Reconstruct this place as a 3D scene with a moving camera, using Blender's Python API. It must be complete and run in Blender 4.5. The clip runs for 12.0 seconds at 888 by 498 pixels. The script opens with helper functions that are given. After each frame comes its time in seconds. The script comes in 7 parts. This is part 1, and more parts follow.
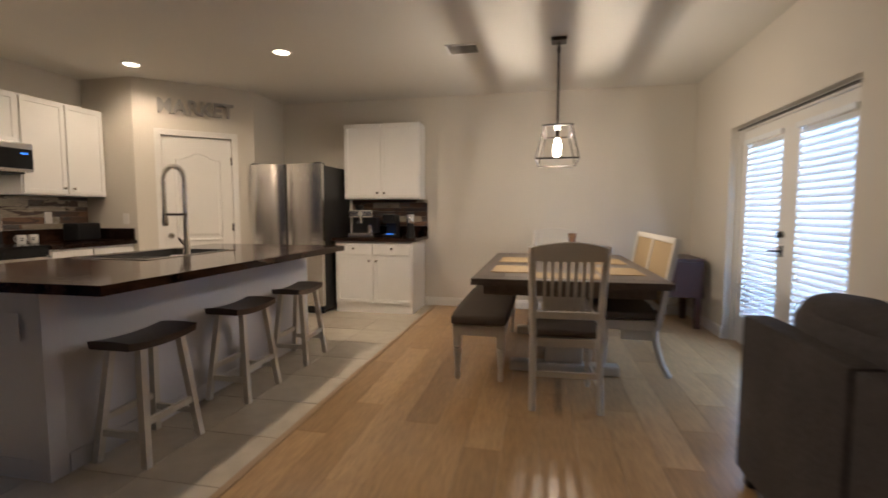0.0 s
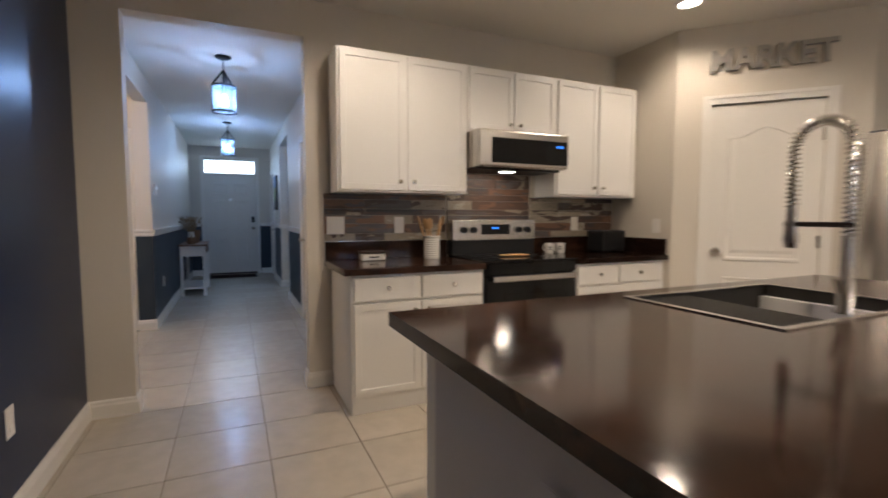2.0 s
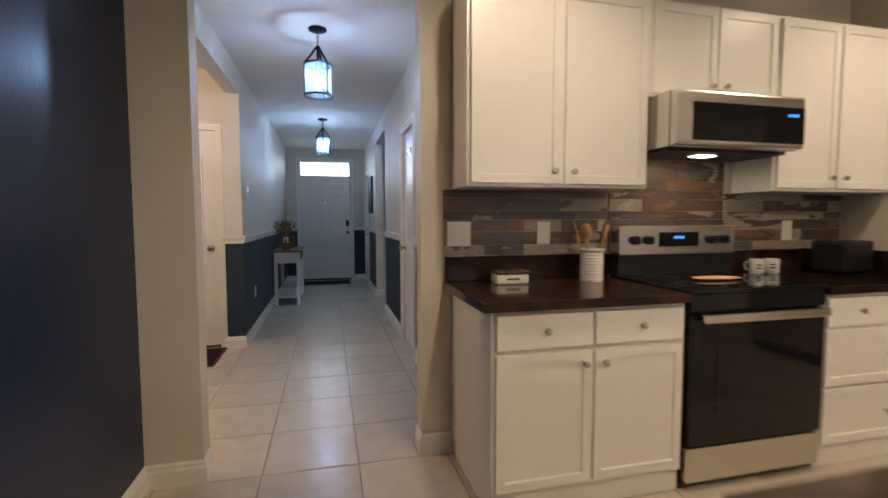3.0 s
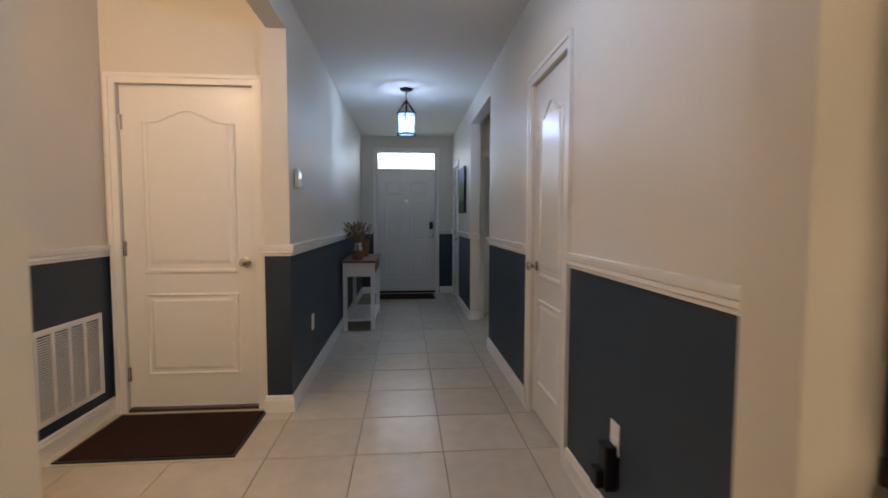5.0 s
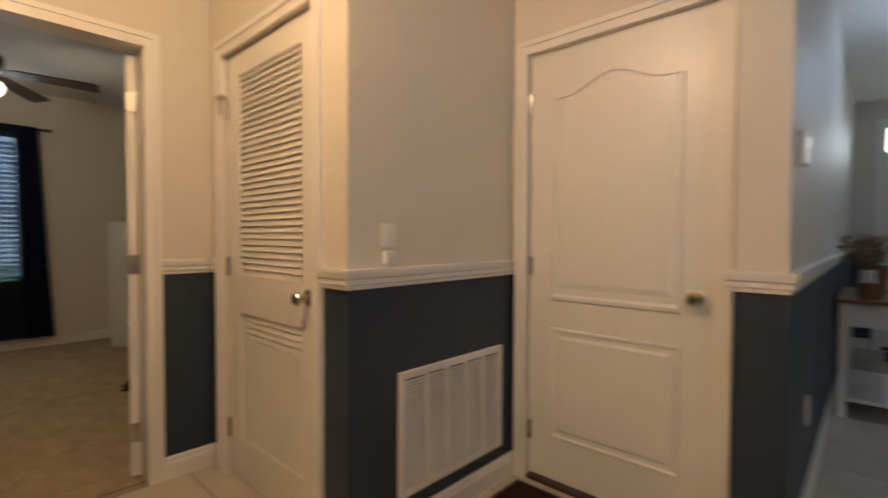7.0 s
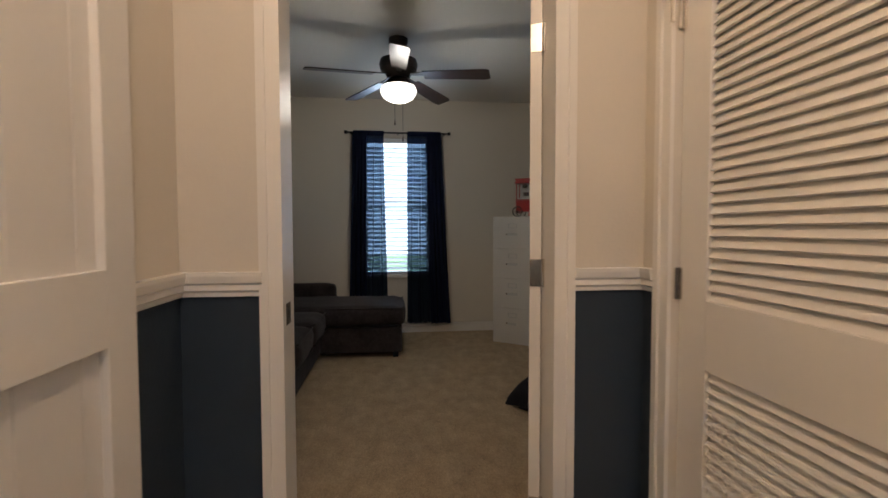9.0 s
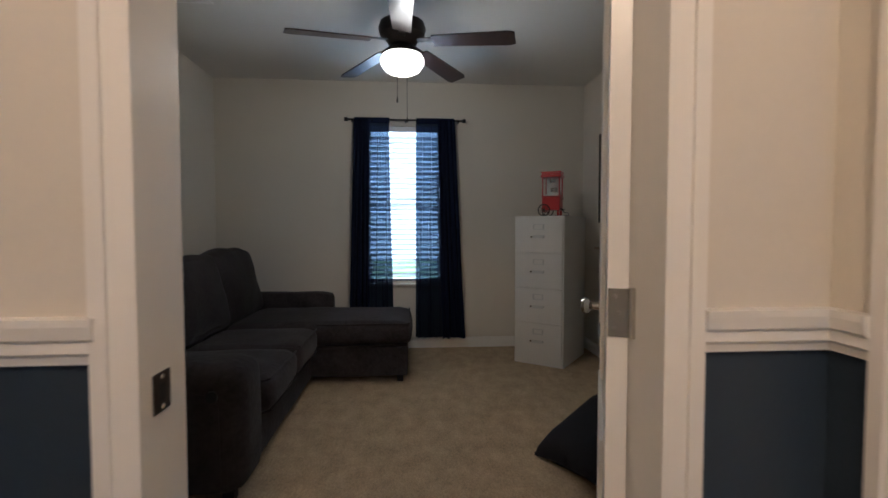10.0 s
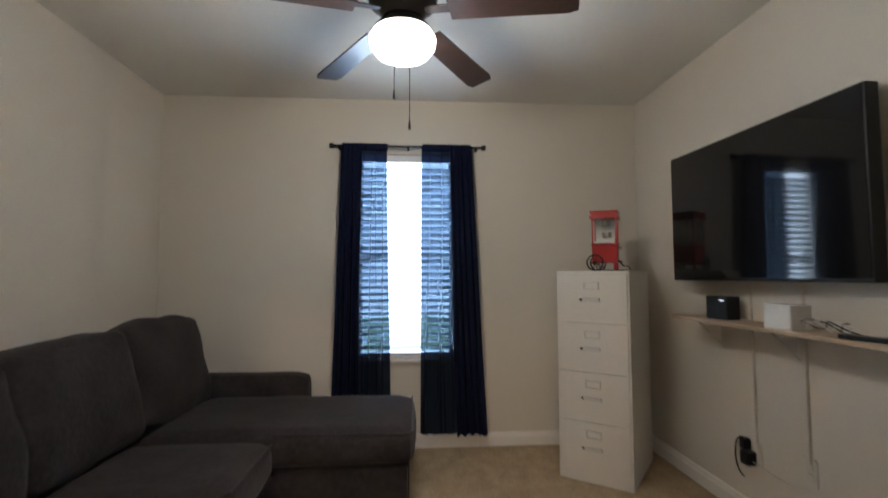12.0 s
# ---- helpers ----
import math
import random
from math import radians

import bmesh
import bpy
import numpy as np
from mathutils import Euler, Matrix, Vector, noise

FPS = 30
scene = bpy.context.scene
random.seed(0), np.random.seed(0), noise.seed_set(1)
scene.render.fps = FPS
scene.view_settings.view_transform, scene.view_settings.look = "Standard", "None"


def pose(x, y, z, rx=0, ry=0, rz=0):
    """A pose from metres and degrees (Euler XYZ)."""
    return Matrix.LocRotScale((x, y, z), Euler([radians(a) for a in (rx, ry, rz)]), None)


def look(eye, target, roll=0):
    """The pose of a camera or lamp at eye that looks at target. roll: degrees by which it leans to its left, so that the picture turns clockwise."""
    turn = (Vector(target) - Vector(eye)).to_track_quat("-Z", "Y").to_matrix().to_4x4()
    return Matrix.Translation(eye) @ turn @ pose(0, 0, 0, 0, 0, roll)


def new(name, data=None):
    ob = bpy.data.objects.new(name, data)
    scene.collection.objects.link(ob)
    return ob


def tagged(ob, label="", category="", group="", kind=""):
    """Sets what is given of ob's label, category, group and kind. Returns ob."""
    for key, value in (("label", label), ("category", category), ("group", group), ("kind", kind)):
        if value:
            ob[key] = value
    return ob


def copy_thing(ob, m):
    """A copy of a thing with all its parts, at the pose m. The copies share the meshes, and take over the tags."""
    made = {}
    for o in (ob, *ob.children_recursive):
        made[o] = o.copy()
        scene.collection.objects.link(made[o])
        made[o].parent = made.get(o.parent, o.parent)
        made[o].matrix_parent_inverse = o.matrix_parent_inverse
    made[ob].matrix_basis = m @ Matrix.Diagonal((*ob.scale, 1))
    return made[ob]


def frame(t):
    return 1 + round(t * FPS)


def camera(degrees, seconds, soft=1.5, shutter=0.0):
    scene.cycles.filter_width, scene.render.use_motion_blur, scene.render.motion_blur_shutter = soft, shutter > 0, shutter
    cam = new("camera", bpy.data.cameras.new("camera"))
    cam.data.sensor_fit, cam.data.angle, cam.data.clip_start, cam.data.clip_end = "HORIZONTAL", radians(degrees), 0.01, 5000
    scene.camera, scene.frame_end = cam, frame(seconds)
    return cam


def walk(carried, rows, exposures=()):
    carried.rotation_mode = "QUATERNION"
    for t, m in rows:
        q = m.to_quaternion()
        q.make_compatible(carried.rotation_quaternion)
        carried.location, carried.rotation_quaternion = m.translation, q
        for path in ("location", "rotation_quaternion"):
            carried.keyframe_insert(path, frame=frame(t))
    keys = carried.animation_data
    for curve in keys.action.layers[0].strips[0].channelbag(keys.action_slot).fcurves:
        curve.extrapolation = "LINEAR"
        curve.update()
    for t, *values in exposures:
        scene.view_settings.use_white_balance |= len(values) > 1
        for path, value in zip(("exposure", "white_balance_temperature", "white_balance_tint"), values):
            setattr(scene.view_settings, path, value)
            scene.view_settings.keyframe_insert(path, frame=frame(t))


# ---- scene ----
cam = camera(87.43, 12.0, soft=1.6, shutter=0.4)
PATH = [
    (0.0, (-0.047, 0.038, 1.199), (-0.451, 1.991, 1.044), -0.0),
    (0.5, (-0.359, 0.498, 1.206), (-1.089, 2.354, 1.049), -0.0),
    (1.0, (-0.764, 0.803, 1.218), (-2.011, 2.358, 1.057), 0.1),
    (1.5, (-1.244, 1.030, 1.211), (-2.848, 2.214, 1.058), -0.0),
    (2.0, (-1.723, 1.149, 1.214), (-3.541, 1.972, 1.072), 0.1),
    (2.5, (-2.241, 1.189, 1.236), (-4.147, 1.775, 1.094), -0.0),
    (3.0, (-2.738, 1.158, 1.224), (-4.675, 1.639, 1.094), -0.1),
    (3.5, (-3.231, 1.117, 1.229), (-5.193, 1.480, 1.103), 0.1),
    (5.5, (-4.864, 1.064, 1.216), (-6.860, 1.017, 1.096), 0.1),
    (6.0, (-5.204, 0.925, 1.218), (-7.155, 0.502, 1.105), 0.1),
    (6.5, (-5.388, 0.718, 1.177), (-7.202, -0.122, 1.105), 0.3),
    (7.0, (-5.587, 0.572, 1.181), (-7.053, -0.788, 1.127), 0.2),
    (7.5, (-5.583, 0.332, 1.186), (-6.570, -1.407, 1.127), 0.2),
    (9.5, (-5.786, -0.845, 1.187), (-5.950, -2.837, 1.104), -0.1),
    (10.0, (-5.814, -1.190, 1.195), (-5.964, -3.183, 1.114), 0.0),
    (10.5, (-5.840, -1.492, 1.161), (-5.966, -3.486, 1.089), -0.2),
    (11.0, (-5.835, -1.785, 1.134), (-5.969, -3.780, 1.073), -0.0),
    (11.5, (-5.879, -2.038, 1.218), (-5.993, -4.034, 1.147), 0.1),
    (12.0, (-5.819, -2.299, 1.287), (-5.953, -4.291, 1.404), -0.1),
]
EXPOSURE = [(0.0, 0.0, 5950, 10), (0.5, 0.03, 5850, 10), (1.0, 0.05, 5650, 10), (1.5, 0.02, 5500, 10), (2.5, 0.05, 5900, 10), (3.0, 0.05, 6200, 10), (3.5, 0.12, 6600, 10), (5.5, 0.05, 7050, 10), (6.0, 0.02, 7450, 10), (6.5, -0.03, 7750, 10), (7.5, -0.2, 7450, 10), (9.5, -0.12, 5750, 10), (10.5, 0.42, 5550, 10), (11.0, 0.74, 5650, 10), (11.5, 0.88, 5700, 10), (12.0, 1.0, 5950, 10)]
walk(cam, [(t, look(eye, target, roll)) for t, eye, target, roll in PATH], EXPOSURE)

# ---- world, daylight and lamps ----
world = bpy.data.worlds.new("sky")
scene.world = world
world.use_nodes = True
_n = world.node_tree.nodes
_sky = _n.new("ShaderNodeTexSky")
_sky.sky_type = "NISHITA"
_sky.sun_disc = False
_sky.sun_elevation, _sky.sun_rotation = radians(48), radians(200)
world.node_tree.links.new(_sky.outputs[0], _n["Background"].inputs[0])
_n["Background"].inputs[1].default_value = 0.12

WARM = (1.0, 0.76, 0.52)
SOFT = (1.0, 0.82, 0.62)
COOL = (0.42, 0.61, 1.0)


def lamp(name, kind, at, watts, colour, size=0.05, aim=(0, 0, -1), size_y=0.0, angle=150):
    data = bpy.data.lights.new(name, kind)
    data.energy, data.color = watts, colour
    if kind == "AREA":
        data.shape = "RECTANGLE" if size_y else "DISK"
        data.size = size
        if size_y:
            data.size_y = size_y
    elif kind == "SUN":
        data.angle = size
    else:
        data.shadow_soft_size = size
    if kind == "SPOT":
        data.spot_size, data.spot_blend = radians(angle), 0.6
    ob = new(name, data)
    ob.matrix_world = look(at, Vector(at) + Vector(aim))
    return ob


lamp("sun", "SUN", (0, 0, 20), 2.0, (1.0, 0.93, 0.84), radians(0.6), (0.45, 0.55, -0.9))
# the y 2.0 pair is unseen, added to light the kitchen more evenly
for cx, cy, watts in ((-4.01, 4.01, 40), (-2.374, 4.00, 80), (-4.01, 2.0, 50), (-2.374, 2.0, 62)):
    lamp("can_light_beam", "SPOT", (cx, cy, 2.635), watts, WARM, 0.05, angle=164)
for py in (4.03, 4.33):
    lamp("pendant_bulb_light", "POINT", (0.085, py, 1.757), 18.5, SOFT, 0.013)
for lx, watts in ((-6.331, 14), (-9.49, 17)):
    lamp("lantern_bulb_light", "POINT", (lx, 1.105, 2.232), watts, COOL, 0.02)
lamp("vestibule_dome_light", "POINT", (-5.7, -0.52, 2.40), 40, (1.0, 0.70, 0.45), 0.07)
lamp("fan_globe_light", "POINT", (-5.775, -4.185, 2.15), 12.5, (1.0, 0.90, 0.76), 0.10)
lamp("hood_light_beam", "AREA", (-4.80, 3.05, 1.545), 1.2, WARM, 0.10)
# sky light in the openings
lamp("french_door_sky", "AREA", (2.02, 3.96, 1.10), 78, (0.46, 0.66, 1.0), 1.5, (-1, 0, -0.05), 1.9)
lamp("bedroom_window_sky", "AREA", (-5.765, -6.18, 1.45), 40, (0.62, 0.80, 1.0), 0.9, (0, 1, -0.05), 1.6)
lamp("transom_sky", "AREA", (-12.50, 1.11, 2.20), 8, (0.60, 0.78, 1.0), 0.9, (1, 0, -0.2), 0.28)
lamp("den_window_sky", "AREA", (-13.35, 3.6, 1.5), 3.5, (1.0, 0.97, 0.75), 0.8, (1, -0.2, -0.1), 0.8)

# ---- materials ----


def mat(name, colour, rough=0.5, metal=0.0, vary=0.08, scale=6.0, bump=0.0, bump_scale=60.0, fine=0.04, spec=0.5, coat=0.0, stretch=(1, 1, 1), per_object=0.0):
    """A painted, woven or cast surface: two scales of colour variation and a fine relief."""
    m = bpy.data.materials.new(name)
    m.use_nodes = True
    nt = m.node_tree
    b = nt.nodes["Principled BSDF"]
    b.inputs["Roughness"].default_value = rough
    b.inputs["Metallic"].default_value = metal
    b.inputs["Specular IOR Level"].default_value = spec
    b.inputs["Coat Weight"].default_value = coat
    tc = nt.nodes.new("ShaderNodeTexCoord")
    mp = nt.nodes.new("ShaderNodeMapping")
    mp.inputs["Scale"].default_value = stretch
    nt.links.new(tc.outputs["Object"], mp.inputs[0])
    big = nt.nodes.new("ShaderNodeTexNoise")
    big.inputs["Scale"].default_value, big.inputs["Detail"].default_value = scale, 4
    small = nt.nodes.new("ShaderNodeTexNoise")
    small.inputs["Scale"].default_value, small.inputs["Detail"].default_value = bump_scale, 3
    for n in (big, small):
        nt.links.new(mp.outputs[0], n.inputs["Vector"])

    def node_math(op, a, c):
        n = nt.nodes.new("ShaderNodeMath")
        n.operation = op
        for s, v in zip(n.inputs, (a, c)):
            if isinstance(v, (int, float)):
                s.default_value = v
            else:
                nt.links.new(v, s)
        return n.outputs[0]

    v = node_math("ADD", node_math("MULTIPLY", node_math("SUBTRACT", big.outputs[0], 0.5), 2 * vary), 1.0)
    v = node_math("ADD", v, node_math("MULTIPLY", node_math("SUBTRACT", small.outputs[0], 0.5), 2 * fine))
    if per_object:
        info = nt.nodes.new("ShaderNodeObjectInfo")
        v = node_math("ADD", v, node_math("MULTIPLY", node_math("SUBTRACT", info.outputs["Random"], 0.5), 2 * per_object))
    mul = nt.nodes.new("ShaderNodeMix")
    mul.data_type, mul.blend_type = "RGBA", "MULTIPLY"
    mul.inputs[0].default_value = 1.0
    mul.inputs[6].default_value = (*colour, 1)
    nt.links.new(v, mul.inputs[7])
    nt.links.new(mul.outputs[2], b.inputs["Base Color"])
    r = node_math("ADD", node_math("MULTIPLY", node_math("SUBTRACT", big.outputs[0], 0.5), 0.25 * rough), rough)
    nt.links.new(r, b.inputs["Roughness"])
    if bump:
        bp = nt.nodes.new("ShaderNodeBump")
        bp.inputs["Strength"].default_value, bp.inputs["Distance"].default_value = bump, 0.004
        nt.links.new(small.outputs[0], bp.inputs["Height"])
        nt.links.new(bp.outputs[0], b.inputs["Normal"])
    return m


def ramp_mat(name, stops, rough=0.5, scale=3.0, stretch=(1, 1, 1), vary=0.35, bump=0.2, coat=0.0, coordinate="Object", grain=40.0, constant=False, spec=0.5, shades=(0.8, 1.12)):
    """Wood, tile and stone: a per-piece shade out of a ramp, with grain drawn over it."""
    m = bpy.data.materials.new(name)
    m.use_nodes = True
    nt = m.node_tree
    b = nt.nodes["Principled BSDF"]
    b.inputs["Roughness"].default_value = rough
    b.inputs["Coat Weight"].default_value = coat
    b.inputs["Coat Roughness"].default_value = 0.12
    b.inputs["Specular IOR Level"].default_value = spec
    tc = nt.nodes.new("ShaderNodeTexCoord")
    info = nt.nodes.new("ShaderNodeObjectInfo")
    shift = nt.nodes.new("ShaderNodeVectorMath")
    shift.operation = "MULTIPLY_ADD"
    shift.inputs[1].default_value = stretch
    nt.links.new(tc.outputs[coordinate], shift.inputs[0])
    away = nt.nodes.new("ShaderNodeMath")
    away.operation = "MULTIPLY"
    away.inputs[1].default_value = 37.0
    nt.links.new(info.outputs["Random"], away.inputs[0])
    nt.links.new(away.outputs[0], shift.inputs[2])
    a = nt.nodes.new("ShaderNodeTexNoise")
    a.inputs["Scale"].default_value, a.inputs["Detail"].default_value, a.inputs["Distortion"].default_value = scale, 5, 0.6
    g = nt.nodes.new("ShaderNodeTexNoise")
    g.inputs["Scale"].default_value, g.inputs["Detail"].default_value = grain, 4
    for n in (a, g):
        nt.links.new(shift.outputs[0], n.inputs["Vector"])
    mixv = nt.nodes.new("ShaderNodeMath")
    mixv.operation = "MULTIPLY_ADD"
    mixv.inputs[1].default_value = vary
    nt.links.new(a.outputs[0], mixv.inputs[0])
    base = nt.nodes.new("ShaderNodeMath")
    base.operation = "MULTIPLY_ADD"
    base.inputs[1].default_value, base.inputs[2].default_value = 1.0 - 0.5 * vary, -0.25 * vary
    nt.links.new(info.outputs["Random"], base.inputs[0])
    nt.links.new(base.outputs[0], mixv.inputs[2])
    ramp = nt.nodes.new("ShaderNodeValToRGB")
    ramp.color_ramp.interpolation = "CONSTANT" if constant else "LINEAR"
    el = ramp.color_ramp.elements
    while len(el) < len(stops):
        el.new(0.5)
    for e, (p, c) in zip(el, stops):
        e.position, e.color = p, (*c, 1)
    nt.links.new(mixv.outputs[0], ramp.inputs[0])
    mul = nt.nodes.new("ShaderNodeMix")
    mul.data_type, mul.blend_type = "RGBA", "MULTIPLY"
    mul.inputs[0].default_value = 1.0
    nt.links.new(ramp.outputs[0], mul.inputs[6])
    mr = nt.nodes.new("ShaderNodeMapRange")
    mr.inputs[1].default_value, mr.inputs[2].default_value, mr.inputs[3].default_value, mr.inputs[4].default_value = 0.3, 0.7, *shades
    nt.links.new(g.outputs[0], mr.inputs[0])
    nt.links.new(mr.outputs[0], mul.inputs[7])
    nt.links.new(mul.outputs[2], b.inputs["Base Color"])
    bp = nt.nodes.new("ShaderNodeBump")
    bp.inputs["Strength"].default_value, bp.inputs["Distance"].default_value = bump, 0.003
    nt.links.new(g.outputs[0], bp.inputs["Height"])
    nt.links.new(bp.outputs[0], b.inputs["Normal"])
    return m


def glow(name, colour, strength):
    m = bpy.data.materials.new(name)
    m.use_nodes = True
    b = m.node_tree.nodes["Principled BSDF"]
    b.inputs["Base Color"].default_value = (*colour, 1)
    b.inputs["Emission Color"].default_value = (*colour, 1)
    b.inputs["Emission Strength"].default_value = strength
    return m


def glass(name, colour=(1, 1, 1), rough=0.0, clear=0.85, bump=0.0):
    """Thin glass: mostly clear, with a glossy film."""
    m = bpy.data.materials.new(name)
    m.use_nodes = True
    nt = m.node_tree
    out = nt.nodes["Material Output"]
    nt.nodes.remove(nt.nodes["Principled BSDF"])
    tr = nt.nodes.new("ShaderNodeBsdfTransparent")
    tr.inputs[0].default_value = (*colour, 1)
    gl = nt.nodes.new("ShaderNodeBsdfGlossy")
    gl.inputs["Roughness"].default_value = rough
    mix = nt.nodes.new("ShaderNodeMixShader")
    mix.inputs[0].default_value = 1 - clear
    nt.links.new(tr.outputs[0], mix.inputs[1])
    nt.links.new(gl.outputs[0], mix.inputs[2])
    if bump:
        nz = nt.nodes.new("ShaderNodeTexNoise")
        nz.inputs["Scale"].default_value = 45
        bp = nt.nodes.new("ShaderNodeBump")
        bp.inputs["Strength"].default_value = bump
        nt.links.new(nz.outputs[0], bp.inputs["Height"])
        nt.links.new(bp.outputs[0], gl.inputs["Normal"])
    nt.links.new(mix.outputs[0], out.inputs[0])
    return m


def sheer(name, colour, clear, tint=(0.20, 0.40, 0.80), through_=0.35):
    """Loosely woven cloth: threads with gaps that let light and sight through."""
    m = bpy.data.materials.new(name)
    m.use_nodes = True
    nt = m.node_tree
    out = nt.nodes["Material Output"]
    b = nt.nodes["Principled BSDF"]
    b.inputs["Base Color"].default_value = (*colour, 1)
    b.inputs["Roughness"].default_value = 0.85
    tr = nt.nodes.new("ShaderNodeBsdfTransparent")
    tr.inputs[0].default_value = (*tint, 1)
    tl = nt.nodes.new("ShaderNodeBsdfTranslucent")
    tl.inputs[0].default_value = (*[min(1.0, c * 2.0) for c in colour], 1)
    cloth = nt.nodes.new("ShaderNodeMixShader")
    cloth.inputs[0].default_value = through_
    nt.links.new(b.outputs[0], cloth.inputs[1])
    nt.links.new(tl.outputs[0], cloth.inputs[2])
    mix = nt.nodes.new("ShaderNodeMixShader")
    mix.inputs[0].default_value = clear
    nt.links.new(cloth.outputs[0], mix.inputs[1])
    nt.links.new(tr.outputs[0], mix.inputs[2])
    nt.links.new(mix.outputs[0], out.inputs[0])
    return m


WALL = mat("cream_wall_paint", (0.66, 0.61, 0.53), 0.55, vary=0.03, scale=1.2, bump=0.12, bump_scale=90, fine=0.02, spec=0.3)
CEIL = mat("ceiling_paint", (0.70, 0.67, 0.61), 0.8, vary=0.03, scale=1.0, bump=0.5, bump_scale=120, fine=0.04, spec=0.2)
SLATE = mat("slate_blue_paint", (0.027, 0.040, 0.058), 0.5, vary=0.06, scale=1.6, bump=0.2, bump_scale=90, fine=0.03, spec=0.35)
NAVY = mat("navy_wall_paint", (0.006, 0.015, 0.050), 0.33, vary=0.08, scale=1.4, bump=0.16, bump_scale=70, fine=0.03, spec=0.35)
TRIM = mat("white_trim_paint", (0.78, 0.75, 0.70), 0.35, vary=0.02, scale=3, bump=0.06, bump_scale=40, fine=0.015)
DOORW = mat("white_door_paint", (0.76, 0.73, 0.68), 0.32, vary=0.025, scale=2.5, bump=0.10, bump_scale=45, fine=0.02)
CABW = mat("white_cabinet_paint", (0.82, 0.80, 0.765), 0.30, vary=0.02, scale=3, bump=0.05, bump_scale=50, fine=0.01)
ISLE = mat("pale_grey_island_paint", (0.60, 0.59, 0.62), 0.5, vary=0.03, scale=3, bump=0.1, fine=0.02)
STEEL = mat("brushed_stainless_steel", (0.66, 0.635, 0.60), 0.24, 1.0, vary=0.03, scale=3, bump=0.012, bump_scale=20, fine=0.02, stretch=(12, 12, 0.5))
SINKST = mat("dark_brushed_sink_steel", (0.05, 0.047, 0.044), 0.5, 0.6, vary=0.06, scale=5, fine=0.04)
CHROME = mat("satin_nickel", (0.62, 0.59, 0.54), 0.22, 1.0, vary=0.03, fine=0.02)
DKSTEEL = mat("dark_fridge_side", (0.035, 0.034, 0.033), 0.5, 0.3, vary=0.05, fine=0.03)
BLACKG = mat("black_glass", (0.008, 0.008, 0.009), 0.06, vary=0.02, fine=0.0, spec=0.32)
BLACKP = mat("black_plastic", (0.011, 0.011, 0.012), 0.42, vary=0.06, fine=0.03, spec=0.28)
BLACKM = mat("black_iron", (0.018, 0.017, 0.017), 0.45, 0.6, vary=0.1, fine=0.05)
BRONZE = mat("dark_bronze", (0.045, 0.035, 0.03), 0.38, 0.7, vary=0.1, fine=0.05)
COUNTER = ramp_mat("dark_stained_wood_top", [(0.0, (0.009, 0.005, 0.004)), (0.5, (0.020, 0.010, 0.007)), (1.0, (0.080, 0.036, 0.021))], 0.11, 4.0, (2.2, 1.1, 2), 1.0, 0.07, 0.0, grain=26, spec=0.3)
SEATW = ramp_mat("dark_walnut_seat", [(0.0, (0.020, 0.011, 0.008)), (1.0, (0.055, 0.028, 0.02))], 0.42, 6.0, (6, 0.8, 6), 0.9, 0.15, 0.1)
TABLEW = ramp_mat("weathered_grey_wood", [(0.0, (0.055, 0.042, 0.034)), (1.0, (0.16, 0.12, 0.095))], 0.42, 5.0, (6, 0.5, 6), 0.9, 0.2)
CREAM = mat("antique_white_paint", (0.62, 0.58, 0.52), 0.45, vary=0.06, scale=5, bump=0.1, fine=0.03)
LINEN = mat("taupe_linen", (0.115, 0.095, 0.08), 0.9, vary=0.12, scale=5, bump=0.5, bump_scale=220, fine=0.1, spec=0.1)
CANE = mat("woven_seagrass", (0.40, 0.29, 0.16), 0.8, vary=0.2, scale=40, bump=0.8, bump_scale=120, fine=0.2, stretch=(1, 1, 2.5))
PLANK = ramp_mat("honey_laminate", [(0.0, (0.31, 0.183, 0.078)), (0.45, (0.42, 0.26, 0.118)), (1.0, (0.53, 0.345, 0.17))], 0.28, 2.2, (9, 0.9, 1), 0.55, 0.06, 0.15, grain=9)
TILE = ramp_mat("beige_floor_tile", [(0.0, (0.50, 0.44, 0.355)), (0.5, (0.54, 0.48, 0.39)), (1.0, (0.58, 0.52, 0.43))], 0.27, 2.5, (1, 1, 1), 0.7, 0.03, 0.05, grain=10, shades=(0.94, 1.05))
GROUT = mat("floor_grout", (0.27, 0.225, 0.17), 0.9, vary=0.15, scale=4, bump=0.3, fine=0.08)
CARPET = mat("tan_carpet", (0.41, 0.315, 0.205), 0.95, vary=0.34, scale=9, bump=1.0, bump_scale=110, fine=0.5, stretch=(1.2, 0.8, 1), spec=0.05)
SPLASH = ramp_mat("wood_look_splash_tile", [(0.0, (0.050, 0.042, 0.044)), (0.24, (0.095, 0.055, 0.038)), (0.37, (0.19, 0.10, 0.058)), (0.48, (0.105, 0.092, 0.088)), (0.58, (0.075, 0.048, 0.038)), (0.67, (0.32, 0.275, 0.21)), (0.84, (0.44, 0.40, 0.33))], 0.42, 2.6, (1, 0.6, 0.5), 0.62, 0.25, grain=14, shades=(0.78, 1.14), constant=True)
CHARCOAL = mat("charcoal_corduroy", (0.036, 0.030, 0.030), 0.92, vary=0.75, scale=5, bump=1.0, bump_scale=38, fine=0.45, spec=0.12)
CHARCOAL.node_tree.nodes["Principled BSDF"].inputs["Sheen Weight"].default_value = 0.07
CHARCOAL.node_tree.nodes["Principled BSDF"].inputs["Sheen Roughness"].default_value = 0.45
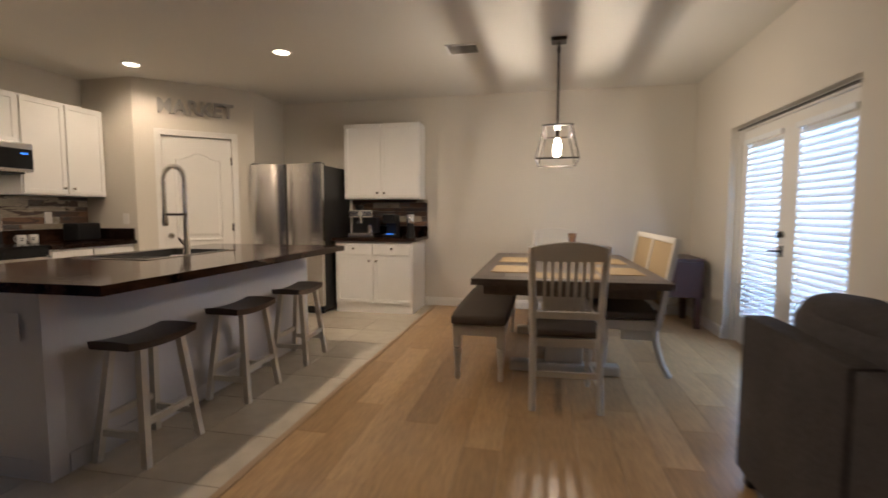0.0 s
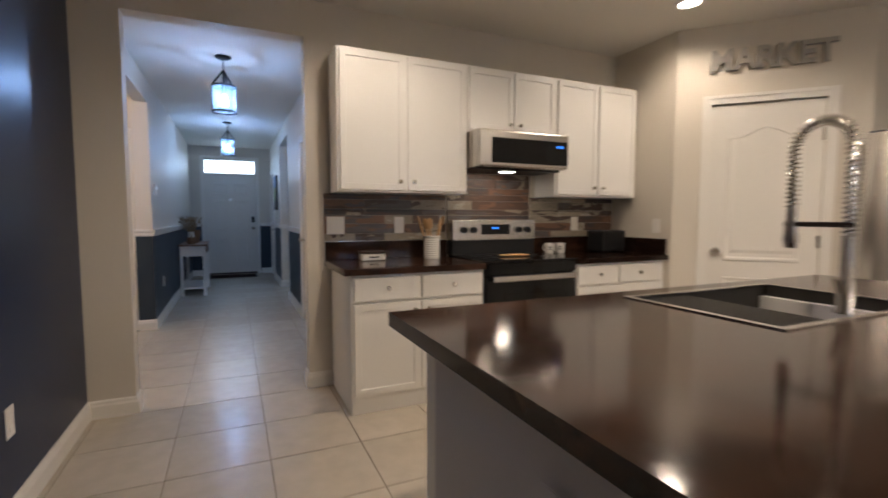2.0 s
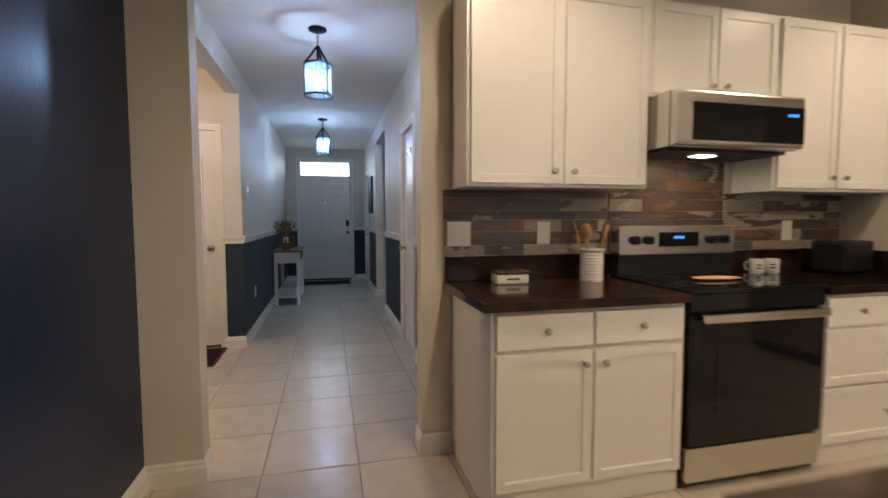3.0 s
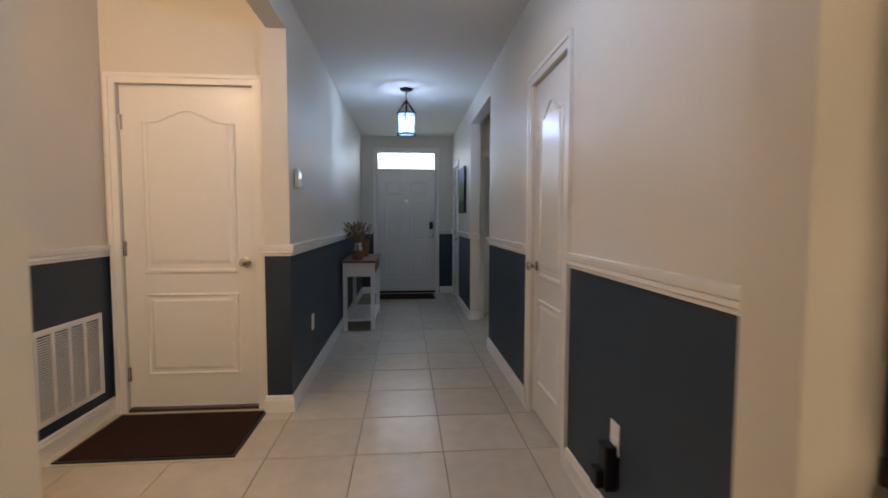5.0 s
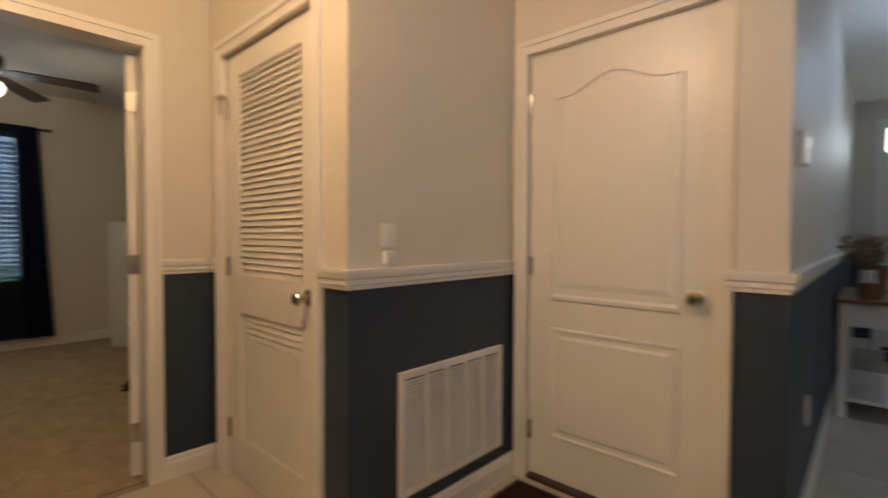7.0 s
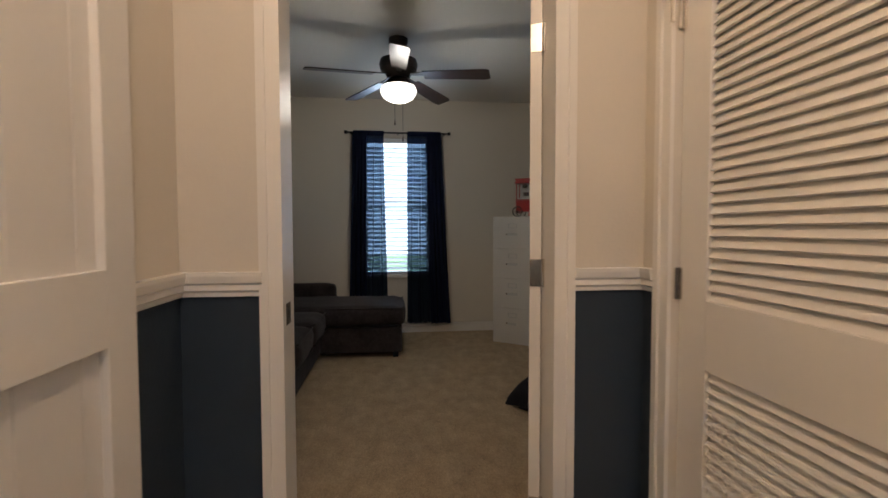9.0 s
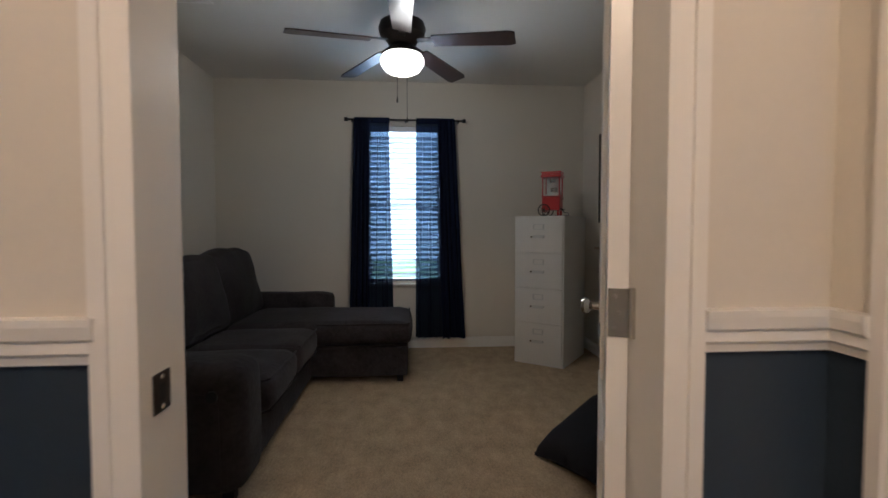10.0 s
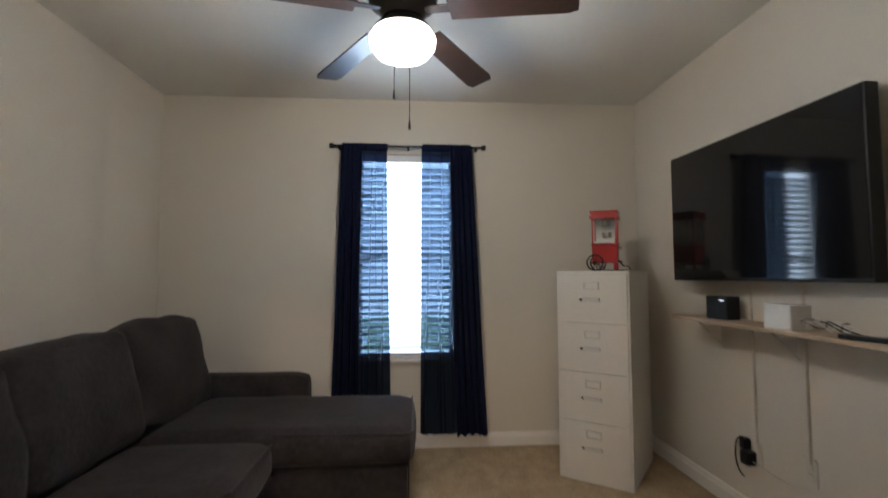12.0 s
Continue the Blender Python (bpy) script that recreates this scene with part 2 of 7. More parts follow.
TAUPE_SOFA = mat("charcoal_sofa_cloth", (0.078, 0.069, 0.066), 0.92, vary=0.35, scale=4, bump=0.9, bump_scale=45, fine=0.3, spec=0.12)
MAT_B = mat("dark_brown_doormat", (0.035, 0.018, 0.016), 0.95, vary=0.15, scale=8, bump=1.0, bump_scale=200, fine=0.2, spec=0.05)
FANW = ramp_mat("espresso_blade", [(0.0, (0.02, 0.011, 0.008)), (1.0, (0.055, 0.028, 0.018))], 0.33, 6, (1, 1, 1), 0.9, 0.1, 0.1)
CABMETAL = mat("white_enamel_steel", (0.66, 0.64, 0.60), 0.38, vary=0.03, scale=4, bump=0.04, fine=0.01)
BLIND = mat("white_blind_slat", (0.80, 0.82, 0.84), 0.45, vary=0.03, fine=0.02)
CURTAIN = sheer("navy_voile", (0.007, 0.010, 0.030), 0.40, (0.17, 0.24, 0.33), 0.2)
DRAPE = mat("navy_curtain_heading", (0.008, 0.012, 0.032), 0.9, vary=0.2, scale=20, fine=0.1, spec=0.1)
PANE = glass("clear_pane", clear=0.93)
CAGEGLASS = sheer("seeded_white_glass", (0.17, 0.22, 0.28), 0.68, (0.90, 0.95, 1), 0.5)
ENAMEL = mat("white_ceramic", (0.72, 0.70, 0.65), 0.2, vary=0.02, fine=0.01, coat=0.3)
RED = mat("red_enamel", (0.42, 0.014, 0.014), 0.3, vary=0.06, fine=0.03, coat=0.3)
SPOON = mat("pale_beech", (0.50, 0.30, 0.13), 0.5, vary=0.15, scale=20, fine=0.08)
RAWWOOD = mat("raw_pine_shelf", (0.46, 0.35, 0.24), 0.65, vary=0.12, scale=8, fine=0.08, stretch=(1, 6, 6))
DKWOOD = mat("dark_mahogany", (0.05, 0.016, 0.012), 0.4, vary=0.25, scale=8, fine=0.1)
DRIED = mat("dried_grass", (0.24, 0.16, 0.08), 0.9, vary=0.3, scale=30, fine=0.2)
WICKER = mat("brown_wicker", (0.17, 0.085, 0.035), 0.8, vary=0.35, scale=60, bump=1.0, bump_scale=120, fine=0.25)
GLOBE = glow("lit_opal_globe", (1.0, 0.93, 0.82), 4.0)
BULBW = glow("lit_warm_bulb", (1.0, 0.82, 0.58), 30.0)
BULBC = glow("lit_cool_bulb", (0.72, 0.86, 1.0), 12.0)
CANDISC = glow("lit_can_lens", (1.0, 0.86, 0.64), 14.0)
LED_BLUE = glow("blue_display", (0.05, 0.25, 1.0), 2.0)
WHITE_GLOW = glow("small_white_glow", (0.9, 0.95, 1.0), 1.0)
DAY = glow("bright_daylight", (0.86, 0.94, 1.0), 3.0)
PATIO = glow("patio_daylight", (0.62, 0.78, 1.0), 1.1)
GARDEN = glow("garden_light", (0.45, 0.85, 0.78), 0.9)
# lawn colour with its sunlight put in as emission
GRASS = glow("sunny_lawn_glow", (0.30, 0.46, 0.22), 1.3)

# ---- builders ----


def box(bm, x0, x1, y0, y1, z0, z1, bevel=0.0, m=None):
    vs = [bm.verts.new((x, y, z)) for z in (z0, z1) for y in (y0, y1) for x in (x0, x1)]
    if m is not None:
        for v in vs:
            v.co = m @ v.co
    fs = [bm.faces.new([vs[i] for i in f]) for f in ((0, 2, 3, 1), (4, 5, 7, 6), (0, 1, 5, 4), (2, 6, 7, 3), (0, 4, 6, 2), (1, 3, 7, 5))]
    if bevel > 0:
        es = list({e for f in fs for e in f.edges})
        bmesh.ops.bevel(bm, geom=es, offset=bevel, segments=2, profile=0.6, affect="EDGES")
    return bm


def boxes(*rows, bevel=0.0):
    bm = bmesh.new()
    for r in rows:
        box(bm, *r, bevel=bevel)
    return bm


def cyl(bm, a, b, r0, r1=None, n=14, caps=True):
    """A round bar from a to b."""
    a, b = Vector(a), Vector(b)
    r1 = r0 if r1 is None else r1
    q = (b - a).to_track_quat("Z", "Y").to_matrix()
    rings = []
    for c, r in ((a, r0), (b, r1)):
        rings.append([bm.verts.new(c + q @ Vector((r * math.cos(6.28318 * i / n), r * math.sin(6.28318 * i / n), 0))) for i in range(n)])
    for i in range(n):
        j = (i + 1) % n
        bm.faces.new((rings[0][i], rings[0][j], rings[1][j], rings[1][i]))
    if caps:
        bm.faces.new(rings[0][::-1])
        bm.faces.new(rings[1])
    return bm


def tube(bm, pts, r, n=8):
    """A bent round bar through the points."""
    pts = [Vector(p) for p in pts]
    rings = []
    for i, p in enumerate(pts):
        d = (pts[min(i + 1, len(pts) - 1)] - pts[max(i - 1, 0)]).normalized()
        side = d.orthogonal() if i == 0 else (prev - d * prev.dot(d))
        prev = side.normalized()
        up = d.cross(prev)
        rings.append([bm.verts.new(p + (prev * math.cos(6.28318 * k / n) + up * math.sin(6.28318 * k / n)) * r) for k in range(n)])
    for a, b in zip(rings, rings[1:]):
        for k in range(n):
            j = (k + 1) % n
            bm.faces.new((a[k], a[j], b[j], b[k]))
    bm.faces.new(rings[0][::-1])
    bm.faces.new(rings[-1])
    return bm


def lathe(bm, profile, at=(0, 0, 0), n=24):
    """A turned body from (radius, height) pairs."""
    c = Vector(at)
    rings = [[bm.verts.new(c + Vector((r * math.cos(6.28318 * i / n), r * math.sin(6.28318 * i / n), z))) for i in range(n)] for r, z in profile]
    for a, b in zip(rings, rings[1:]):
        for i in range(n):
            j = (i + 1) % n
            bm.faces.new((a[i], a[j], b[j], b[i]))
    bmesh.ops.remove_doubles(bm, verts=bm.verts, dist=1e-5)
    return bm


def pad(bm, x0, x1, y0, y1, z0, z1, r=0.05, puff=0.02, sag=0.0, seed=0, n=9, m=None, wrinkle=0.006):
    """A stuffed cushion: a rounded block whose faces swell and wrinkle a little."""
    made = []
    def side(f):
        g = [[bm.verts.new(f(i / n, j / n)) for j in range(n + 1)] for i in range(n + 1)]
        for i in range(n):
            for j in range(n):
                bm.faces.new((g[i][j], g[i + 1][j], g[i + 1][j + 1], g[i][j + 1]))
        made.extend(v for row in g for v in row)
    def P(u, v, w):
        return Vector((x0 + (x1 - x0) * u, y0 + (y1 - y0) * v, z0 + (z1 - z0) * w))
    side(lambda a, b: P(a, b, 1))
    side(lambda a, b: P(b, a, 0))
    side(lambda a, b: P(a, 0, b))
    side(lambda a, b: P(b, 1, a))
    side(lambda a, b: P(0, b, a))
    side(lambda a, b: P(1, a, b))
    c = P(0.5, 0.5, 0.5)
    h = Vector(((x1 - x0) / 2, (y1 - y0) / 2, (z1 - z0) / 2))
    for v in made:
        d = v.co - c
        q = Vector((max(-h.x + r, min(h.x - r, d.x)), max(-h.y + r, min(h.y - r, d.y)), max(-h.z + r, min(h.z - r, d.z))))
        e = d - q
        if e.length > 1e-6:
            e = e.normalized() * r
        k = (1 - (d.x / h.x) ** 2) * (1 - (d.y / h.y) ** 2) + (1 - (d.x / h.x) ** 2) * (1 - (d.z / h.z) ** 2) + (1 - (d.y / h.y) ** 2) * (1 - (d.z / h.z) ** 2)
        p = c + q + e
        p += (e.normalized() if e.length > 1e-6 else Vector((0, 0, 0))) * puff * k
        p += Vector((0, 0, 1)) * wrinkle * noise.noise(p * 5 + Vector((seed, 0, 0)))
        if wrinkle > 0.01:
            p += Vector((1, 0, 0)) * wrinkle * noise.noise(p * 4 + Vector((0, seed + 3.1, 0))) + Vector((0, 1, 0)) * 0.6 * wrinkle * noise.noise(p * 6 + Vector((0, 0, seed)))
        p.z -= sag * k
        v.co = m @ p if m is not None else p
    bmesh.ops.remove_doubles(bm, verts=bm.verts, dist=2e-4)
    bmesh.ops.recalc_face_normals(bm, faces=bm.faces)
    return bm


def part(name, bm, material, parent=None, label="", smooth=False, loc=None):
    me = bpy.data.meshes.new(name)
    bmesh.ops.recalc_face_normals(bm, faces=bm.faces)
    if smooth:
        for f in bm.faces:
            f.smooth = True
    bm.to_mesh(me)
    bm.free()
    for x in material if isinstance(material, (list, tuple)) else (material,):
        me.materials.append(x)
    if smooth:
        me.set_sharp_from_angle(angle=radians(38))
    ob = new(name, me)
    if parent is not None:
        ob.parent = parent
    if loc is not None:
        ob.location = loc
    if label:
        ob["label"] = label
    return ob


def thing(name, label, category, at=(0, 0, 0), turn=0.0, group="", kind=""):
    ob = new(name)
    ob.empty_display_size = 0.1
    ob.matrix_basis = pose(*at, 0, 0, turn)
    return tagged(ob, label, category, group, kind)


def fixed(name, bm, material, label, category, smooth=False):
    """A piece of the setting."""
    return tagged(part(name, bm, material, None, "", smooth), label, category, kind="structure")


def wall_mesh(axis, p0, p1, a0, a1, z0, z1, holes=(), split=None, pick=None):
    """A wall of thickness p0..p1 across 'axis', from a0 to a1 along it, with openings (a0, a1, z0, z1); pick gives a face's material slot."""
    A = sorted({a0, a1, *[min(max(v, a0), a1) for h in holes for v in h[:2]]})
    Z = sorted({z0, z1, *[min(max(v, z0), z1) for h in holes for v in h[2:]], *([split] if split else [])})
    bm = bmesh.new()
    def solid(i, j):
        if not (0 <= i < len(A) - 1 and 0 <= j < len(Z) - 1):
            return False
        a, z = (A[i] + A[i + 1]) / 2, (Z[j] + Z[j + 1]) / 2
        return not any(h[0] < a < h[1] and h[2] < z < h[3] for h in holes)
    def V(p, a, z):
        return bm.verts.new((p, a, z) if axis == "x" else (a, p, z))
    def quad(*c):
        bm.faces.new([V(*q) for q in c])
    for i in range(len(A) - 1):
        for j in range(len(Z) - 1):
            if not solid(i, j):
                continue
            l, r, b, t = A[i], A[i + 1], Z[j], Z[j + 1]
            quad((p0, l, b), (p0, l, t), (p0, r, t), (p0, r, b))
            quad((p1, l, b), (p1, r, b), (p1, r, t), (p1, l, t))
            if not solid(i - 1, j):
                quad((p0, l, b), (p1, l, b), (p1, l, t), (p0, l, t))
            if not solid(i + 1, j):
                quad((p0, r, b), (p0, r, t), (p1, r, t), (p1, r, b))
            if not solid(i, j - 1):
                quad((p0, l, b), (p0, r, b), (p1, r, b), (p1, l, b))
            if not solid(i, j + 1):
                quad((p0, l, t), (p1, l, t), (p1, r, t), (p0, r, t))
    bmesh.ops.remove_doubles(bm, verts=bm.verts, dist=1e-5)
    bmesh.ops.recalc_face_normals(bm, faces=bm.faces)
    if pick:
        for f in bm.faces:
            f.material_index = pick(f.calc_center_median(), f.normal)
    return bm


def sweep(bm, pts, profile, closed=False):
    """A moulding along a level line: profile of (out, up); 'out' lies to the left of the way."""
    P = [Vector((p[0], p[1])) for p in pts]
    n = len(P)
    rings = []
    for i in range(n):
        a = P[i] - P[i - 1] if (i or closed) else P[1] - P[0]
        b = P[(i + 1) % n] - P[i] if (i < n - 1 or closed) else a
        na, nb = Vector((-a.y, a.x)).normalized(), Vector((-b.y, b.x)).normalized()
        mid = (na + nb)
        mid = mid / max(mid.length_squared / 2, 0.2)
        rings.append([bm.verts.new((P[i].x + mid.x * o, P[i].y + mid.y * o, u)) for o, u in profile])
    k = len(profile)
    for i in range(n if closed else n - 1):
        r, s = rings[i], rings[(i + 1) % n]
        for j in range(k):
            bm.faces.new((r[j], s[j], s[(j + 1) % k], r[(j + 1) % k]))
    if not closed:
        bm.faces.new(rings[0])
        bm.faces.new(rings[-1][::-1])
    return bm


BASE = [(0.0, 0.0), (0.016, 0.0), (0.016, 0.075), (0.011, 0.088), (0.011, 0.098), (0.005, 0.108), (0.0, 0.108)]
RAIL = [(0.0, 0.995), (0.010, 0.995), (0.012, 1.008), (0.020, 1.014), (0.018, 1.030), (0.026, 1.036), (0.030, 1.055), (0.030, 1.066), (0.0, 1.066)]


def moulding(name, lines, profile, label):
    bm = bmesh.new()
    for l in lines:
        sweep(bm, l, profile)
    return fixed(name, bm, TRIM, label, "trim")


def casing(bm, axis, face, out, a0, a1, top, w=0.065, floor=0.0):
    """Stepped door trim round an opening, on a wall face; out: the way the face looks (+1 or -1)."""
    def add(l, r, b, t, d0, d1):
        p, q = sorted((face + out * d0, face + out * d1))
        box(bm, *((p, q, l, r) if axis == "x" else (l, r, p, q)), b, t)
    for s in (0.0, 0.62):
        d = 0.012 if s == 0 else 0.020
        add(a0 - w, a0 - w * s, floor, top + w, 0.0 if s == 0 else 0.0, d) if s == 0 else add(a0 - w, a0 - w * s, floor, top + w, 0.0121, d)
        add(a1 + w * s, a1 + w, floor, top + w, 0.0, d) if s == 0 else add(a1 + w * s, a1 + w, floor, top + w, 0.0121, d)
        add(a0 - w * s, a1 + w * s, top + w * s, top + w, 0.0, d - 0.0006) if s == 0 else add(a0 - w * s, a1 + w * s, top + w * s, top + w, 0.0121, d - 0.0006)
    return bm

# ---- the large structure ----
H = 2.66
low = lambda n, s: (lambda c, f: 1 if c.z < 1.03 and (f.x * n[0] + f.y * n[1]) > 0.5 and s(c) else 0)
anyw = lambda c: True
fixed("wall_kitchen", wall_mesh("x", -5.16, -5.04, 0.21, 6.0, 0, H, [(0.575, 1.61, 0, 2.415)], 1.03, low((-1, 0), anyw)), [WALL, SLATE], "cream painted wall with an open passage to the hall", "wall")
fixed("wall_navy", wall_mesh("y", 0.21, 0.33, -5.04, -1.9, 0, H, (), None, lambda c, f: 1 if f.y > 0.5 else 0), [WALL, NAVY], "navy blue painted accent wall", "wall")
fixed("wall_living_side", wall_mesh("x", -2.02, -1.9, -4.0, 0.21, 0, H), WALL, "plain cream painted living room wall", "wall")
fixed("wall_living_back", wall_mesh("y", -4.12, -4.0, -2.02, 1.875, 0, H), WALL, "plain cream painted living room wall", "wall")
fixed("wall_east", wall_mesh("x", 1.675, 1.875, -4.0, 5.885, 0, H, [(3.07, 4.86, 0, 1.975)]), WALL, "cream painted wall with a recessed pair of glazed doors", "wall")
fixed("wall_dining", wall_mesh("y", 5.885, 6.0, -5.04, 1.875, 0, H), WALL, "cream painted dining room wall", "wall")
HH = 2.605
fixed("wall_hall_right", wall_mesh("y", 1.88, 2.0, -12.27, -5.16, 0, H, [(-7.345, -6.71, 0, 2.05), (-10.1, -8.81, 0, 2.38), (-11.98, -11.36, 0, 2.05)], 1.03, low((0, -1), anyw)), [WALL, SLATE], "hall wall, cream above and slate blue below a chair rail", "wall")
fixed("wall_hall_left", wall_mesh("y", 0.215, 0.37, -12.27, -7.45, 0, H, (), 1.03, lambda c, f: 1 if c.z < 1.03 else 0), [WALL, SLATE], "hall wall, cream above and slate blue below a chair rail", "wall")
fixed("hall_header", boxes((-7.45, -5.16, 0.25, 0.37, 2.382, H)), WALL, "cream painted beam over the vestibule opening", "wall")
fixed("wall_front", wall_mesh("x", -12.39, -12.27, 0.20, 2.0, 0, H, [(0.62, 1.60, 0, 2.36)], 1.03, low((1, 0), anyw)), [WALL, SLATE], "front wall with the entrance door and transom", "wall")
fixed("wall_garage", wall_mesh("x", -7.63, -7.51, -0.865, 0.215, 0, H, [(-0.662, 0.145, 0, 2.05)], 1.03, low((1, 0), anyw)), [WALL, SLATE], "cream wall with a white two-panel door", "wall")
fixed("wall_vent", wall_mesh("y", -0.865, -0.745, -7.51, -6.525, 0, H, (), 1.03, lambda c, f: 1 if c.z < 1.03 else 0), [WALL, SLATE], "wall with a return air grille, slate blue below the rail", "wall")
fixed("wall_closet", wall_mesh("x", -6.645, -6.525, -1.92, -0.865, 0, H, [(-1.77, -0.96, 0, 2.05)], 1.03, low((1, 0), anyw)), [WALL, SLATE], "cream wall with a louvred closet door", "wall")
fixed("wall_bedroom_door", wall_mesh("y", -2.04, -1.92, -7.6, -3.94, 0, H, [(-6.245, -5.392, 0, 2.068)], 1.03, low((0, 1), anyw)), [WALL, SLATE], "wall with the open bedroom doorway", "wall")
fixed("wall_vestibule_left", wall_mesh("x", -5.12, -5.0, -1.92, 0.21, 0, H, (), 1.03, low((-1, 0), anyw)), [WALL, SLATE], "vestibule wall, cream above and slate blue below a rail", "wall")
fixed("wall_bedroom_west", wall_mesh("x", -7.72, -7.60, -6.0, -1.92, 0, H), WALL, "cream bedroom wall with the television", "wall")
fixed("wall_bedroom_east", wall_mesh("x", -3.94, -3.82, -6.0, -1.92, 0, H), WALL, "cream bedroom wall behind the sofa", "wall")
fixed("wall_bedroom_window", wall_mesh("y", -6.0, -5.87, -7.60, -3.94, 0, H, [(-6.135, -5.395, 0.66, 2.23)]), WALL, "cream bedroom wall with a tall window", "wall")
# pantry corner
P1, P2 = Vector((-4.382, 4.365)), Vector((-3.478, 5.195))
DG = (P2 - P1).normalized()
DGA = math.degrees(math.atan2(DG.y, DG.x))
fixed("wall_pantry_side", wall_mesh("y", 4.365, 4.465, -5.04, P1.x, 0, H), WALL, "short cream pantry wall", "wall")
fixed("wall_pantry_end", wall_mesh("x", -3.578, -3.478, P2.y, 5.885, 0, H), WALL, "short cream pantry wall", "wall")
LD = (P2 - P1).length
pw = fixed("wall_pantry", wall_mesh("y", 0.0, 0.10, 0, LD, 0, H, [(LD / 2 - 0.36, LD / 2 + 0.36, 0, 2.07)]), WALL, "diagonal cream pantry wall with a white door", "wall")
pw.matrix_basis = pose(P1.x, P1.y, 0, 0, 0, DGA)
# side passage off the hall
fixed("wall_passage_west", wall_mesh("x", -10.30, -10.18, 2.0, 4.4, 0, H, [(2.05, 2.80, 0, 2.0)]), WALL, "cream side passage wall with an open doorway", "wall")
fixed("wall_passage_east", wall_mesh("x", -8.81, -8.69, 2.0, 3.4, 0, H), WALL, "cream side passage wall", "wall")
fixed("wall_passage_end", wall_mesh("y", 3.4, 3.52, -10.18, -8.68, 0, H), WALL, "cream side passage wall", "wall")
fixed("wall_den_far", wall_mesh("x", -13.62, -13.5, 2.0, 5.5, 0, H, [(3.2, 4.0, 1.0, 1.75)]), WALL, "far cream wall of the side room with a window", "wall")
fixed("wall_den_side", wall_mesh("y", 4.4, 4.52, -13.5, -10.18, 0, H), WALL, "cream side room wall", "wall")
# ceilings
fixed("ceiling_kitchen", boxes((-5.04, 1.675, 0.33, 5.885, H, H + 0.1)), CEIL, "textured cream kitchen and dining ceiling", "ceiling")
fixed("ceiling_living", boxes((-1.90, 1.675, -4.0, 0.33, H, H + 0.1)), CEIL, "textured cream living room ceiling", "ceiling")
fixed("ceiling_hall", boxes((-12.27, -5.16, 0.37, 1.88, HH, H)), CEIL, "textured hall ceiling", "ceiling")
fixed("ceiling_vestibule", boxes((-7.51, -5.12, -1.92, 0.25, HH, H)), CEIL, "textured vestibule ceiling", "ceiling")
fixed("ceiling_bedroom", boxes((-7.60, -3.94, -5.87, -2.04, 2.66, 2.75)), CEIL, "textured bedroom ceiling", "ceiling")
fixed("ceiling_passage", boxes((-13.5, -8.69, 2.0, 4.4, 2.55, H)), CEIL, "side room ceiling", "ceiling")
# floors; XS: the line where tile meets wood
XS = -1.37
fixed("floor_slab", boxes((-14.0, XS, -1.99, 5.95, -0.10, -0.006)), GROUT, "grey beige grout bed under the floor tiles", "floor")
fixed("floor_wood_base", boxes((XS, 1.8, -4.0, 5.95, -0.10, -0.012), (-1.9, XS - 0.001, -4.0, 0.21, -0.10, -0.0125)), GROUT, "floor bed under the wood planks", "floor")
fixed("floor_carpet", boxes((-7.60, -3.94, -5.87, -1.975, -0.1, 0.004)), CARPET, "worn tan bedroom carpet with stains", "floor")
fixed("ground", boxes((-300, 300, -300, 300, -0.6, -0.3)), mat("outdoor_lawn", (0.07, 0.11, 0.035), 0.95, vary=0.3, scale=0.6, fine=0.2), "green lawn outside the house", "ground")

# mouldings
def runs(name, lines, profile, label):
    """Each line runs with the room on its left, and is a moulding of its own."""
    for l in lines:
        moulding(name, [l], profile, label)


HALL_LINES = [
    [(-5.16, 1.88), (-6.645, 1.88)], [(-7.41, 1.88), (-8.81, 1.88), (-8.81, 2.0)], [(-10.1, 2.0), (-10.1, 1.88), (-11.295, 1.88)],
    [(-12.045, 1.88), (-12.27, 1.88), (-12.27, 1.665)], [(-12.27, 0.555), (-12.27, 0.37), (-7.45, 0.37), (-7.45, 0.215), (-7.51, 0.215)],
    [(-7.51, -0.745), (-6.525, -0.745), (-6.525, -0.895)], [(-6.525, -1.835), (-6.525, -1.92), (-6.29, -1.92)], [(-5.355, -1.92), (-5.12, -1.92), (-5.12, 0.21)],
]
runs("chair_rail", HALL_LINES, RAIL, "white moulded chair rail round the hall")
runs("baseboard_hall", HALL_LINES, BASE, "white painted hall baseboard")
runs("baseboard_kitchen", [[(-5.04, 1.77), (-5.04, 1.61), (-5.16, 1.61)], [(-5.16, 0.575), (-5.04, 0.575), (-5.04, 0.33), (-1.9, 0.33), (-1.9, -4.0), (1.675, -4.0), (1.675, 3.07)],
     [(1.675, 4.86), (1.675, 5.885), (-1.50, 5.885)], [(P1.x + DG.x * 0.2, P1.y + DG.y * 0.2), (P1.x, P1.y), (P1.x - 0.02, P1.y)]], BASE, "white painted baseboard of the kitchen and dining room")
runs("baseboard_bedroom", [[(-5.35, -2.04), (-3.94, -2.04)][::-1], [(-3.94, -2.04), (-3.94, -5.87), (-7.60, -5.87), (-7.60, -2.04), (-6.29, -2.04)][::-1]], BASE, "white painted bedroom baseboard")

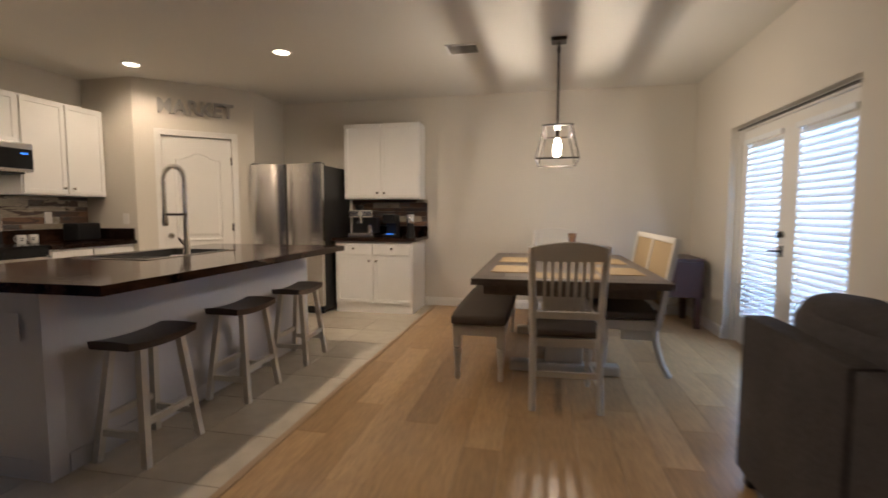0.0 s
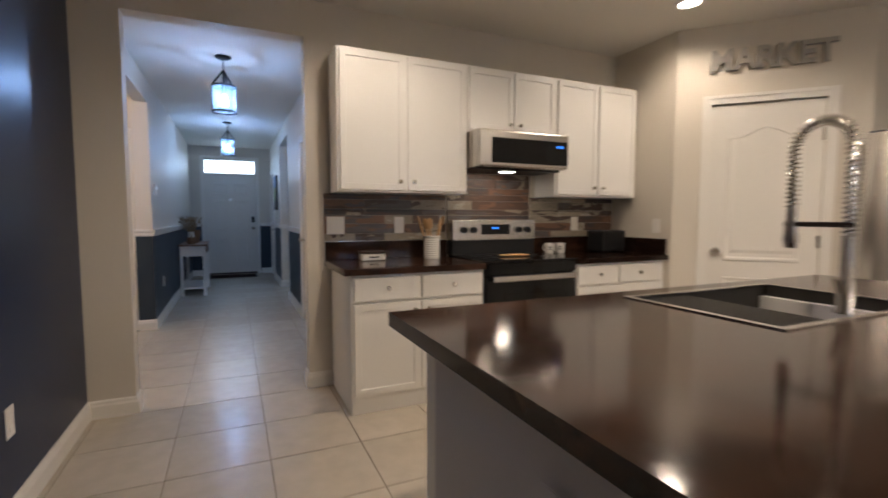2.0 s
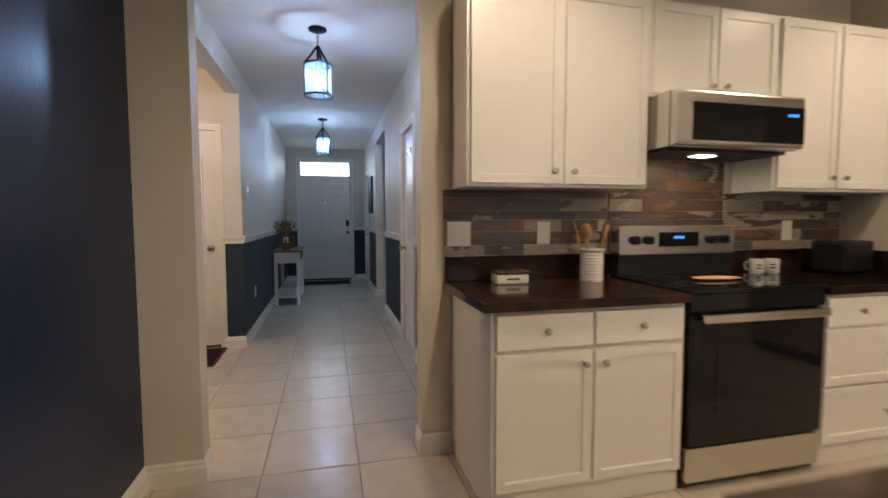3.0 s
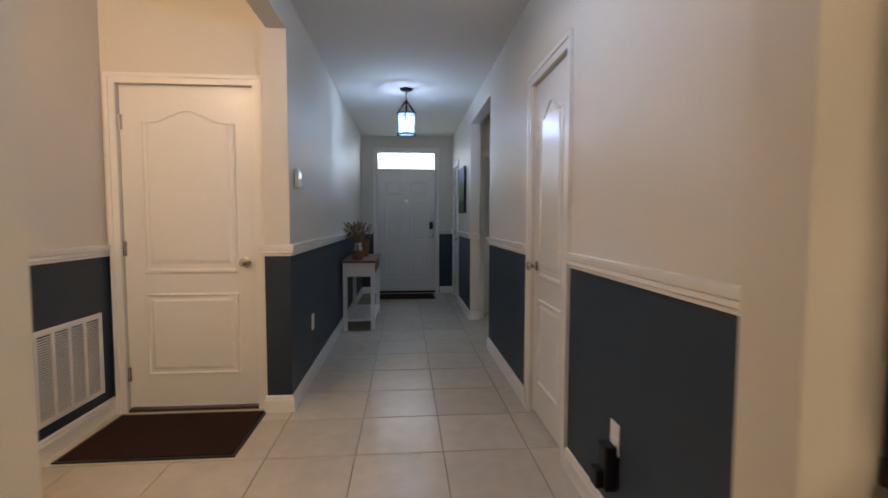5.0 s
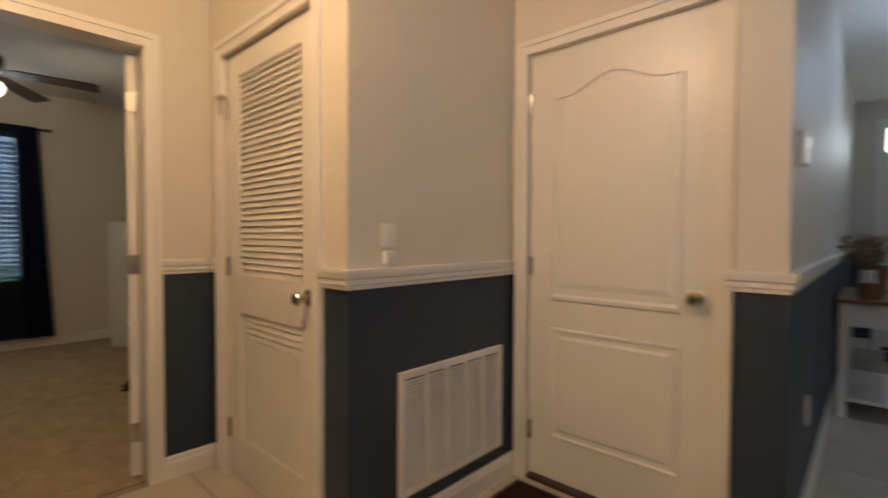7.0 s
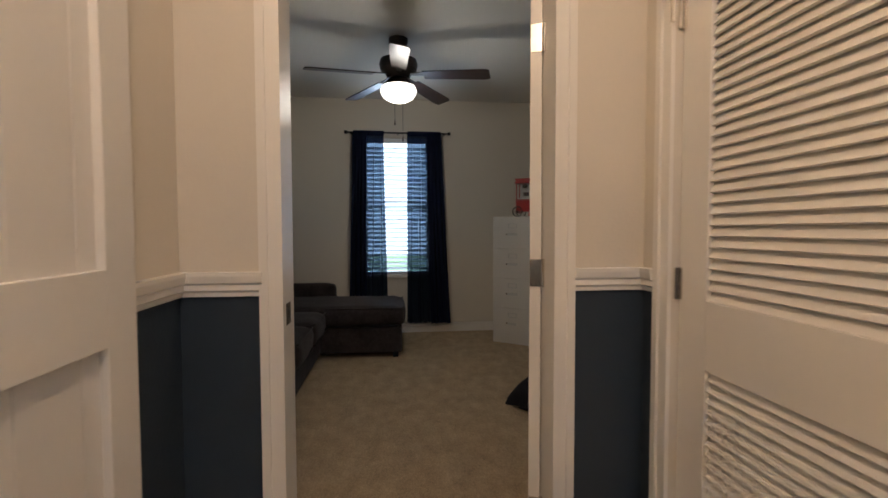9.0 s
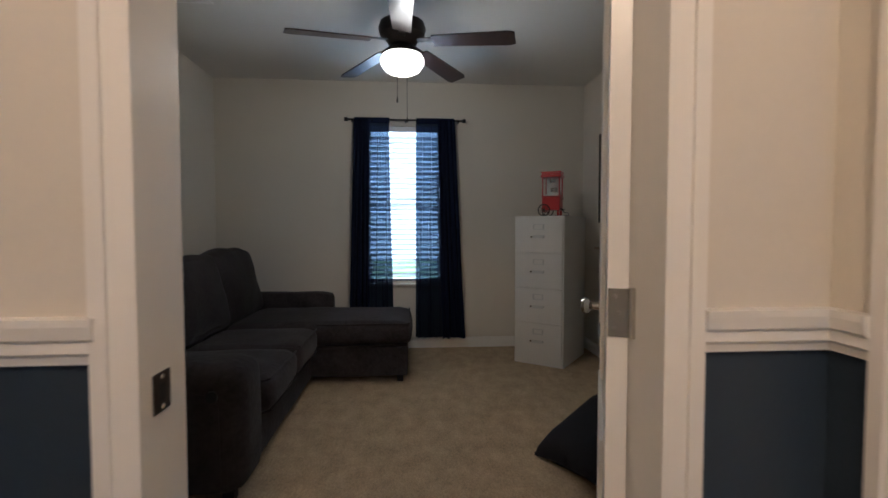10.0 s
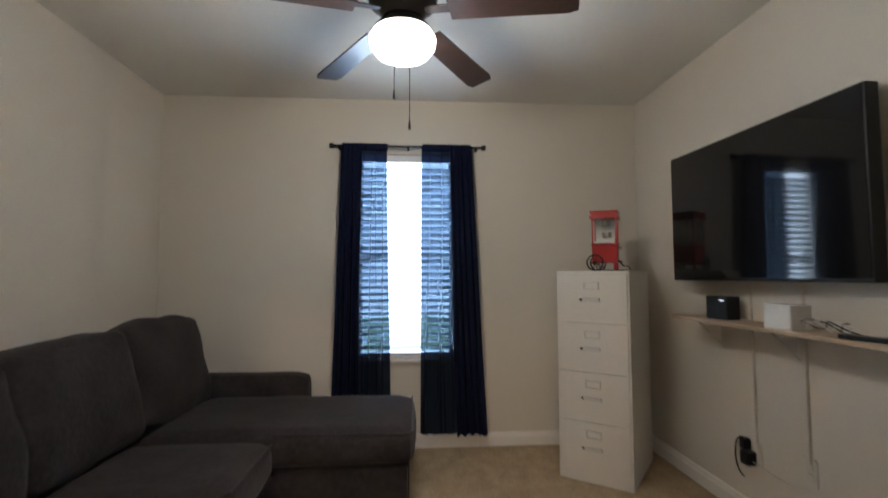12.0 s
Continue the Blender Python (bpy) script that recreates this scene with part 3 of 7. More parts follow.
# door trim
for spec in (
    ("y", 1.88, -1, -7.345, -6.71, 2.05),
    ("y", 1.88, -1, -11.98, -11.36, 2.05),
    ("x", -7.51, 1, -0.662, 0.145, 2.05, 0.060),
    ("x", -6.525, 1, -1.77, -0.96, 2.05),
    ("y", -1.92, 1, -6.227, -5.41, 2.05),
    ("y", -2.04, -1, -6.227, -5.41, 2.05),
    ("x", -12.27, 1, 0.62, 1.60, 2.36, 0.055),
    ("x", -10.18, 1, 2.065, 2.80, 2.0, 0.06),
):
    fixed("door_trim", casing(bmesh.new(), *spec), TRIM, "white stepped door casing", "trim")
bm = bmesh.new()
# jamb linings of the bedroom doorway, with stops
for x0, x1 in ((-6.245, -6.227), (-5.41, -5.392)):
    box(bm, x0, x1, -2.04, -1.92, 0, 2.068)
box(bm, -6.227, -5.41, -2.04, -1.92, 2.05, 2.068)
fixed("door_jamb", bm, TRIM, "white door lining of the bedroom doorway", "trim")


# ---- doors ----
def outline(x0, x1, z0, z1, rise=0.0, n=20):
    """A panel's outline, with an eyebrow arch on top when rise is given."""
    pts = [(x0, z0), (x1, z0), (x1, z1)]
    if rise:
        for i in range(1, n):
            s = 1 - 2 * i / n
            k = max(0.0, 1 - abs(s) / 0.82)
            pts.append(((x0 + x1) / 2 + s * (x1 - x0) / 2, z1 + rise * (k * k * (3 - 2 * k))))
    pts.append((x0, z1))
    return pts


def moulded_panel(bm, pts, y, out):
    """A raised bead round a sunk field, on the door's face at y; out: +1 or -1."""
    n = len(pts)
    cx, cz = sum(p[0] for p in pts) / n, sum(p[1] for p in pts) / n
    hx = max(p[0] for p in pts) - min(p[0] for p in pts)
    hz = max(p[1] for p in pts) - min(p[1] for p in pts)
    def ring(inset, d):
        return [bm.verts.new((cx + (p[0] - cx) * (1 - 2 * inset / hx), y + out * d, cz + (p[1] - cz) * (1 - 2 * inset / hz))) for p in pts]
    rings = [ring(i, d) for i, d in ((0.0, 0.0), (0.005, 0.009), (0.013, 0.009), (0.020, 0.0006), (0.036, 0.0006), (0.050, 0.007))]
    for a, b in zip(rings, rings[1:]):
        for i in range(n):
            j = (i + 1) % n
            bm.faces.new((a[i], a[j], b[j], b[i]))
    bm.faces.new(rings[-1])


def knob(parent, x, y, z, out, material=CHROME, name="knob"):
    """A round door knob with its rose, standing out of the door's face along y."""
    bm = bmesh.new()
    prof = [(0.0, 0.0), (0.033, 0.0), (0.033, 0.006), (0.014, 0.010), (0.011, 0.030), (0.018, 0.036), (0.027, 0.046), (0.028, 0.056), (0.022, 0.065), (0.0, 0.068)]
    lathe(bm, prof, n=20)
    bmesh.ops.rotate(bm, verts=bm.verts, matrix=Matrix.Rotation(radians(-90 * out), 3, "X"))
    bmesh.ops.translate(bm, verts=bm.verts, vec=(x, y, z))
    return part(name, bm, material, parent, "satin nickel door knob", True)


def hinge(parent, x, y, z, out, h=0.09):
    bm = boxes((x - 0.016, x + 0.016, y - 0.002, y + 0.002, z - h / 2, z + h / 2))
    cyl(bm, (x, y + out * 0.006, z - h / 2), (x, y + out * 0.006, z + h / 2), 0.0065, n=8)
    return part("hinge", bm, CHROME, parent, "satin nickel hinge")


def panel_door(name, label, w, h, at, turn, panels, knob_x, hinge_x=None, thick=0.038, faces=(1,), material=DOORW):
    """A moulded door; its face looks along local -y, the leaf runs along local x."""
    d = thing(name, label, "door", at, turn, kind="structure")
    bm = boxes((0, w, 0, thick, 0.008, h), bevel=0.002)
    for x0, x1, z0, z1, rise in panels:
        moulded_panel(bm, outline(x0, x1, z0, z1, rise), -0.0004, -1)
        if 2 in faces:
            moulded_panel(bm, outline(x0, x1, z0, z1, rise), thick + 0.0004, 1)
    part("leaf", bm, material, d)
    knob(d, knob_x, -0.0005, 0.93, -1)
    if 2 in faces:
        knob(d, knob_x, thick + 0.0005, 0.93, 1)
    if hinge_x is not None:
        for z in (0.22, 1.02, 1.80):
            hinge(d, hinge_x, -0.004, z, -1)
    return d


TWO = lambda w: [(0.115, w - 0.115, 0.21, 0.735, 0.0), (0.115, w - 0.115, 0.86, 1.80, 0.075)]
panel_door("door_garage", "closed white two-panel door with an arched top panel", 0.80, 2.035, (-7.535, -0.659, 0.02), 90, TWO(0.80), 0.735, 0.0)
fixed("door_sill_garage", boxes((-7.56, -7.512, -0.661, 0.144, -0.004, 0.017), bevel=0.002), mat("brown_sill", (0.07, 0.028, 0.016), 0.6, vary=0.2, scale=12), "brown wooden sill under the garage door", "sill")
panel_door("door_hall_closet", "closed white two-panel hall closet door with nickel knob", 0.630, 2.035, (-7.343, 1.90, 0.01), 0, TWO(0.630), 0.065, 0.630)
panel_door("door_hall_coats", "closed white two-panel coat closet door", 0.615, 2.035, (-11.978, 1.90, 0.01), 0, TWO(0.615), 0.555, 0.0)
pd = panel_door("door_pantry", "closed white two-panel pantry door below a letter sign", 0.715, 2.05, (P1.x + DG.x * (LD / 2 - 0.3575) - DG.y * 0.0, P1.y + DG.y * (LD / 2 - 0.3575), 0.01), DGA, TWO(0.715), 0.06, 0.715)
bm = bmesh.new()
casing(bm, "y", 0.0, -1, LD / 2 - 0.36, LD / 2 + 0.36, 2.07)
pc = fixed("door_trim_pantry", bm, TRIM, "white stepped pantry door casing", "trim")
pc.matrix_basis = pose(P1.x, P1.y, 0, 0, 0, DGA)
for o in pd.children:
    o.location.y -= -0.012
# front entrance door with six panels
fp = [(x0, x1, z0, z1, 0.0) for x0, x1 in ((0.13, 0.41), (0.55, 0.83)) for z0, z1 in ((0.22, 0.72), (0.86, 1.50), (1.62, 1.84))]
fd = panel_door("door_front", "closed pale six-panel front door with a dark keypad lock", 0.96, 2.02, (-12.30, 0.63, 0.025), 90, fp, 0.90)
part("keypad", boxes((0.865, 0.925, -0.03, 0.0, 1.05, 1.17), bevel=0.008), BLACKP, fd, "black keypad deadbolt")
# emissive disc: the light seen through the peephole is put in as glow
part("peephole", cyl(bmesh.new(), (0.48, -0.004, 1.52), (0.48, 0.0, 1.52), 0.018, n=12), WHITE_GLOW, fd, "small peephole, its brightness put in as glow")
part("door_stop", boxes((-0.01, 0.03, 0.040, 0.065, 0, 2.03), (0.93, 0.97, 0.040, 0.065, 0, 2.03), (0.03, 0.93, 0.040, 0.065, 1.99, 2.03)), TRIM, fd)
part("threshold", boxes((0.0, 0.96, -0.03, 0.06, -0.02, 0.012)), BRONZE, fd, "dark metal threshold")
tw = thing("window_transom", "bright transom window over the front door", "window", (-12.33, 0.62, 2.045), 0, kind="structure")
part("window_frame", boxes((-0.05, 0.05, 0.0, 0.98, -0.015, 0.03), (-0.05, 0.05, 0.0, 0.98, 0.285, 0.31), (-0.05, 0.05, 0.0, 0.025, 0.03, 0.285), (-0.05, 0.05, 0.955, 0.98, 0.03, 0.285)), TRIM, tw)
pn = part("pane", boxes((-0.006, 0.0, 0.025, 0.955, 0.03, 0.285)), PANE, tw)
pn.visible_shadow = False
tagged(part("backdrop_sky_front", boxes((-13.4, -13.38, -0.6, 2.0, 1.9, 4.2)), DAY), "bright overcast daylight beyond the transom", "backdrop", kind="structure")

# louvred closet door
ld = thing("door_closet", "closed white louvred closet door with nickel lever knob", "door", (-6.547, -1.765, 0.012), 90, kind="structure")
W, T = 0.80, 0.034
for x0, x1 in ((0, 0.115), (W - 0.115, W)):
    part("stile", boxes((x0, x1, 0, T, 0, 2.03), bevel=0.0015), DOORW, ld)
for z0, z1 in ((1.925, 2.03), (0.80, 0.985), (0, 0.20)):
    part("rail", boxes((0.115, W - 0.115, 0, T, z0, z1), bevel=0.0015), DOORW, ld)
sl = box(bmesh.new(), 0.115, W - 0.115, -0.0185, 0.0185, -0.0035, 0.0035, m=Matrix.Rotation(radians(60), 4, "X"))
first = None
for z0, n in ((1.0, 33), (0.215, 21)):
    for i in range(n):
        at = (0, T / 2, z0 + i * 0.0286)
        if first is None:
            first = part("slat", sl, DOORW, ld, loc=at)
        else:
            o = new("slat", first.data)
            o.parent, o.location = ld, at
knob(ld, W - 0.065, -0.0005, 0.93, -1)
for z in (0.22, 1.02, 1.78):
    hinge(ld, 0.0, -0.004, z, -1)
# pale sheet added behind the louvres to lighten the gaps between slats
part("back_panel", boxes((0.0, W, T + 0.02, T + 0.03, 0, 2.03)), DOORW, ld)
hk = part("hook", boxes((-0.03, 0.03, -0.05, -0.022, 1.83, 1.845), (0.005, 0.014, -0.045, -0.036, 1.75, 1.83)), CHROME, ld, "small metal door stop hook")

# open bedroom door
bd = panel_door("door_bedroom", "open white two-panel bedroom door with nickel knobs", 0.775, 2.02, (-6.218, -2.015, 0.012), -112.5, TWO(0.775), 0.71, None, faces=(1, 2))
for z in (0.22, 1.03, 1.80):
    bm = boxes((-0.0035, 0.0005, 0.0, 0.036, z - 0.045, z + 0.045))
    box(bm, -0.0035, 0.0005, -0.075, -0.004, z - 0.045, z + 0.045, 0.001, Matrix.Rotation(radians(20), 4, "Z"))
    cyl(bm, (0.0, -0.006, z - 0.047), (0.0, -0.006, z + 0.047), 0.008, n=10)
    hg = part("hinge", bm, CHROME, bd, "satin nickel butt hinge")
    for dz in (-0.03, 0.0, 0.03):
        part("screw", cyl(bmesh.new(), (-0.0036, 0.024 - 0.008 * (dz == 0), z + dz), (-0.0050, 0.024 - 0.008 * (dz == 0), z + dz), 0.0045, 0.003, 10), STEEL, hg)
        q_ = Matrix.Rotation(radians(20), 3, "Z")
        part("screw", cyl(bmesh.new(), q_ @ Vector((-0.0036, -0.05 - 0.010 * (dz == 0), z + dz)), q_ @ Vector((-0.0050, -0.05 - 0.010 * (dz == 0), z + dz)), 0.0045, 0.003, 10), STEEL, hg)
stp = part("strike_plate", boxes((-5.4125, -5.4095, -1.995, -1.945, 0.90, 0.965), bevel=0.001), BRONZE, None)
part("latch_hole", boxes((-5.4130, -5.4126, -1.98, -1.962, 0.918, 0.947)), BLACKP, stp)
for z in (0.908, 0.957):
    part("screw", cyl(bmesh.new(), (-5.4126, -1.971, z), (-5.4138, -1.971, z), 0.0045, 0.003, 10), CHROME, stp)
tagged(bpy.data.objects["strike_plate"], "worn nickel strike plate on the door lining", "trim", kind="structure")

# sliding barn door
br = thing("barn_door", "white sliding barn door with diagonal brace and black handle", "door", (-5.172, -0.80, 0.012), -90, kind="structure")
bw = 0.76
for i in range(5):
    part("board", boxes((i * bw / 5 + 0.001, (i + 1) * bw / 5 - 0.001, 0.0, 0.022, 0, 2.10), bevel=0.001), DOORW, br)
part("stile", boxes((0, 0.10, -0.018, 0, 0, 2.10), bevel=0.002), DOORW, br)
part("stile", boxes((bw - 0.10, bw, -0.018, 0, 0, 2.10), bevel=0.002), DOORW, br)
for z0, z1 in ((0, 0.14), (0.95, 1.10), (1.98, 2.10)):
    part("rail", boxes((0.10, bw - 0.10, -0.018, 0, z0, z1), bevel=0.002), DOORW, br)
for z0, z1, s in ((0.14, 0.95, -1), (1.10, 1.98, 1)):
    a, b = ((0.10, z0), (bw - 0.10, z1)) if s > 0 else ((bw - 0.10, z0), (0.10, z1))
    L, an = math.hypot(b[0] - a[0], b[1] - a[1]), math.atan2(b[1] - a[1], b[0] - a[0])
    mm = Matrix.Translation(((a[0] + b[0]) / 2, 0, (a[1] + b[1]) / 2)) @ Matrix.Rotation(-an, 4, "Y")
    part("brace", box(bmesh.new(), -L / 2 + 0.05, L / 2 - 0.05, -0.017, -0.0005, -0.05, 0.05, 0.002, mm), DOORW, br)
bm = tube(bmesh.new(), [(0.11, -0.018, 1.10), (0.11, -0.055, 1.09), (0.11, -0.058, 1.06), (0.11, -0.058, 0.92), (0.11, -0.055, 0.89), (0.11, -0.018, 0.88)], 0.008)
box(bm, 0.09, 0.13, -0.024, -0.018, 1.08, 1.12)
box(bm, 0.09, 0.13, -0.024, -0.018, 0.86, 0.90)
part("handle", bm, BLACKM, br, "black iron pull handle")
bm = boxes((-0.8, 1.0, 0.024, 0.032, 2.19, 2.23))
for x in (0.10, 0.66):
    box(bm, x - 0.02, x + 0.02, -0.026, -0.0185, 1.95, 2.25)
    cyl(bm, (x, -0.03, 2.255), (x, 0.012, 2.255), 0.035, n=16)
part("hanging_rail", bm, BLACKM, br, "black sliding rail with rollers")

# side room door left ajar, and its window
panel_door("door_den", "white two-panel door standing open in the side room", 0.73, 2.0, (-10.31, 2.08, 0.012), 145, TWO(0.73), 0.67, None, faces=(1, 2))
wd = thing("window_den", "side room window with half-raised blind", "window", (-13.55, 3.2, 1.0), 0, kind="structure")
part("window_frame", boxes((-0.04, 0.04, 0.0, 0.8, 0.0, 0.05), (-0.04, 0.04, 0.0, 0.8, 0.70, 0.75), (-0.04, 0.04, 0, 0.05, 0.05, 0.70), (-0.04, 0.04, 0.75, 0.8, 0.05, 0.70), (-0.03, 0.03, 0.05, 0.75, 0.36, 0.39)), TRIM, wd)
tagged(part("backdrop_garden_den", boxes((-14.6, -14.58, 1.0, 6.0, 0.2, 3.0)), GARDEN), "bright garden light beyond the side room window", "backdrop", kind="structure")

# ---- kitchen ----
def shaker(bm, y0, y1, z0, z1, x, out=1, rail=0.055, t=0.019):
    """A shaker door or drawer front facing x: a flat panel with a raised frame."""
    g = 0.0025
    y0, y1, z0, z1 = y0 + g, y1 - g, z0 + g, z1 - g
    lo = lambda a, b: tuple(sorted((x + out * a, x + out * b)))
    box(bm, *lo(0.001, t), y0, y1, z0, z1)
    bmesh.ops.recalc_face_normals(bm, faces=bm.faces)
    f = max(bm.faces, key=lambda q: q.normal.x * out)
    if z1 - z0 > 0.22:
        bmesh.ops.inset_region(bm, faces=[f], thickness=rail)
        bmesh.ops.inset_region(bm, faces=[f], thickness=0.003, depth=-0.007)
    else:
        bmesh.ops.inset_region(bm, faces=[f], thickness=0.004, depth=0.0025)
    return bm


def pull(parent, x, y, z, out=1):
    bm = lathe(bmesh.new(), [(0.0, 0.0), (0.008, 0.0), (0.006, 0.012), (0.013, 0.018), (0.0155, 0.024), (0.012, 0.030), (0.0, 0.032)], n=14)
    bmesh.ops.rotate(bm, verts=bm.verts, matrix=Matrix.Rotation(radians(90 * out), 3, "Y"))
    bmesh.ops.translate(bm, verts=bm.verts, vec=(x, y, z))
    return part("knob", bm, CHROME, parent, "small brushed nickel knob", True)


def cabinet(name, label, back, front, y0, y1, z0, z1, fronts, toe=0.0, at=(0, 0, 0), turn=0, group="kitchen cabinets"):
    """fronts: (kind, y0, y1, z0, z1, knob y, knob z)."""
    c = thing(name, label, "cabinet", at, turn, group)
    bm = boxes((back, front, y0, y1, z0 + toe, z1), bevel=0.0015)
    if toe:
        box(bm, back, front - 0.012, y0 + 0.004, y1 - 0.004, z0, z0 + toe - 0.0005)
    part("body", bm, CABW, c)
    for kind, a, b, lo, hi, ky, kz in fronts:
        d = part(kind, shaker(bmesh.new(), a, b, lo, hi, front), CABW, c)
        if ky is not None:
            pull(d, front + 0.019, ky, kz)
    return c


BK, UF, BF = -5.038, -4.775, -4.44
cabinet("wall_cabinet", "white shaker wall cabinet with two doors and nickel knobs", BK, UF, 1.77, 2.712, 1.372, 2.30,
        [("door", 1.785, 2.230, 1.387, 2.285, 2.190, 1.447), ("door", 2.250, 2.697, 1.387, 2.285, 2.290, 1.447)])
cabinet("wall_cabinet", "short white shaker cabinet above the microwave", BK, UF, 2.714, 3.497, 1.83, 2.30,
        [("door", 2.724, 3.103, 1.845, 2.285, 3.063, 1.895), ("door", 3.108, 3.487, 1.845, 2.285, 3.148, 1.895)])
cabinet("wall_cabinet", "white shaker wall cabinet beside the microwave", BK, UF, 3.499, 4.36, 1.372, 2.30,
        [("door", 3.514, 3.922, 1.387, 2.285, 3.882, 1.447), ("door", 3.937, 4.345, 1.387, 2.285, 3.977, 1.447)])
cabinet("base_cabinet", "white shaker base cabinet with drawers over doors", BK, BF, 1.77, 2.668, 0.0, 0.86,
        [("drawer", 1.785, 2.21, 0.70, 0.845, 1.997, 0.775), ("drawer", 2.22, 2.653, 0.70, 0.845, 2.437, 0.775),
         ("door", 1.785, 2.21, 0.12, 0.685, 2.17, 0.63), ("door", 2.22, 2.653, 0.12, 0.685, 2.26, 0.63)], 0.10)
cabinet("base_cabinet", "white shaker base cabinet beside the range", BK, BF, 3.445, 4.36, 0.0, 0.86,
        [("drawer", 3.46, 3.86, 0.70, 0.845, 3.66, 0.775), ("drawer", 3.87, 4.27, 0.70, 0.845, 4.07, 0.775),
         ("drawer", 3.46, 4.27, 0.41, 0.685, 3.865, 0.55), ("drawer", 3.46, 4.27, 0.12, 0.395, 3.865, 0.26)], 0.10)


def worktop(name, label, x0, x1, y0, y1, z0, z1, curbs=()):
    w = thing(name, label, "worktop", ((x0 + x1) / 2, (y0 + y1) / 2, z0))
    hx, hy = (x1 - x0) / 2, (y1 - y0) / 2
    part("slab", boxes((-hx, hx, -hy, hy, 0, z1 - z0), bevel=0.004), COUNTER, w)
    for a, b, c, d, h in curbs:
        cx, cy = (x0 + x1) / 2, (y0 + y1) / 2
        part("upstand", boxes((a - cx, b - cx, c - cy, d - cy, z1 - z0 + 0.0005, z1 - z0 + h), bevel=0.002), COUNTER, w)
    return w


worktop("worktop", "dark stained wood worktop with a low upstand", BK, -4.395, 1.725, 2.671, 0.862, 0.902, [(BK, BK + 0.02, 1.73, 2.668, 0.128)])
worktop("worktop", "dark stained wood worktop in the kitchen corner", BK, -4.395, 3.440, 4.362, 0.862, 0.902, [(BK, BK + 0.02, 3.443, 4.340, 0.128), (BK, -4.42, 4.340, 4.362, 0.128)])

# range
rg = thing("kitchen_range", "stainless and black glass electric kitchen range", "range", (-4.73, 3.056, 0))
part("body", boxes((-0.30, 0.285, -0.378, 0.378, 0.02, 0.895), bevel=0.003), BLACKP, rg)
part("cooktop", boxes((-0.29, 0.325, -0.381, 0.381, 0.896, 0.912), bevel=0.004), BLACKG, rg, "black glass ceramic cooktop")
part("oven_door", boxes((0.286, 0.322, -0.374, 0.374, 0.21, 0.80), bevel=0.005), BLACKG, rg, "black glass oven door")
part("oven_window", boxes((0.3225, 0.3245, -0.24, 0.24, 0.33, 0.68), bevel=0.0008), BLACKG, rg)
bm = boxes((0.345, 0.372, -0.345, 0.345, 0.772, 0.812), bevel=0.008)
box(bm, 0.32, 0.35, -0.33, -0.295, 0.78, 0.805)
box(bm, 0.32, 0.35, 0.295, 0.33, 0.78, 0.805)
part("handle", bm, STEEL, rg, "stainless bar handle")
part("front_strip", boxes((0.286, 0.32, -0.374, 0.374, 0.815, 0.893), bevel=0.004), BLACKG, rg)
part("warming_drawer", boxes((0.286, 0.318, -0.374, 0.374, 0.045, 0.20), bevel=0.004), STEEL, rg, "stainless storage drawer front")
bm = boxes((-0.305, -0.215, -0.378, 0.378, 0.913, 1.021))
part("back_lower", bm, BLACKP, rg)
bp = part("control_panel", boxes((-0.31, -0.205, -0.380, 0.380, 1.022, 1.185), bevel=0.006), STEEL, rg, "stainless control panel")
part("display", boxes((-0.2048, -0.2025, -0.13, 0.13, 1.068, 1.148), bevel=0.0008), BLACKG, bp)
part("clock_digits", boxes(*[(-0.2024, -0.2018, -0.032 + i * 0.016, -0.022 + i * 0.016, 1.112, 1.126) for i in range(4)]), LED_BLUE, bp, "lit blue clock digits")
for y in (-0.285, -0.20, 0.215, 0.30):
    bm = cyl(bmesh.new(), (-0.205, y, 1.105), (-0.180, y, 1.105), 0.026, 0.023, 18)
    box(bm, -0.18, -0.172, y - 0.006, y + 0.006, 1.083, 1.127, 0.002)
    part("control_knob", bm, BLACKP, bp, "black control knob", True)
for x, y, r in ((0.16, -0.19, 0.10), (0.16, 0.19, 0.075), (-0.09, -0.19, 0.075), (-0.09, 0.19, 0.10)):
    part("burner_ring", lathe(bmesh.new(), [(r, 0.9122), (r + 0.004, 0.9126), (r + 0.004, 0.9122)], (x, y, 0), 40), DKSTEEL, rg, "faint grey burner ring")

# microwave
mw = thing("microwave", "stainless over-the-range microwave with a black glass door", "microwave", (-5.036, 3.105, 1.565))
part("body", boxes((0.0, 0.40, -0.383, 0.383, 0.0, 0.262), bevel=0.004), STEEL, mw)
part("front_frame", boxes((0.401, 0.44, -0.383, 0.383, 0.003, 0.260), bevel=0.012), STEEL, mw, "stainless front")
part("door_glass", boxes((0.4405, 0.444, -0.285, 0.376, 0.028, 0.205), bevel=0.0015), BLACKG, mw, "black glass door")
part("clock_digits", boxes(*[(0.4442, 0.4448, 0.275 + i * 0.016, 0.285 + i * 0.016, 0.158, 0.172) for i in range(4)]), LED_BLUE, mw, "lit blue clock digits")
part("underside", boxes((0.02, 0.35, -0.37, 0.37, -0.012, -0.0005)), BLACKP, mw)
part("work_light", boxes((0.18, 0.25, -0.07, 0.03, -0.016, -0.0125)), CANDISC, mw, "lit under-hood lamp")

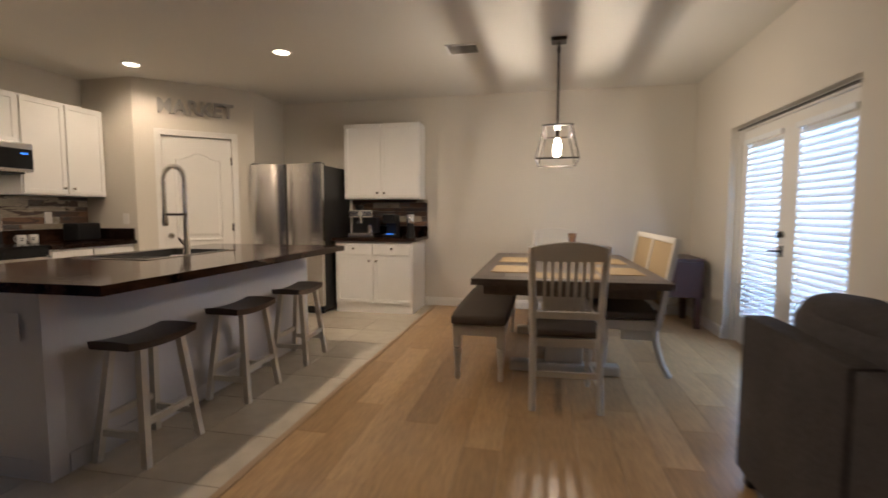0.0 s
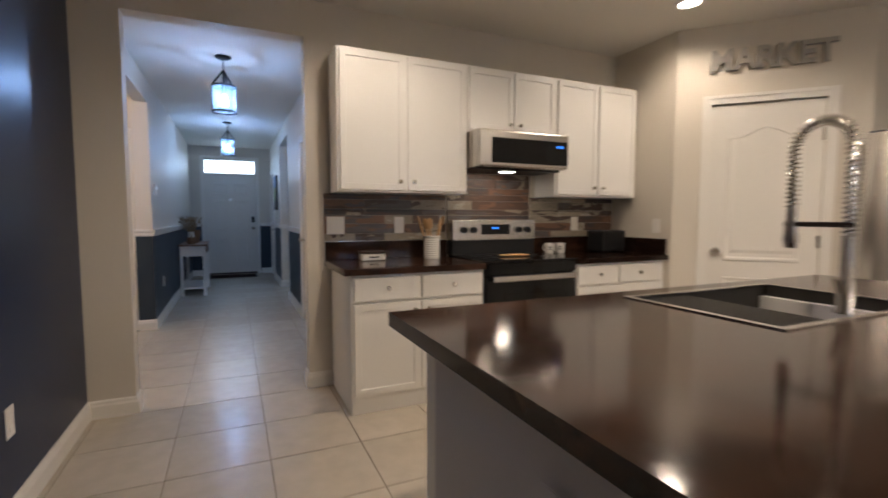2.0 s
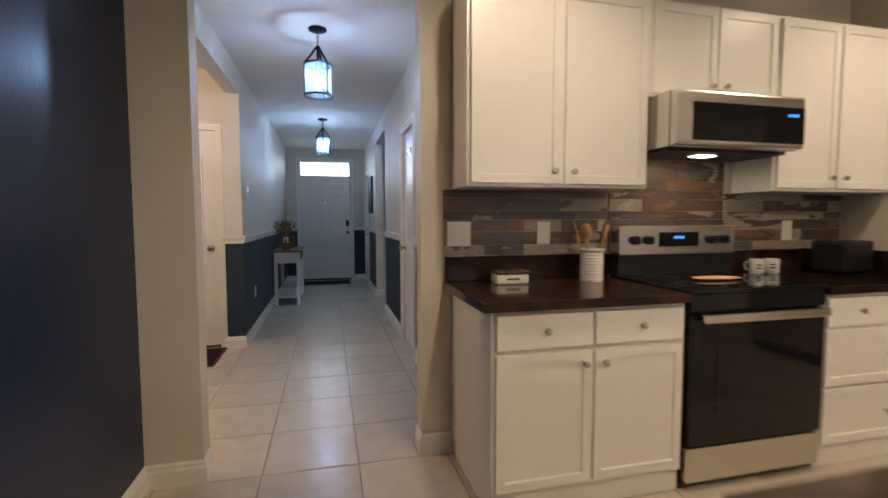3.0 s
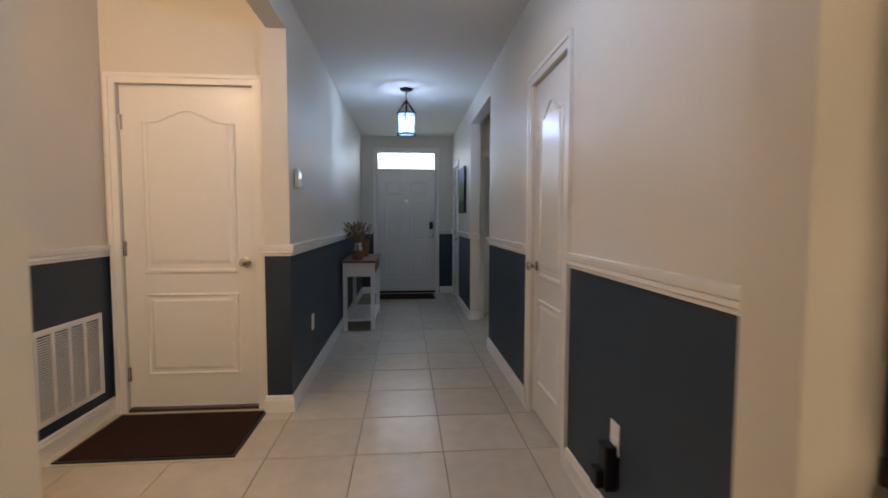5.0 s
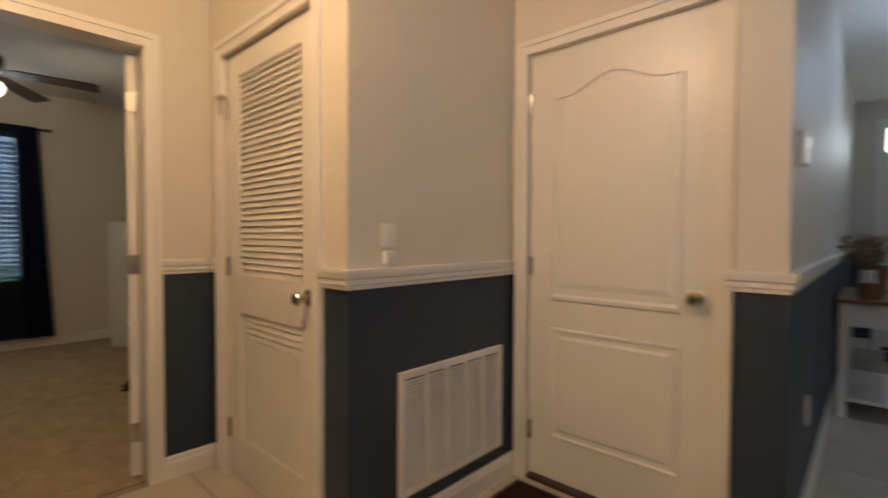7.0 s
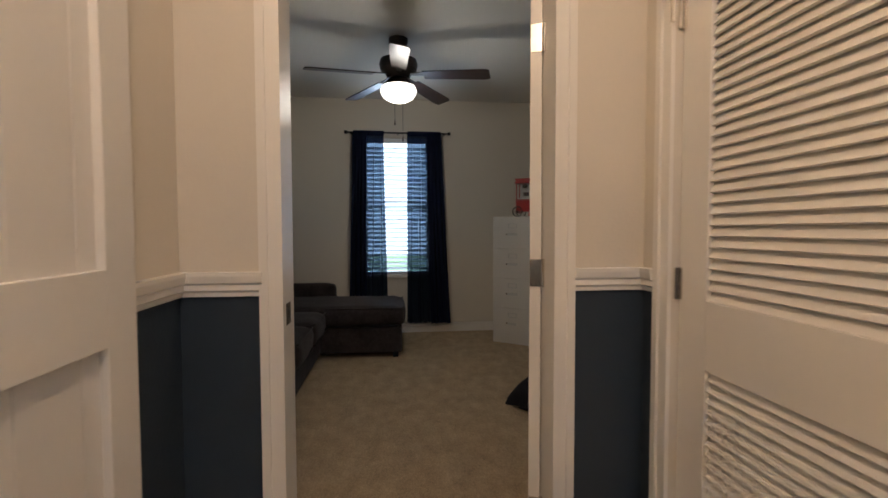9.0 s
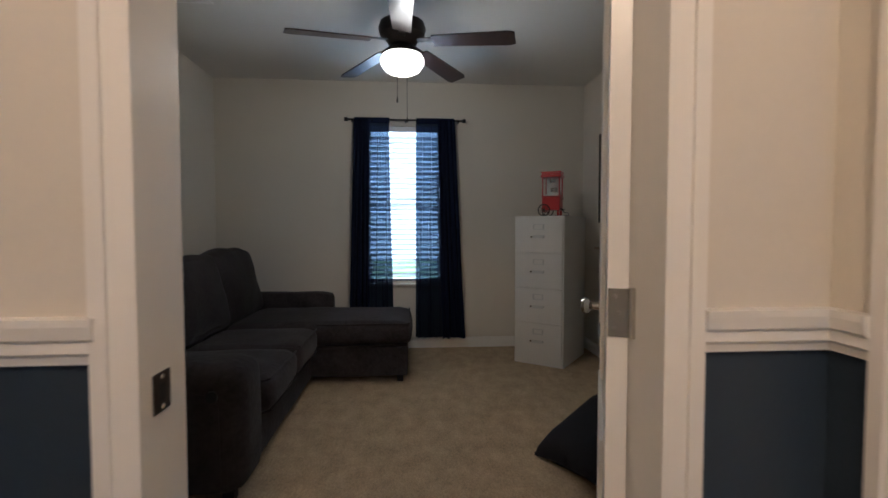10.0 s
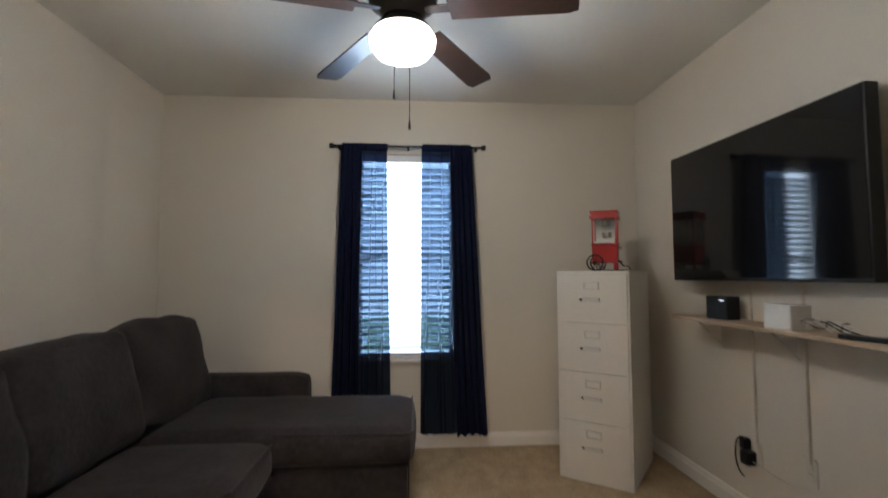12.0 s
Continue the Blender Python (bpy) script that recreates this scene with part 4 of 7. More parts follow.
# island
il = thing("kitchen_island", "pale grey painted kitchen island base with panelled end", "island", (-2.505, 2.822, 0))
il.scale = (0.94, 0.93, 1.0)
part("seating_panel", boxes((0.06, 0.36, -1.28, 1.25, 0.0, 0.852)), ISLE, il)
for y0, y1, top in ((-1.28, -0.38, 0.852), (-0.38, 0.55, 0.655), (0.55, 1.25, 0.852)):
    part("carcass", boxes((-0.36, 0.06, y0, y1, 0.0, top)), ISLE, il)
part("kitchen_side", boxes((-0.62, -0.361, -1.20, -0.38, 0.10, 0.851), (-0.62, -0.361, 0.55, 1.25, 0.10, 0.851), (-0.62, -0.361, -0.38, 0.55, 0.10, 0.655), (-0.62, -0.603, -0.38, 0.55, 0.655, 0.851)), CABW, il)
part("corner_post", boxes((0.30, 0.372, -1.292, -1.2, 0.0, 0.853), bevel=0.003), ISLE, il)
part("skirting", boxes((-0.365, 0.366, -1.288, -1.2805, 0.0, 0.09), (0.3605, 0.368, -1.19, 1.25, 0.0, 0.09)), ISLE, il)
part("wall_socket", boxes((0.17, 0.25, -1.298, -1.293, 0.64, 0.76), bevel=0.002), ISLE, il, "grey socket plate")
it = thing("island_top", "glossy dark stained wood island worktop with square edge", "worktop", (-2.492, 2.823, 0.8535))
X0, X1, Y0, Y1 = -0.678, 0.678, -1.218, 1.218
SX0, SX1, SY0, SY1 = -0.56, 0.0, -0.29, 0.56
part("slab", boxes((X0, SX0, Y0, Y1, 0, 0.046), (SX1, X1, Y0, Y1, 0, 0.046), (SX0, SX1, Y0, SY0, 0, 0.046), (SX0, SX1, SY1, Y1, 0, 0.046)), COUNTER, it)
sk = thing("sink", "large stainless drop-in kitchen sink with drying rack", "sink", (-2.492, 2.823, 0.8535))
part("rim", boxes((SX0 - 0.012, SX1 + 0.012, SY0 - 0.012, SY0 + 0.012, 0.0465, 0.051), (SX0 - 0.012, SX1 + 0.012, SY1 - 0.012, SY1 + 0.012, 0.0465, 0.051), (SX0 - 0.012, SX0 + 0.012, SY0 + 0.012, SY1 - 0.012, 0.0465, 0.051), (SX1 - 0.012, SX1 + 0.012, SY0 + 0.012, SY1 - 0.012, 0.0465, 0.051)), STEEL, sk)
BX = SX1 - 0.004
part("basin", boxes((SX0 + 0.004, BX, SY0 + 0.004, SY1 - 0.004, -0.19, -0.186), (SX0 + 0.004, SX0 + 0.007, SY0 + 0.004, SY1 - 0.004, -0.186, 0.046), (BX - 0.003, BX, SY0 + 0.004, SY1 - 0.004, -0.186, 0.046), (SX0 + 0.007, BX - 0.003, SY0 + 0.004, SY0 + 0.007, -0.186, 0.046), (SX0 + 0.007, BX - 0.003, SY1 - 0.007, SY1 - 0.004, -0.186, 0.046)), SINKST, sk, "dark brushed steel basin")
for i in range(15):
    part("rack_bar", boxes((SX0 + 0.012, BX - 0.01, SY0 + 0.03 + i * 0.019, SY0 + 0.037 + i * 0.019, 0.030, 0.038), bevel=0.001), SINKST, sk, "bar of the roll-up drying rack")
# spring faucet
fc = thing("faucet", "tall chrome spring pull-down kitchen faucet", "faucet", (-2.534, 2.925, 0.9045))
bm = lathe(bmesh.new(), [(0.0, 0.0), (0.028, 0.0), (0.028, 0.008), (0.024, 0.014), (0.024, 0.10), (0.018, 0.11), (0.016, 0.24), (0.0, 0.24)], n=20)
part("body", bm, CHROME, fc, "", True)
arch = [(0, 0, 0.24 + 0.02 * i) for i in range(16)] + [(-0.085 + 0.085 * math.cos(a), 0, 0.54 + 0.085 * math.sin(a)) for a in [math.pi * k / 14 for k in range(1, 15)]] + [(-0.17, 0, 0.54 - 0.02 * i) for i in range(1, 11)]
part("hose", tube(bmesh.new(), arch, 0.008, 8), CHROME, fc, "", True)
def along(s):
    i = min(int(s), len(arch) - 2)
    return Vector(arch[i]).lerp(Vector(arch[i + 1]), s - i), (Vector(arch[i + 1]) - Vector(arch[i])).normalized()
coil = []
for k in range(560):
    p, d = along(k / 560 * (len(arch) - 1.01))
    n1 = Vector((0, 1, 0))
    n2 = d.cross(n1)
    a = k / 560 * 50 * 6.28318
    coil.append(p + (n1 * math.cos(a) + n2 * math.sin(a)) * 0.0170)
part("spring", tube(bmesh.new(), coil, 0.0031, 5), CHROME, fc, "chrome coil spring", True)
part("spray_head", lathe(bmesh.new(), [(0.0, 0.20), (0.017, 0.20), (0.022, 0.225), (0.016, 0.29), (0.014, 0.345), (0.0, 0.345)], (-0.17, 0, 0), 16), CHROME, fc, "", True)
part("dock_arm", boxes((-0.19, 0.012, -0.009, 0.009, 0.275, 0.292), bevel=0.003), BRONZE, fc, "dark docking arm")
part("lever", tube(bmesh.new(), [(0.0, -0.02, 0.07), (0.01, -0.055, 0.085), (0.012, -0.085, 0.12)], 0.008), CHROME, fc, "", True)


# bar stools
def stool(at):
    s = thing("bar_stool", "backless bar stool with dark saddle seat and white legs", "stool", at, 0, "stools at the island")
    bm = bmesh.new()
    n, m_ = 12, 6
    g = {}
    for i in range(n + 1):
        for j in range(m_ + 1):
            u, v = -1 + 2 * i / n, -1 + 2 * j / m_
            x, y = 0.115 * v, 0.215 * u
            dip = 0.018 * u * u
            g[i, j, 1] = bm.verts.new((x, y, 0.585 + dip + 0.006 * (1 - v * v)))
            g[i, j, 0] = bm.verts.new((x * 0.96, y * 0.985, 0.548 + dip))
    for i in range(n):
        for j in range(m_):
            bm.faces.new((g[i, j, 1], g[i + 1, j, 1], g[i + 1, j + 1, 1], g[i, j + 1, 1]))
            bm.faces.new((g[i, j, 0], g[i, j + 1, 0], g[i + 1, j + 1, 0], g[i + 1, j, 0]))
    for i in range(n):
        for j in (0, m_):
            bm.faces.new((g[i, j, 0], g[i + 1, j, 0], g[i + 1, j, 1], g[i, j, 1]))
    for j in range(m_):
        for i in (0, n):
            bm.faces.new((g[i, j, 0], g[i, j, 1], g[i, j + 1, 1], g[i, j + 1, 0]))
    part("seat", bm, SEATW, s, "dark walnut saddle seat", True)
    for sx in (-1, 1):
        for sy in (-1, 1):
            bm = bmesh.new()
            a, b = Vector((sx * 0.085, sy * 0.125, 0.552)), Vector((sx * 0.140, sy * 0.175, 0.0))
            vs = []
            for p in (a, b):
                vs.append([bm.verts.new(p + Vector((dx * 0.017, dy * 0.017, 0))) for dx, dy in ((-1, -1), (1, -1), (1, 1), (-1, 1))])
            for k in range(4):
                bm.faces.new((vs[0][k], vs[0][(k + 1) % 4], vs[1][(k + 1) % 4], vs[1][k]))
            bm.faces.new(vs[0]), bm.faces.new(vs[1][::-1])
            part("leg", bm, CREAM, s)
    for sy in (-1, 1):
        part("stretcher", boxes((-0.118, 0.118, sy * 0.16 - 0.009, sy * 0.16 + 0.009, 0.125, 0.158)), CREAM, s)
    for sx in (-1, 1):
        part("stretcher", boxes((sx * 0.122 - 0.009, sx * 0.122 + 0.009, -0.155, 0.155, 0.19, 0.223)), CREAM, s)
    return s


st = stool((-1.985, 1.99, 0))
copy_thing(st, pose(-1.98, 2.758, 0))
copy_thing(st, pose(-1.985, 3.50, 0, 0, 0, 2))

# fridge
fr = thing("refrigerator", "stainless French door refrigerator with dark sides", "refrigerator", (-2.982, 5.105, 0))
part("body", boxes((-0.455, 0.455, 0.0, 0.76, 0.04, 1.755), bevel=0.006), DKSTEEL, fr)
for x0, x1 in ((-0.457, -0.004), (0.004, 0.457)):
    bm = bmesh.new()
    rows = []
    for k in range(13):
        u = -1 + k / 6
        e = 0.022 * (1 - abs(u) ** 4)
        x = (x0 + x1) / 2 + u * (x1 - x0) / 2
        rows.append([bm.verts.new((x, -0.058 - e, z)) for z in (0.735, 1.77)] + [bm.verts.new((x, -0.004, z)) for z in (1.77, 0.735)])
    for a, b in zip(rows, rows[1:]):
        for q in range(4):
            bm.faces.new((a[q], b[q], b[(q + 1) % 4], a[(q + 1) % 4]))
    bm.faces.new(rows[0]), bm.faces.new(rows[-1][::-1])
    part("door", bm, STEEL, fr, "brushed stainless upper door", True)
part("handle_groove", boxes((-0.016, 0.016, -0.064, -0.055, 0.75, 1.765)), DKSTEEL, fr, "dark recessed handle gap")
part("freezer_drawer", boxes((-0.457, 0.457, -0.075, -0.004, 0.10, 0.715), bevel=0.012), STEEL, fr, "brushed stainless freezer drawer")
part("kick_plate", boxes((-0.44, 0.44, -0.03, 0.0, 0.012, 0.095)), BLACKP, fr)
for x in (-0.40, 0.40):
    part("hinge_cover", boxes((x - 0.045, x + 0.045, -0.06, 0.05, 1.757, 1.785), bevel=0.008), DKSTEEL, fr)

# coffee corner
def facing(thing_, at):
    """Turns a cabinet built to face x so that it faces -y, and moves it."""
    thing_.matrix_basis = pose(*at, 0, 0, -90)
    return thing_


facing(cabinet("wall_cabinet", "white shaker wall cabinet over the coffee corner", 0.0, 0.285, -0.49, 0.49, 1.372, 2.30,
       [("door", -0.475, -0.005, 1.387, 2.285, -0.045, 1.447), ("door", 0.005, 0.475, 1.387, 2.285, 0.045, 1.447)]), (-1.99, 5.873, 0))
facing(cabinet("base_cabinet", "white shaker base cabinet of the coffee corner", 0.0, 0.60, -0.485, 0.485, 0.0, 0.86,
       [("drawer", -0.47, -0.005, 0.70, 0.845, -0.24, 0.775), ("drawer", 0.005, 0.47, 0.70, 0.845, 0.24, 0.775), ("door", -0.47, -0.005, 0.12, 0.685, -0.045, 0.63), ("door", 0.005, 0.47, 0.12, 0.685, 0.045, 0.63)], 0.10), (-1.99, 5.873, 0))
worktop("worktop", "short dark stained wood worktop of the coffee corner", -2.50, -1.46, 5.225, 5.882, 0.862, 0.902, [(-2.50, -1.465, 5.860, 5.882, 0.128)])
em = thing("espresso_machine", "chrome espresso machine with drip tray", "coffee machine", (-2.21, 5.56, 0.9025))
part("base", boxes((-0.16, 0.16, -0.16, 0.14, 0.0, 0.05), bevel=0.006), STEEL, em)
part("tower", boxes((-0.16, 0.16, 0.0, 0.14, 0.051, 0.24), bevel=0.006), DKSTEEL, em)
part("head", boxes((-0.16, 0.16, -0.14, 0.14, 0.241, 0.33), bevel=0.012), STEEL, em)
part("gauge", cyl(bmesh.new(), (0.0, -0.147, 0.285), (0.0, -0.14, 0.285), 0.025, n=20), ENAMEL, em, "round white pressure gauge")
part("group_head", cyl(bmesh.new(), (-0.02, -0.08, 0.17), (-0.02, -0.08, 0.24), 0.032, n=18), CHROME, em)
part("portafilter", cyl(bmesh.new(), (-0.02, -0.10, 0.185), (-0.02, -0.23, 0.175), 0.013, n=12), BLACKP, em)
part("milk_jug", lathe(bmesh.new(), [(0.0, 0.052), (0.04, 0.052), (0.042, 0.08), (0.032, 0.14), (0.036, 0.15)], (0.10, -0.08, 0)), CHROME, em, "small steel jug", True)
part("hopper", lathe(bmesh.new(), [(0.03, 0.331), (0.06, 0.37), (0.06, 0.40), (0.0, 0.40)], (-0.08, 0.03, 0)), BLACKP, em, "", True)
cm = thing("pod_coffee_maker", "black pod coffee maker with blue lit base", "coffee machine", (-1.87, 5.60, 0.9025))
part("body", boxes((-0.07, 0.07, 0.0, 0.14, 0.0, 0.27), bevel=0.012), BLACKP, cm)
part("head", boxes((-0.075, 0.075, -0.13, -0.001, 0.17, 0.28), bevel=0.018), BLACKP, cm)
part("drip_tray", boxes((-0.07, 0.07, -0.14, -0.001, 0.0, 0.035), bevel=0.006), BLACKP, cm)
part("light_ring", cyl(bmesh.new(), (0, -0.07, 0.0355), (0, -0.07, 0.039), 0.045, n=24), LED_BLUE, cm, "blue glowing light ring")
gr = thing("coffee_grinder", "steel and black electric coffee grinder", "coffee grinder", (-1.62, 5.60, 0.9025))
part("body", lathe(bmesh.new(), [(0.0, 0.0), (0.055, 0.0), (0.055, 0.02), (0.047, 0.06), (0.047, 0.17), (0.0, 0.17)]), BLACKP, gr, "", True)
part("collar", lathe(bmesh.new(), [(0.049, 0.171), (0.052, 0.18), (0.052, 0.27), (0.045, 0.28), (0.0, 0.28)]), STEEL, gr, "", True)
part("lid", lathe(bmesh.new(), [(0.045, 0.281), (0.045, 0.30), (0.0, 0.305)]), BLACKP, gr, "", True)

# small things on the worktops
cr = thing("utensil_crock", "white ribbed crock holding wooden spoons", "crock", (-4.88, 2.478, 0.9025))
prof = [(0.0, 0.0), (0.058, 0.0)]
for i in range(9):
    prof += [(0.058, 0.006 + i * 0.016), (0.0605, 0.011 + i * 0.016), (0.058, 0.017 + i * 0.016)]
prof += [(0.062, 0.155), (0.066, 0.160), (0.064, 0.168), (0.056, 0.168), (0.052, 0.02), (0.0, 0.02)]
part("pot", lathe(bmesh.new(), prof, n=28), ENAMEL, cr, "", True)
random.seed(4)
for i in range(5):
    a = i * 1.26 + 0.5
    b0, t0 = Vector((0.02 * math.cos(a), 0.02 * math.sin(a), 0.025)), Vector((0.055 * math.cos(a) - 0.005, 0.085 * math.sin(a), 0.225 + 0.02 * (i % 2)))
    bm = cyl(bmesh.new(), b0, t0, 0.006, 0.007, 8)
    d = (t0 - b0).normalized()
    q = d.to_track_quat("Z", "X").to_matrix().to_4x4()
    h = bmesh.new()
    bmesh.ops.create_uvsphere(h, u_segments=12, v_segments=8, radius=1)
    for v in h.verts:
        v.co = Matrix.Translation(t0 + d * 0.03) @ q @ Vector((v.co.x * 0.008, v.co.y * 0.026, v.co.z * 0.042))
    me_ = bpy.data.meshes.new("tmp")
    h.to_mesh(me_)
    h.free()
    bm.from_mesh(me_)
    bpy.data.meshes.remove(me_)
    part("wooden_spoon", bm, SPOON, cr, "beech wood spoon", True)
bt = thing("butter_dish", "white ceramic butter dish with a wooden lid", "dish", (-4.90, 2.032, 0.9025))
part("dish", boxes((-0.05, 0.05, -0.085, 0.085, 0.0, 0.05), bevel=0.014), ENAMEL, bt)
part("lid", boxes((-0.055, 0.055, -0.092, 0.092, 0.0505, 0.066), bevel=0.006), SEATW, bt, "reddish brown wooden lid")
part("knob", boxes((-0.01, 0.01, -0.012, 0.012, 0.0665, 0.075), bevel=0.003), SEATW, bt)
part("lettering_bar", boxes((0.0502, 0.0508, -0.035, 0.035, 0.02, 0.03)), DKSTEEL, bt, "dark lettering")
sr = thing("spoon_rest", "beige oval wooden spoon rest on the cooktop", "spoon rest", (-4.68, 3.07, 0.9125), 80)
bm = bmesh.new()
bmesh.ops.create_uvsphere(bm, u_segments=20, v_segments=10, radius=1)
for v in bm.verts:
    v.co = Vector((v.co.x * 0.13, v.co.y * (0.048 - 0.012 * v.co.x), 0.010 + v.co.z * 0.010))
part("tray", bm, SPOON, sr, "", True)


def mug(at, turn):
    m_ = thing("mug", "white ceramic mug with dark lettering", "mug", at, turn, "mugs by the range")
    part("cup", lathe(bmesh.new(), [(0.0, 0.0), (0.032, 0.0), (0.038, 0.008), (0.039, 0.085), (0.036, 0.085), (0.034, 0.012), (0.0, 0.010)]), ENAMEL, m_, "", True)
    part("handle", tube(bmesh.new(), [(0.037, 0, 0.068), (0.058, 0, 0.065), (0.064, 0, 0.045), (0.056, 0, 0.022), (0.037, 0, 0.020)], 0.005), ENAMEL, m_, "", True)
    for z in (0.032, 0.050):
        part("lettering_bar", box(bmesh.new(), 0.0385, 0.0398, -0.013, 0.013, z, z + 0.008, 0, Matrix.Rotation(radians(130), 4, "Z")), DKSTEEL, m_, "dark lettering")
    return m_


mug((-4.90, 3.56, 0.903), 200)
mug((-4.90, 3.67, 0.903), 190)
to = thing("toaster", "black toaster with a steel end panel", "toaster", (-4.84, 4.13, 0.9025), 8)
part("body", boxes((-0.09, 0.09, -0.16, 0.13, 0.01, 0.19), bevel=0.02), BLACKP, to)
part("end_panel", boxes((-0.07, 0.07, 0.131, 0.16, 0.012, 0.185), bevel=0.012), STEEL, to, "steel end panel")
part("slots", boxes((-0.05, -0.02, -0.13, 0.10, 0.188, 0.1915), (0.02, 0.05, -0.13, 0.10, 0.188, 0.1915)), DKSTEEL, to)


def plate(name, label, at, turn, w=0.075, h=0.118, rockers=1, kind_="switch", material=TRIM):
    """A wall plate; its face looks along local -y."""
    p = thing(name, label, kind_, at, turn)
    part("plate", boxes((-w / 2, w / 2, -0.006, -0.0005, -h / 2, h / 2), bevel=0.002), material, p)
    for i in range(rockers):
        x = (i - (rockers - 1) / 2) * 0.046
        if kind_ == "switch":
            part("rocker", boxes((x - 0.016, x + 0.016, -0.009, -0.0061, -0.033, 0.033), bevel=0.0015), material, p)
        else:
            for z in (-0.022, 0.022):
                part("socket_face", boxes((x - 0.017, x + 0.017, -0.0085, -0.0061, z - 0.015, z + 0.015), bevel=0.003), material, p)
    return p


plate("light_switch", "white double rocker switch plate on the splashback", (-5.030, 1.805, 1.146), 90, 0.125, 0.125, 2)
plate("wall_outlet", "white outlet plate on the splashback", (-5.030, 2.276, 1.146), 90, 0.075, 0.12, 1, "outlet")
plate("wall_outlet", "white outlet with a black plug on the splashback", (-5.030, 3.922, 1.149), 90, 0.075, 0.12, 1, "outlet")
plate("light_switch", "white rocker switch on the pantry wall", (-4.53, 4.365, 1.135), 0)
plate("light_switch", "white double switch by the French doors", (1.675, 2.67, 1.135), -90, 0.12, 0.12, 2)
plate("wall_outlet", "white outlet low on the navy wall", (-4.02, 0.33, 0.41), 180, 0.075, 0.12, 1, "outlet")

# letter sign over the pantry door
sg = thing("wall_letters", "grey metal letters reading MARKET above the pantry door", "sign", (P1.x + DG.x * 0.225 + DG.y * 0.019, P1.y + DG.y * 0.225 - DG.x * 0.019, 2.315), DGA)
cu = bpy.data.curves.new("letters", "FONT")
cu.body, cu.size, cu.extrude, cu.bevel_depth, cu.space_character, cu.offset = "MARKET", 0.25, 0.016, 0.002, 1.06, 0.006
tmp = new("letters_curve", cu)
bpy.context.view_layer.update()
me = bpy.data.meshes.new_from_object(tmp)
bpy.data.objects.remove(tmp)
me.materials.append(mat("galvanised_metal", (0.33, 0.31, 0.28), 0.5, 0.1, vary=0.15, scale=12, fine=0.08))
lt = new("letters", me)
lt.parent = sg
lt.matrix_basis = pose(0, 0, 0, 90, 0, 0)
lw = max(v.co.x for v in me.vertices) - min(v.co.x for v in me.vertices)
lt.scale = (0.775 / lw, 0.86, 1)

# ceiling fixtures
# fittings; the pair at y 2.0 is assumed, to go with the added beams
for cx, cy in ((-4.01, 4.01), (-2.374, 4.00), (-4.01, 2.0), (-2.374, 2.0)):
    c = thing("recessed_light", "lit recessed can light in the ceiling", "ceiling light", (cx, cy, H), 0, "recessed kitchen lights")
    part("trim_ring", lathe(bmesh.new(), [(0.068, -0.001), (0.095, -0.001), (0.092, -0.008), (0.075, -0.012), (0.068, -0.008)], n=32), TRIM, c, "", True)
    part("lens", lathe(bmesh.new(), [(0.0, -0.0015), (0.067, -0.0015), (0.066, -0.006), (0.0, -0.007)], n=28), CANDISC, c, "glowing lens", True)


def ceiling_vent(at, w, h, turn=0):
    v = thing("ceiling_vent", "white slatted ceiling air vent", "vent", at, turn)
    part("frame", boxes((-w / 2, w / 2, -h / 2, -h / 2 + 0.025, -0.008, -0.0005), (-w / 2, w / 2, h / 2 - 0.025, h / 2, -0.008, -0.0005), (-w / 2, -w / 2 + 0.025, -h / 2 + 0.025, h / 2 - 0.025, -0.008, -0.0005), (w / 2 - 0.025, w / 2, -h / 2 + 0.025, h / 2 - 0.025, -0.008, -0.0005)), TRIM, v)
    # black sheet in place of the shade inside the duct
    part("backing", boxes((-w / 2 + 0.025, w / 2 - 0.025, -h / 2 + 0.025, h / 2 - 0.025, -0.002, -0.0005)), BLACKP, v)
    n = int((h - 0.05) / 0.02)
    for i in range(n):
        y = -h / 2 + 0.035 + i * 0.02
        part("slat", box(bmesh.new(), -w / 2 + 0.025, w / 2 - 0.025, -0.007, 0.007, -0.001, 0.001, 0, Matrix.Translation((0, y, -0.006)) @ Matrix.Rotation(radians(35), 4, "X")), TRIM, v)
    return v


ceiling_vent((-0.743, 4.258, H), 0.30, 0.25)
ceiling_vent((-4.40, -4.24, 2.66), 0.32, 0.22)

# ---- dining room ----
def turned(bm, at, h, r=0.03):
    """A turned leg with rings and a foot."""
    lathe(bm, [(0.0, 0.0), (r * 0.6, 0.0), (r * 0.75, 0.03), (r * 0.55, 0.06), (r * 0.6, 0.08), (r * 0.95, h * 0.62), (r * 1.05, h * 0.68), (r * 0.7, h * 0.71), (r * 1.1, h * 0.75)], at, 14)
    x, y, z = at
    box(bm, x - r, x + r, y - r, y + r, z + h * 0.75, z + h)
    return bm


tb = thing("dining_table", "weathered grey wood trestle dining table", "table", (0.14, 4.14, 0))
for i in range(6):
    x0 = -0.64 + i * 1.28 / 6
    part("board", boxes((x0 + 0.001, x0 + 1.28 / 6 - 0.001, -0.90, 0.90, 0.715, 0.76), bevel=0.003), TABLEW, tb)
for y0, y1 in ((-1.03, -0.902), (0.902, 1.03)):
    part("breadboard_end", boxes((-0.64, 0.64, y0, y1, 0.715, 0.76), bevel=0.003), TABLEW, tb)
part("apron", boxes((-0.56, 0.56, -0.94, -0.91, 0.64, 0.714), (-0.56, 0.56, 0.91, 0.94, 0.64, 0.714), (-0.56, -0.53, -0.91, 0.91, 0.64, 0.714), (0.53, 0.56, -0.91, 0.91, 0.64, 0.714)), TABLEW, tb)
